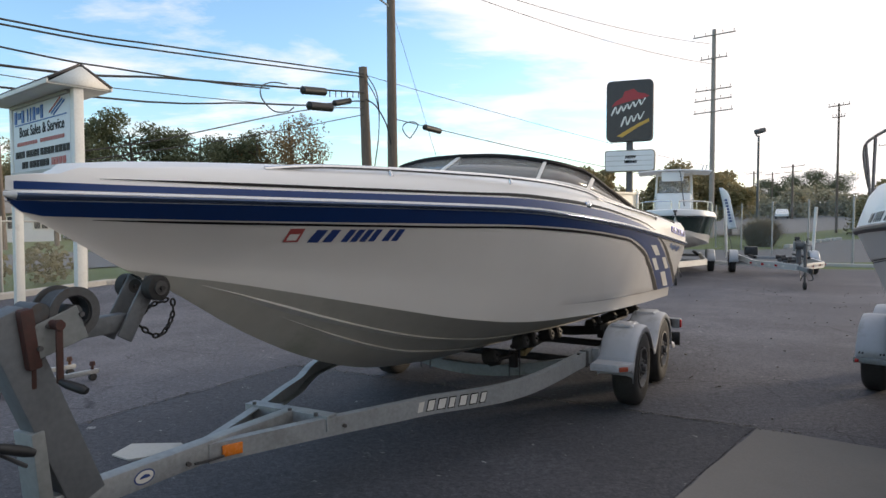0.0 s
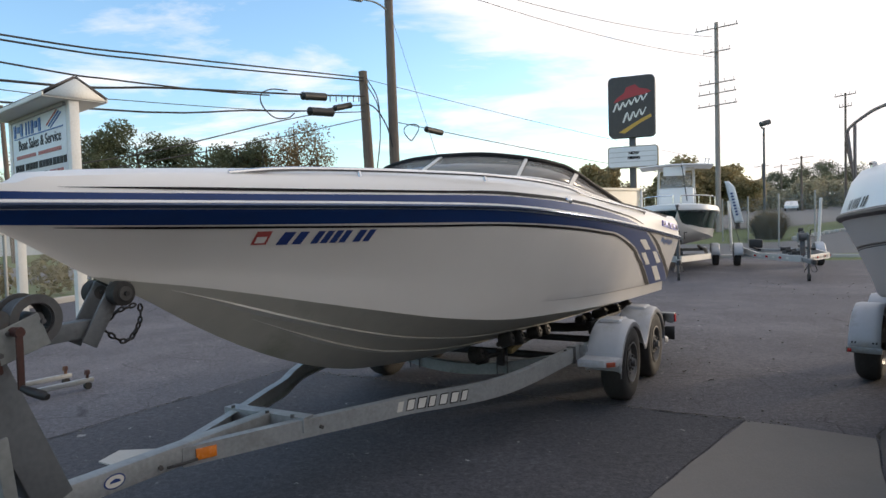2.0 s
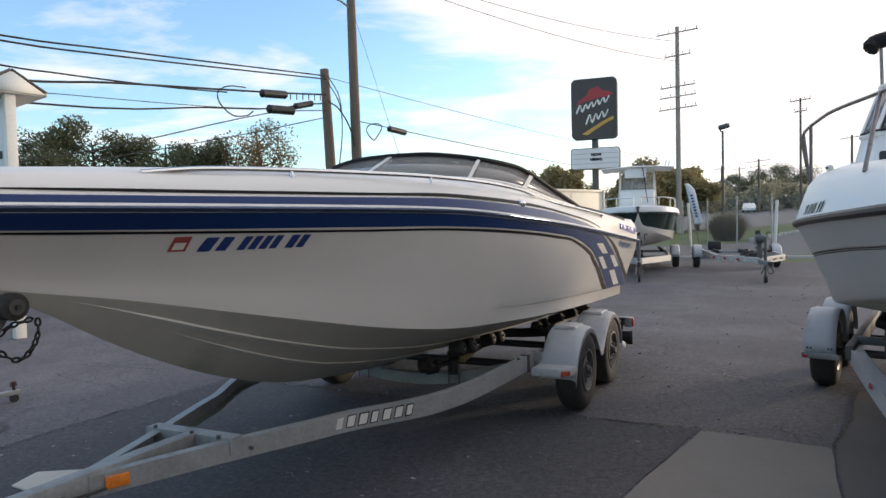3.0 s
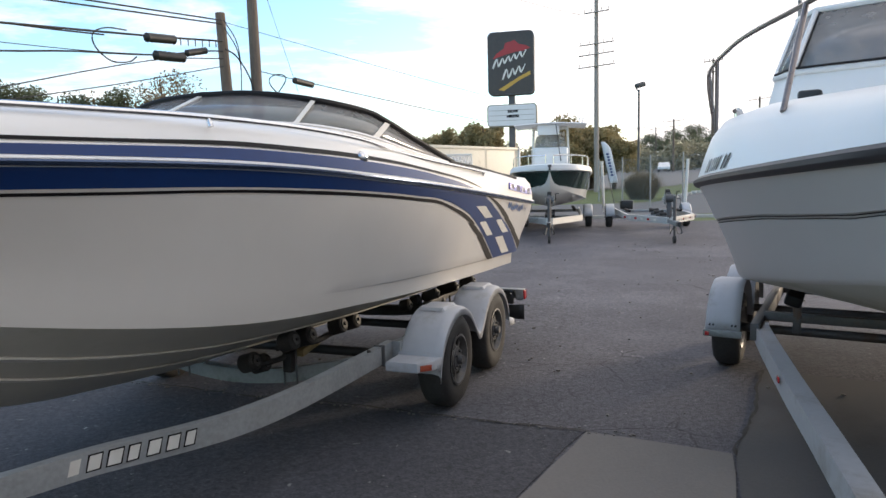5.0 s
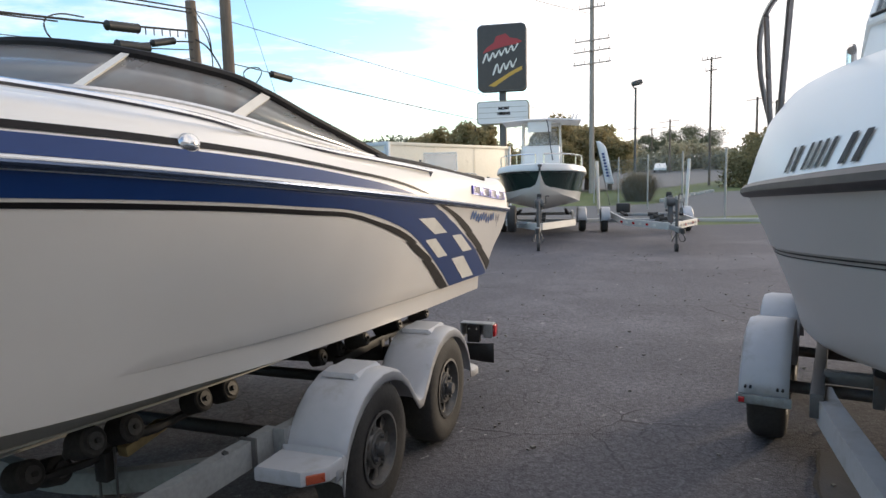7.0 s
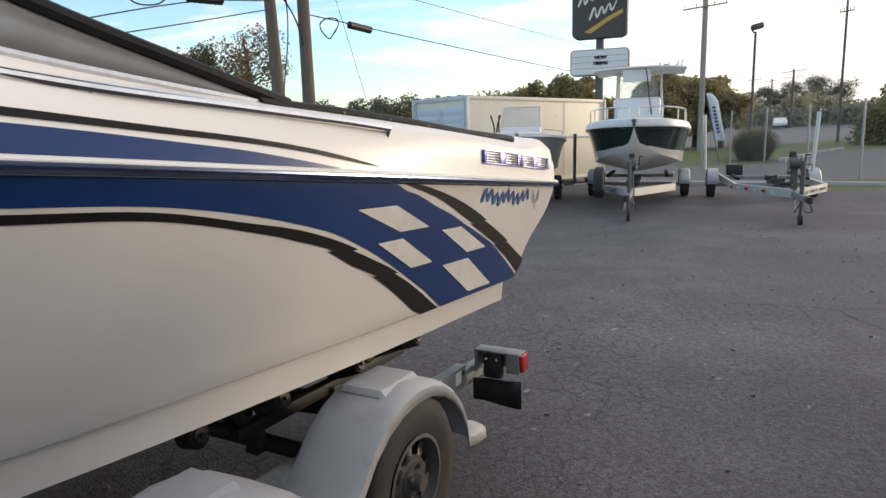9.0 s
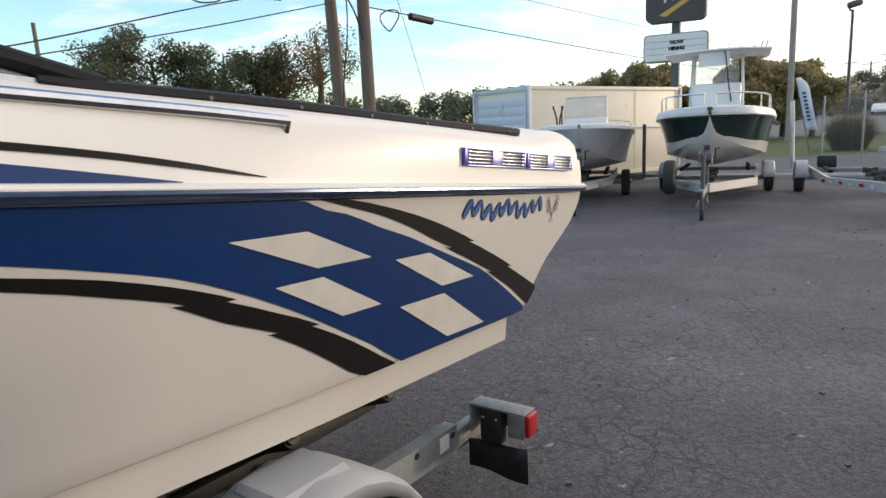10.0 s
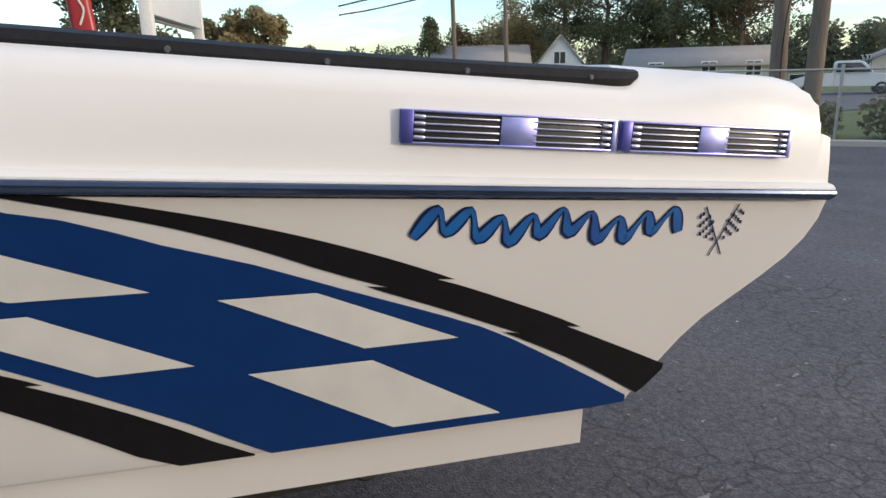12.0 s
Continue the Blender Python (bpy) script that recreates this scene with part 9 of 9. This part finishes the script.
def winch_unit():
    w = thing("hand_winch", BOAT, "rusty hand winch with a grey side plate on the winch stand", "winch")
    plate = [(0.035, 1.155), (0.20, 1.215), (0.245, 1.09), (0.06, 1.035)]
    for x, mt in ((0.075, galv_old), (-0.075, galv_dark)):
        bm = bmesh.new()
        loft(bm, [[Vector((x + d, y, z)) for y, z in plate] for d in (-0.004, 0.004)], closed=True, cap=True)
        bmesh.ops.bevel(bm, geom=bm.edges[:], offset=0.003, segments=1, affect='EDGES')
        pl = part("side_plate", bm, mt, w, "scuffed grey steel side plate")
        for y, z in ((0.06, 1.075), (0.215, 1.18), (0.09, 1.15)):
            bm = bmesh.new()
            cyl(bm, (x + 0.004, y, z), (x + 0.014, y, z), 0.010, n=6)
            part("bolt", bm, galv_dark, pl, smooth=False)
    bm = bmesh.new()
    for x in (-0.058, 0.058):
        ring = [[Vector((x + d, 0.205 + r * math.cos(a), 1.185 + r * math.sin(a))) for d, r in ((-0.004, 0.066), (-0.004, 0.098), (0.004, 0.098), (0.004, 0.066))] for a in (2 * math.pi * k / 32 for k in range(32))]
        loft(bm, ring + ring[:1], closed=True)
    cyl(bm, (-0.058, 0.205, 1.185), (0.058, 0.205, 1.185), 0.03, n=16)
    reel = part("reel", bm, galv_dark, w, "dull steel reel")
    bm = bmesh.new()
    rows = [[Vector((x, 0.205 + r * math.cos(a), 1.185 + r * math.sin(a))) for x, r in ((-0.05, 0.06), (-0.045, 0.082), (0.0, 0.086), (0.045, 0.082), (0.05, 0.06))] for a in (2 * math.pi * k / 28 for k in range(29))]
    loft(bm, rows)
    part("strap", bm, strap_m, reel, "wound grey webbing strap")
    bm = bmesh.new()
    box(bm, (0.03, 0.035, 1.11), (0.10, 0.05, 0.22), 0.01, Matrix.Rotation(radians(8), 4, 'X'))
    box(bm, (0.03, 0.055, 0.985), (0.05, 0.02, 0.12), 0.008)
    part("bracket", bm, rust, w, "rust-eaten bracket")
    bm = bmesh.new()
    cyl(bm, (-0.06, 0.075, 1.20), (0.06, 0.075, 1.20), 0.035, n=16)
    part("pinion", bm, galv_dark, w)
    bm = bmesh.new()
    box(bm, (0.118, 0.108, 1.06), (0.012, 0.026, 0.23), 0.005)
    cyl(bm, (0.07, 0.108, 1.155), (0.13, 0.108, 1.155), 0.018, n=12)
    crank = part("crank", bm, rust, w, "rusty crank arm")
    bm = bmesh.new()
    tube(bm, [(0.12, 0.108, 0.952), (0.15, 0.12, 0.94), (0.20, 0.14, 0.925), (0.215, 0.145, 0.92)], 0.016, 12, radii=[0.012, 0.017, 0.018, 0.012])
    part("grip", bm, black_plastic, crank, "dark crank grip")
    # jack handle that reaches past the foot of the stand
    bm = bmesh.new()
    tube(bm, [(0.05, 0.02, 0.66), (0.10, -0.16, 0.80), (0.12, -0.21, 0.80), (0.12, -0.13, 0.785)], 0.008, 8)
    jk = part("jack_crank", bm, galv_dark, w)
    bm = bmesh.new()
    tube(bm, [(0.12, -0.14, 0.787), (0.13, -0.10, 0.772), (0.135, -0.03, 0.742), (0.137, 0.0, 0.728)], 0.018, 12, radii=[0.012, 0.018, 0.02, 0.014])
    part("grip", bm, black_plastic, jk, "dark crank grip")


strap_m = material("webbing_strap", (0.10, 0.10, 0.105), (0.06, 0.06, 0.062), rough=0.9, coarse=6, fine=80, bump=0.4)
winch_unit()


def stand_base():
    """Two low bars with locking knobs, left standing beyond the bow."""
    t = thing("steel_stand_base", pose(-3.55, 6.38, 0, 0, 0, 58), "low steel stand base with two bars and rusty locking knobs", "stand")
    for y in (-0.20, 0.20):
        bm = bmesh.new()
        box(bm, (-0.42, y, 0.085), (0.95, 0.045, 0.045), 0.006)
        leg = part("bar", bm, galv, t, "scuffed grey steel bar")
        for x in (-0.85, 0.0):
            bm = bmesh.new()
            cyl(bm, (x, y - 0.02, 0.033), (x, y + 0.02, 0.033), 0.033, n=16)
            part("caster", bm, rubber, leg)
        bm = bmesh.new()
        cyl(bm, (0.0, y, 0.10), (0.0, y, 0.145), 0.014, n=10)
        cyl(bm, (0.0, y, 0.145), (0.0, y, 0.185), 0.028, 0.022, n=12)
        part("knob", bm, rust, leg, "rusty locking knob")
    bm = bmesh.new()
    box(bm, (-0.80, 0, 0.09), (0.07, 0.36, 0.05), 0.006)
    part("cross_bar", bm, rust, t)


stand_base()

# wheel chock by the lot edge
bm = bmesh.new()
box(bm, (15.4, 17.2, 0.07), (0.34, 0.2, 0.14), 0.03, Matrix.Rotation(radians(-20), 4, 'Z'))
tagged(part("wheel_chock", bm, black_plastic), "black rubber block lying on the asphalt", "block")

# pale board lying by the trailer tongue
bm = bmesh.new()
pts = [(-2.15, 4.19), (-2.12, 4.40), (-1.79, 4.42), (-1.68, 4.27), (-2.0, 4.10)]
lo_, hi_ = [Vector((x, y, 0.006)) for x, y in pts], [Vector((x, y, 0.016)) for x, y in pts]
loft(bm, [lo_, hi_], closed=True, cap=True)
tagged(part("board", bm, kerb_m, smooth=False), "broken pale board lying on the asphalt", "board")
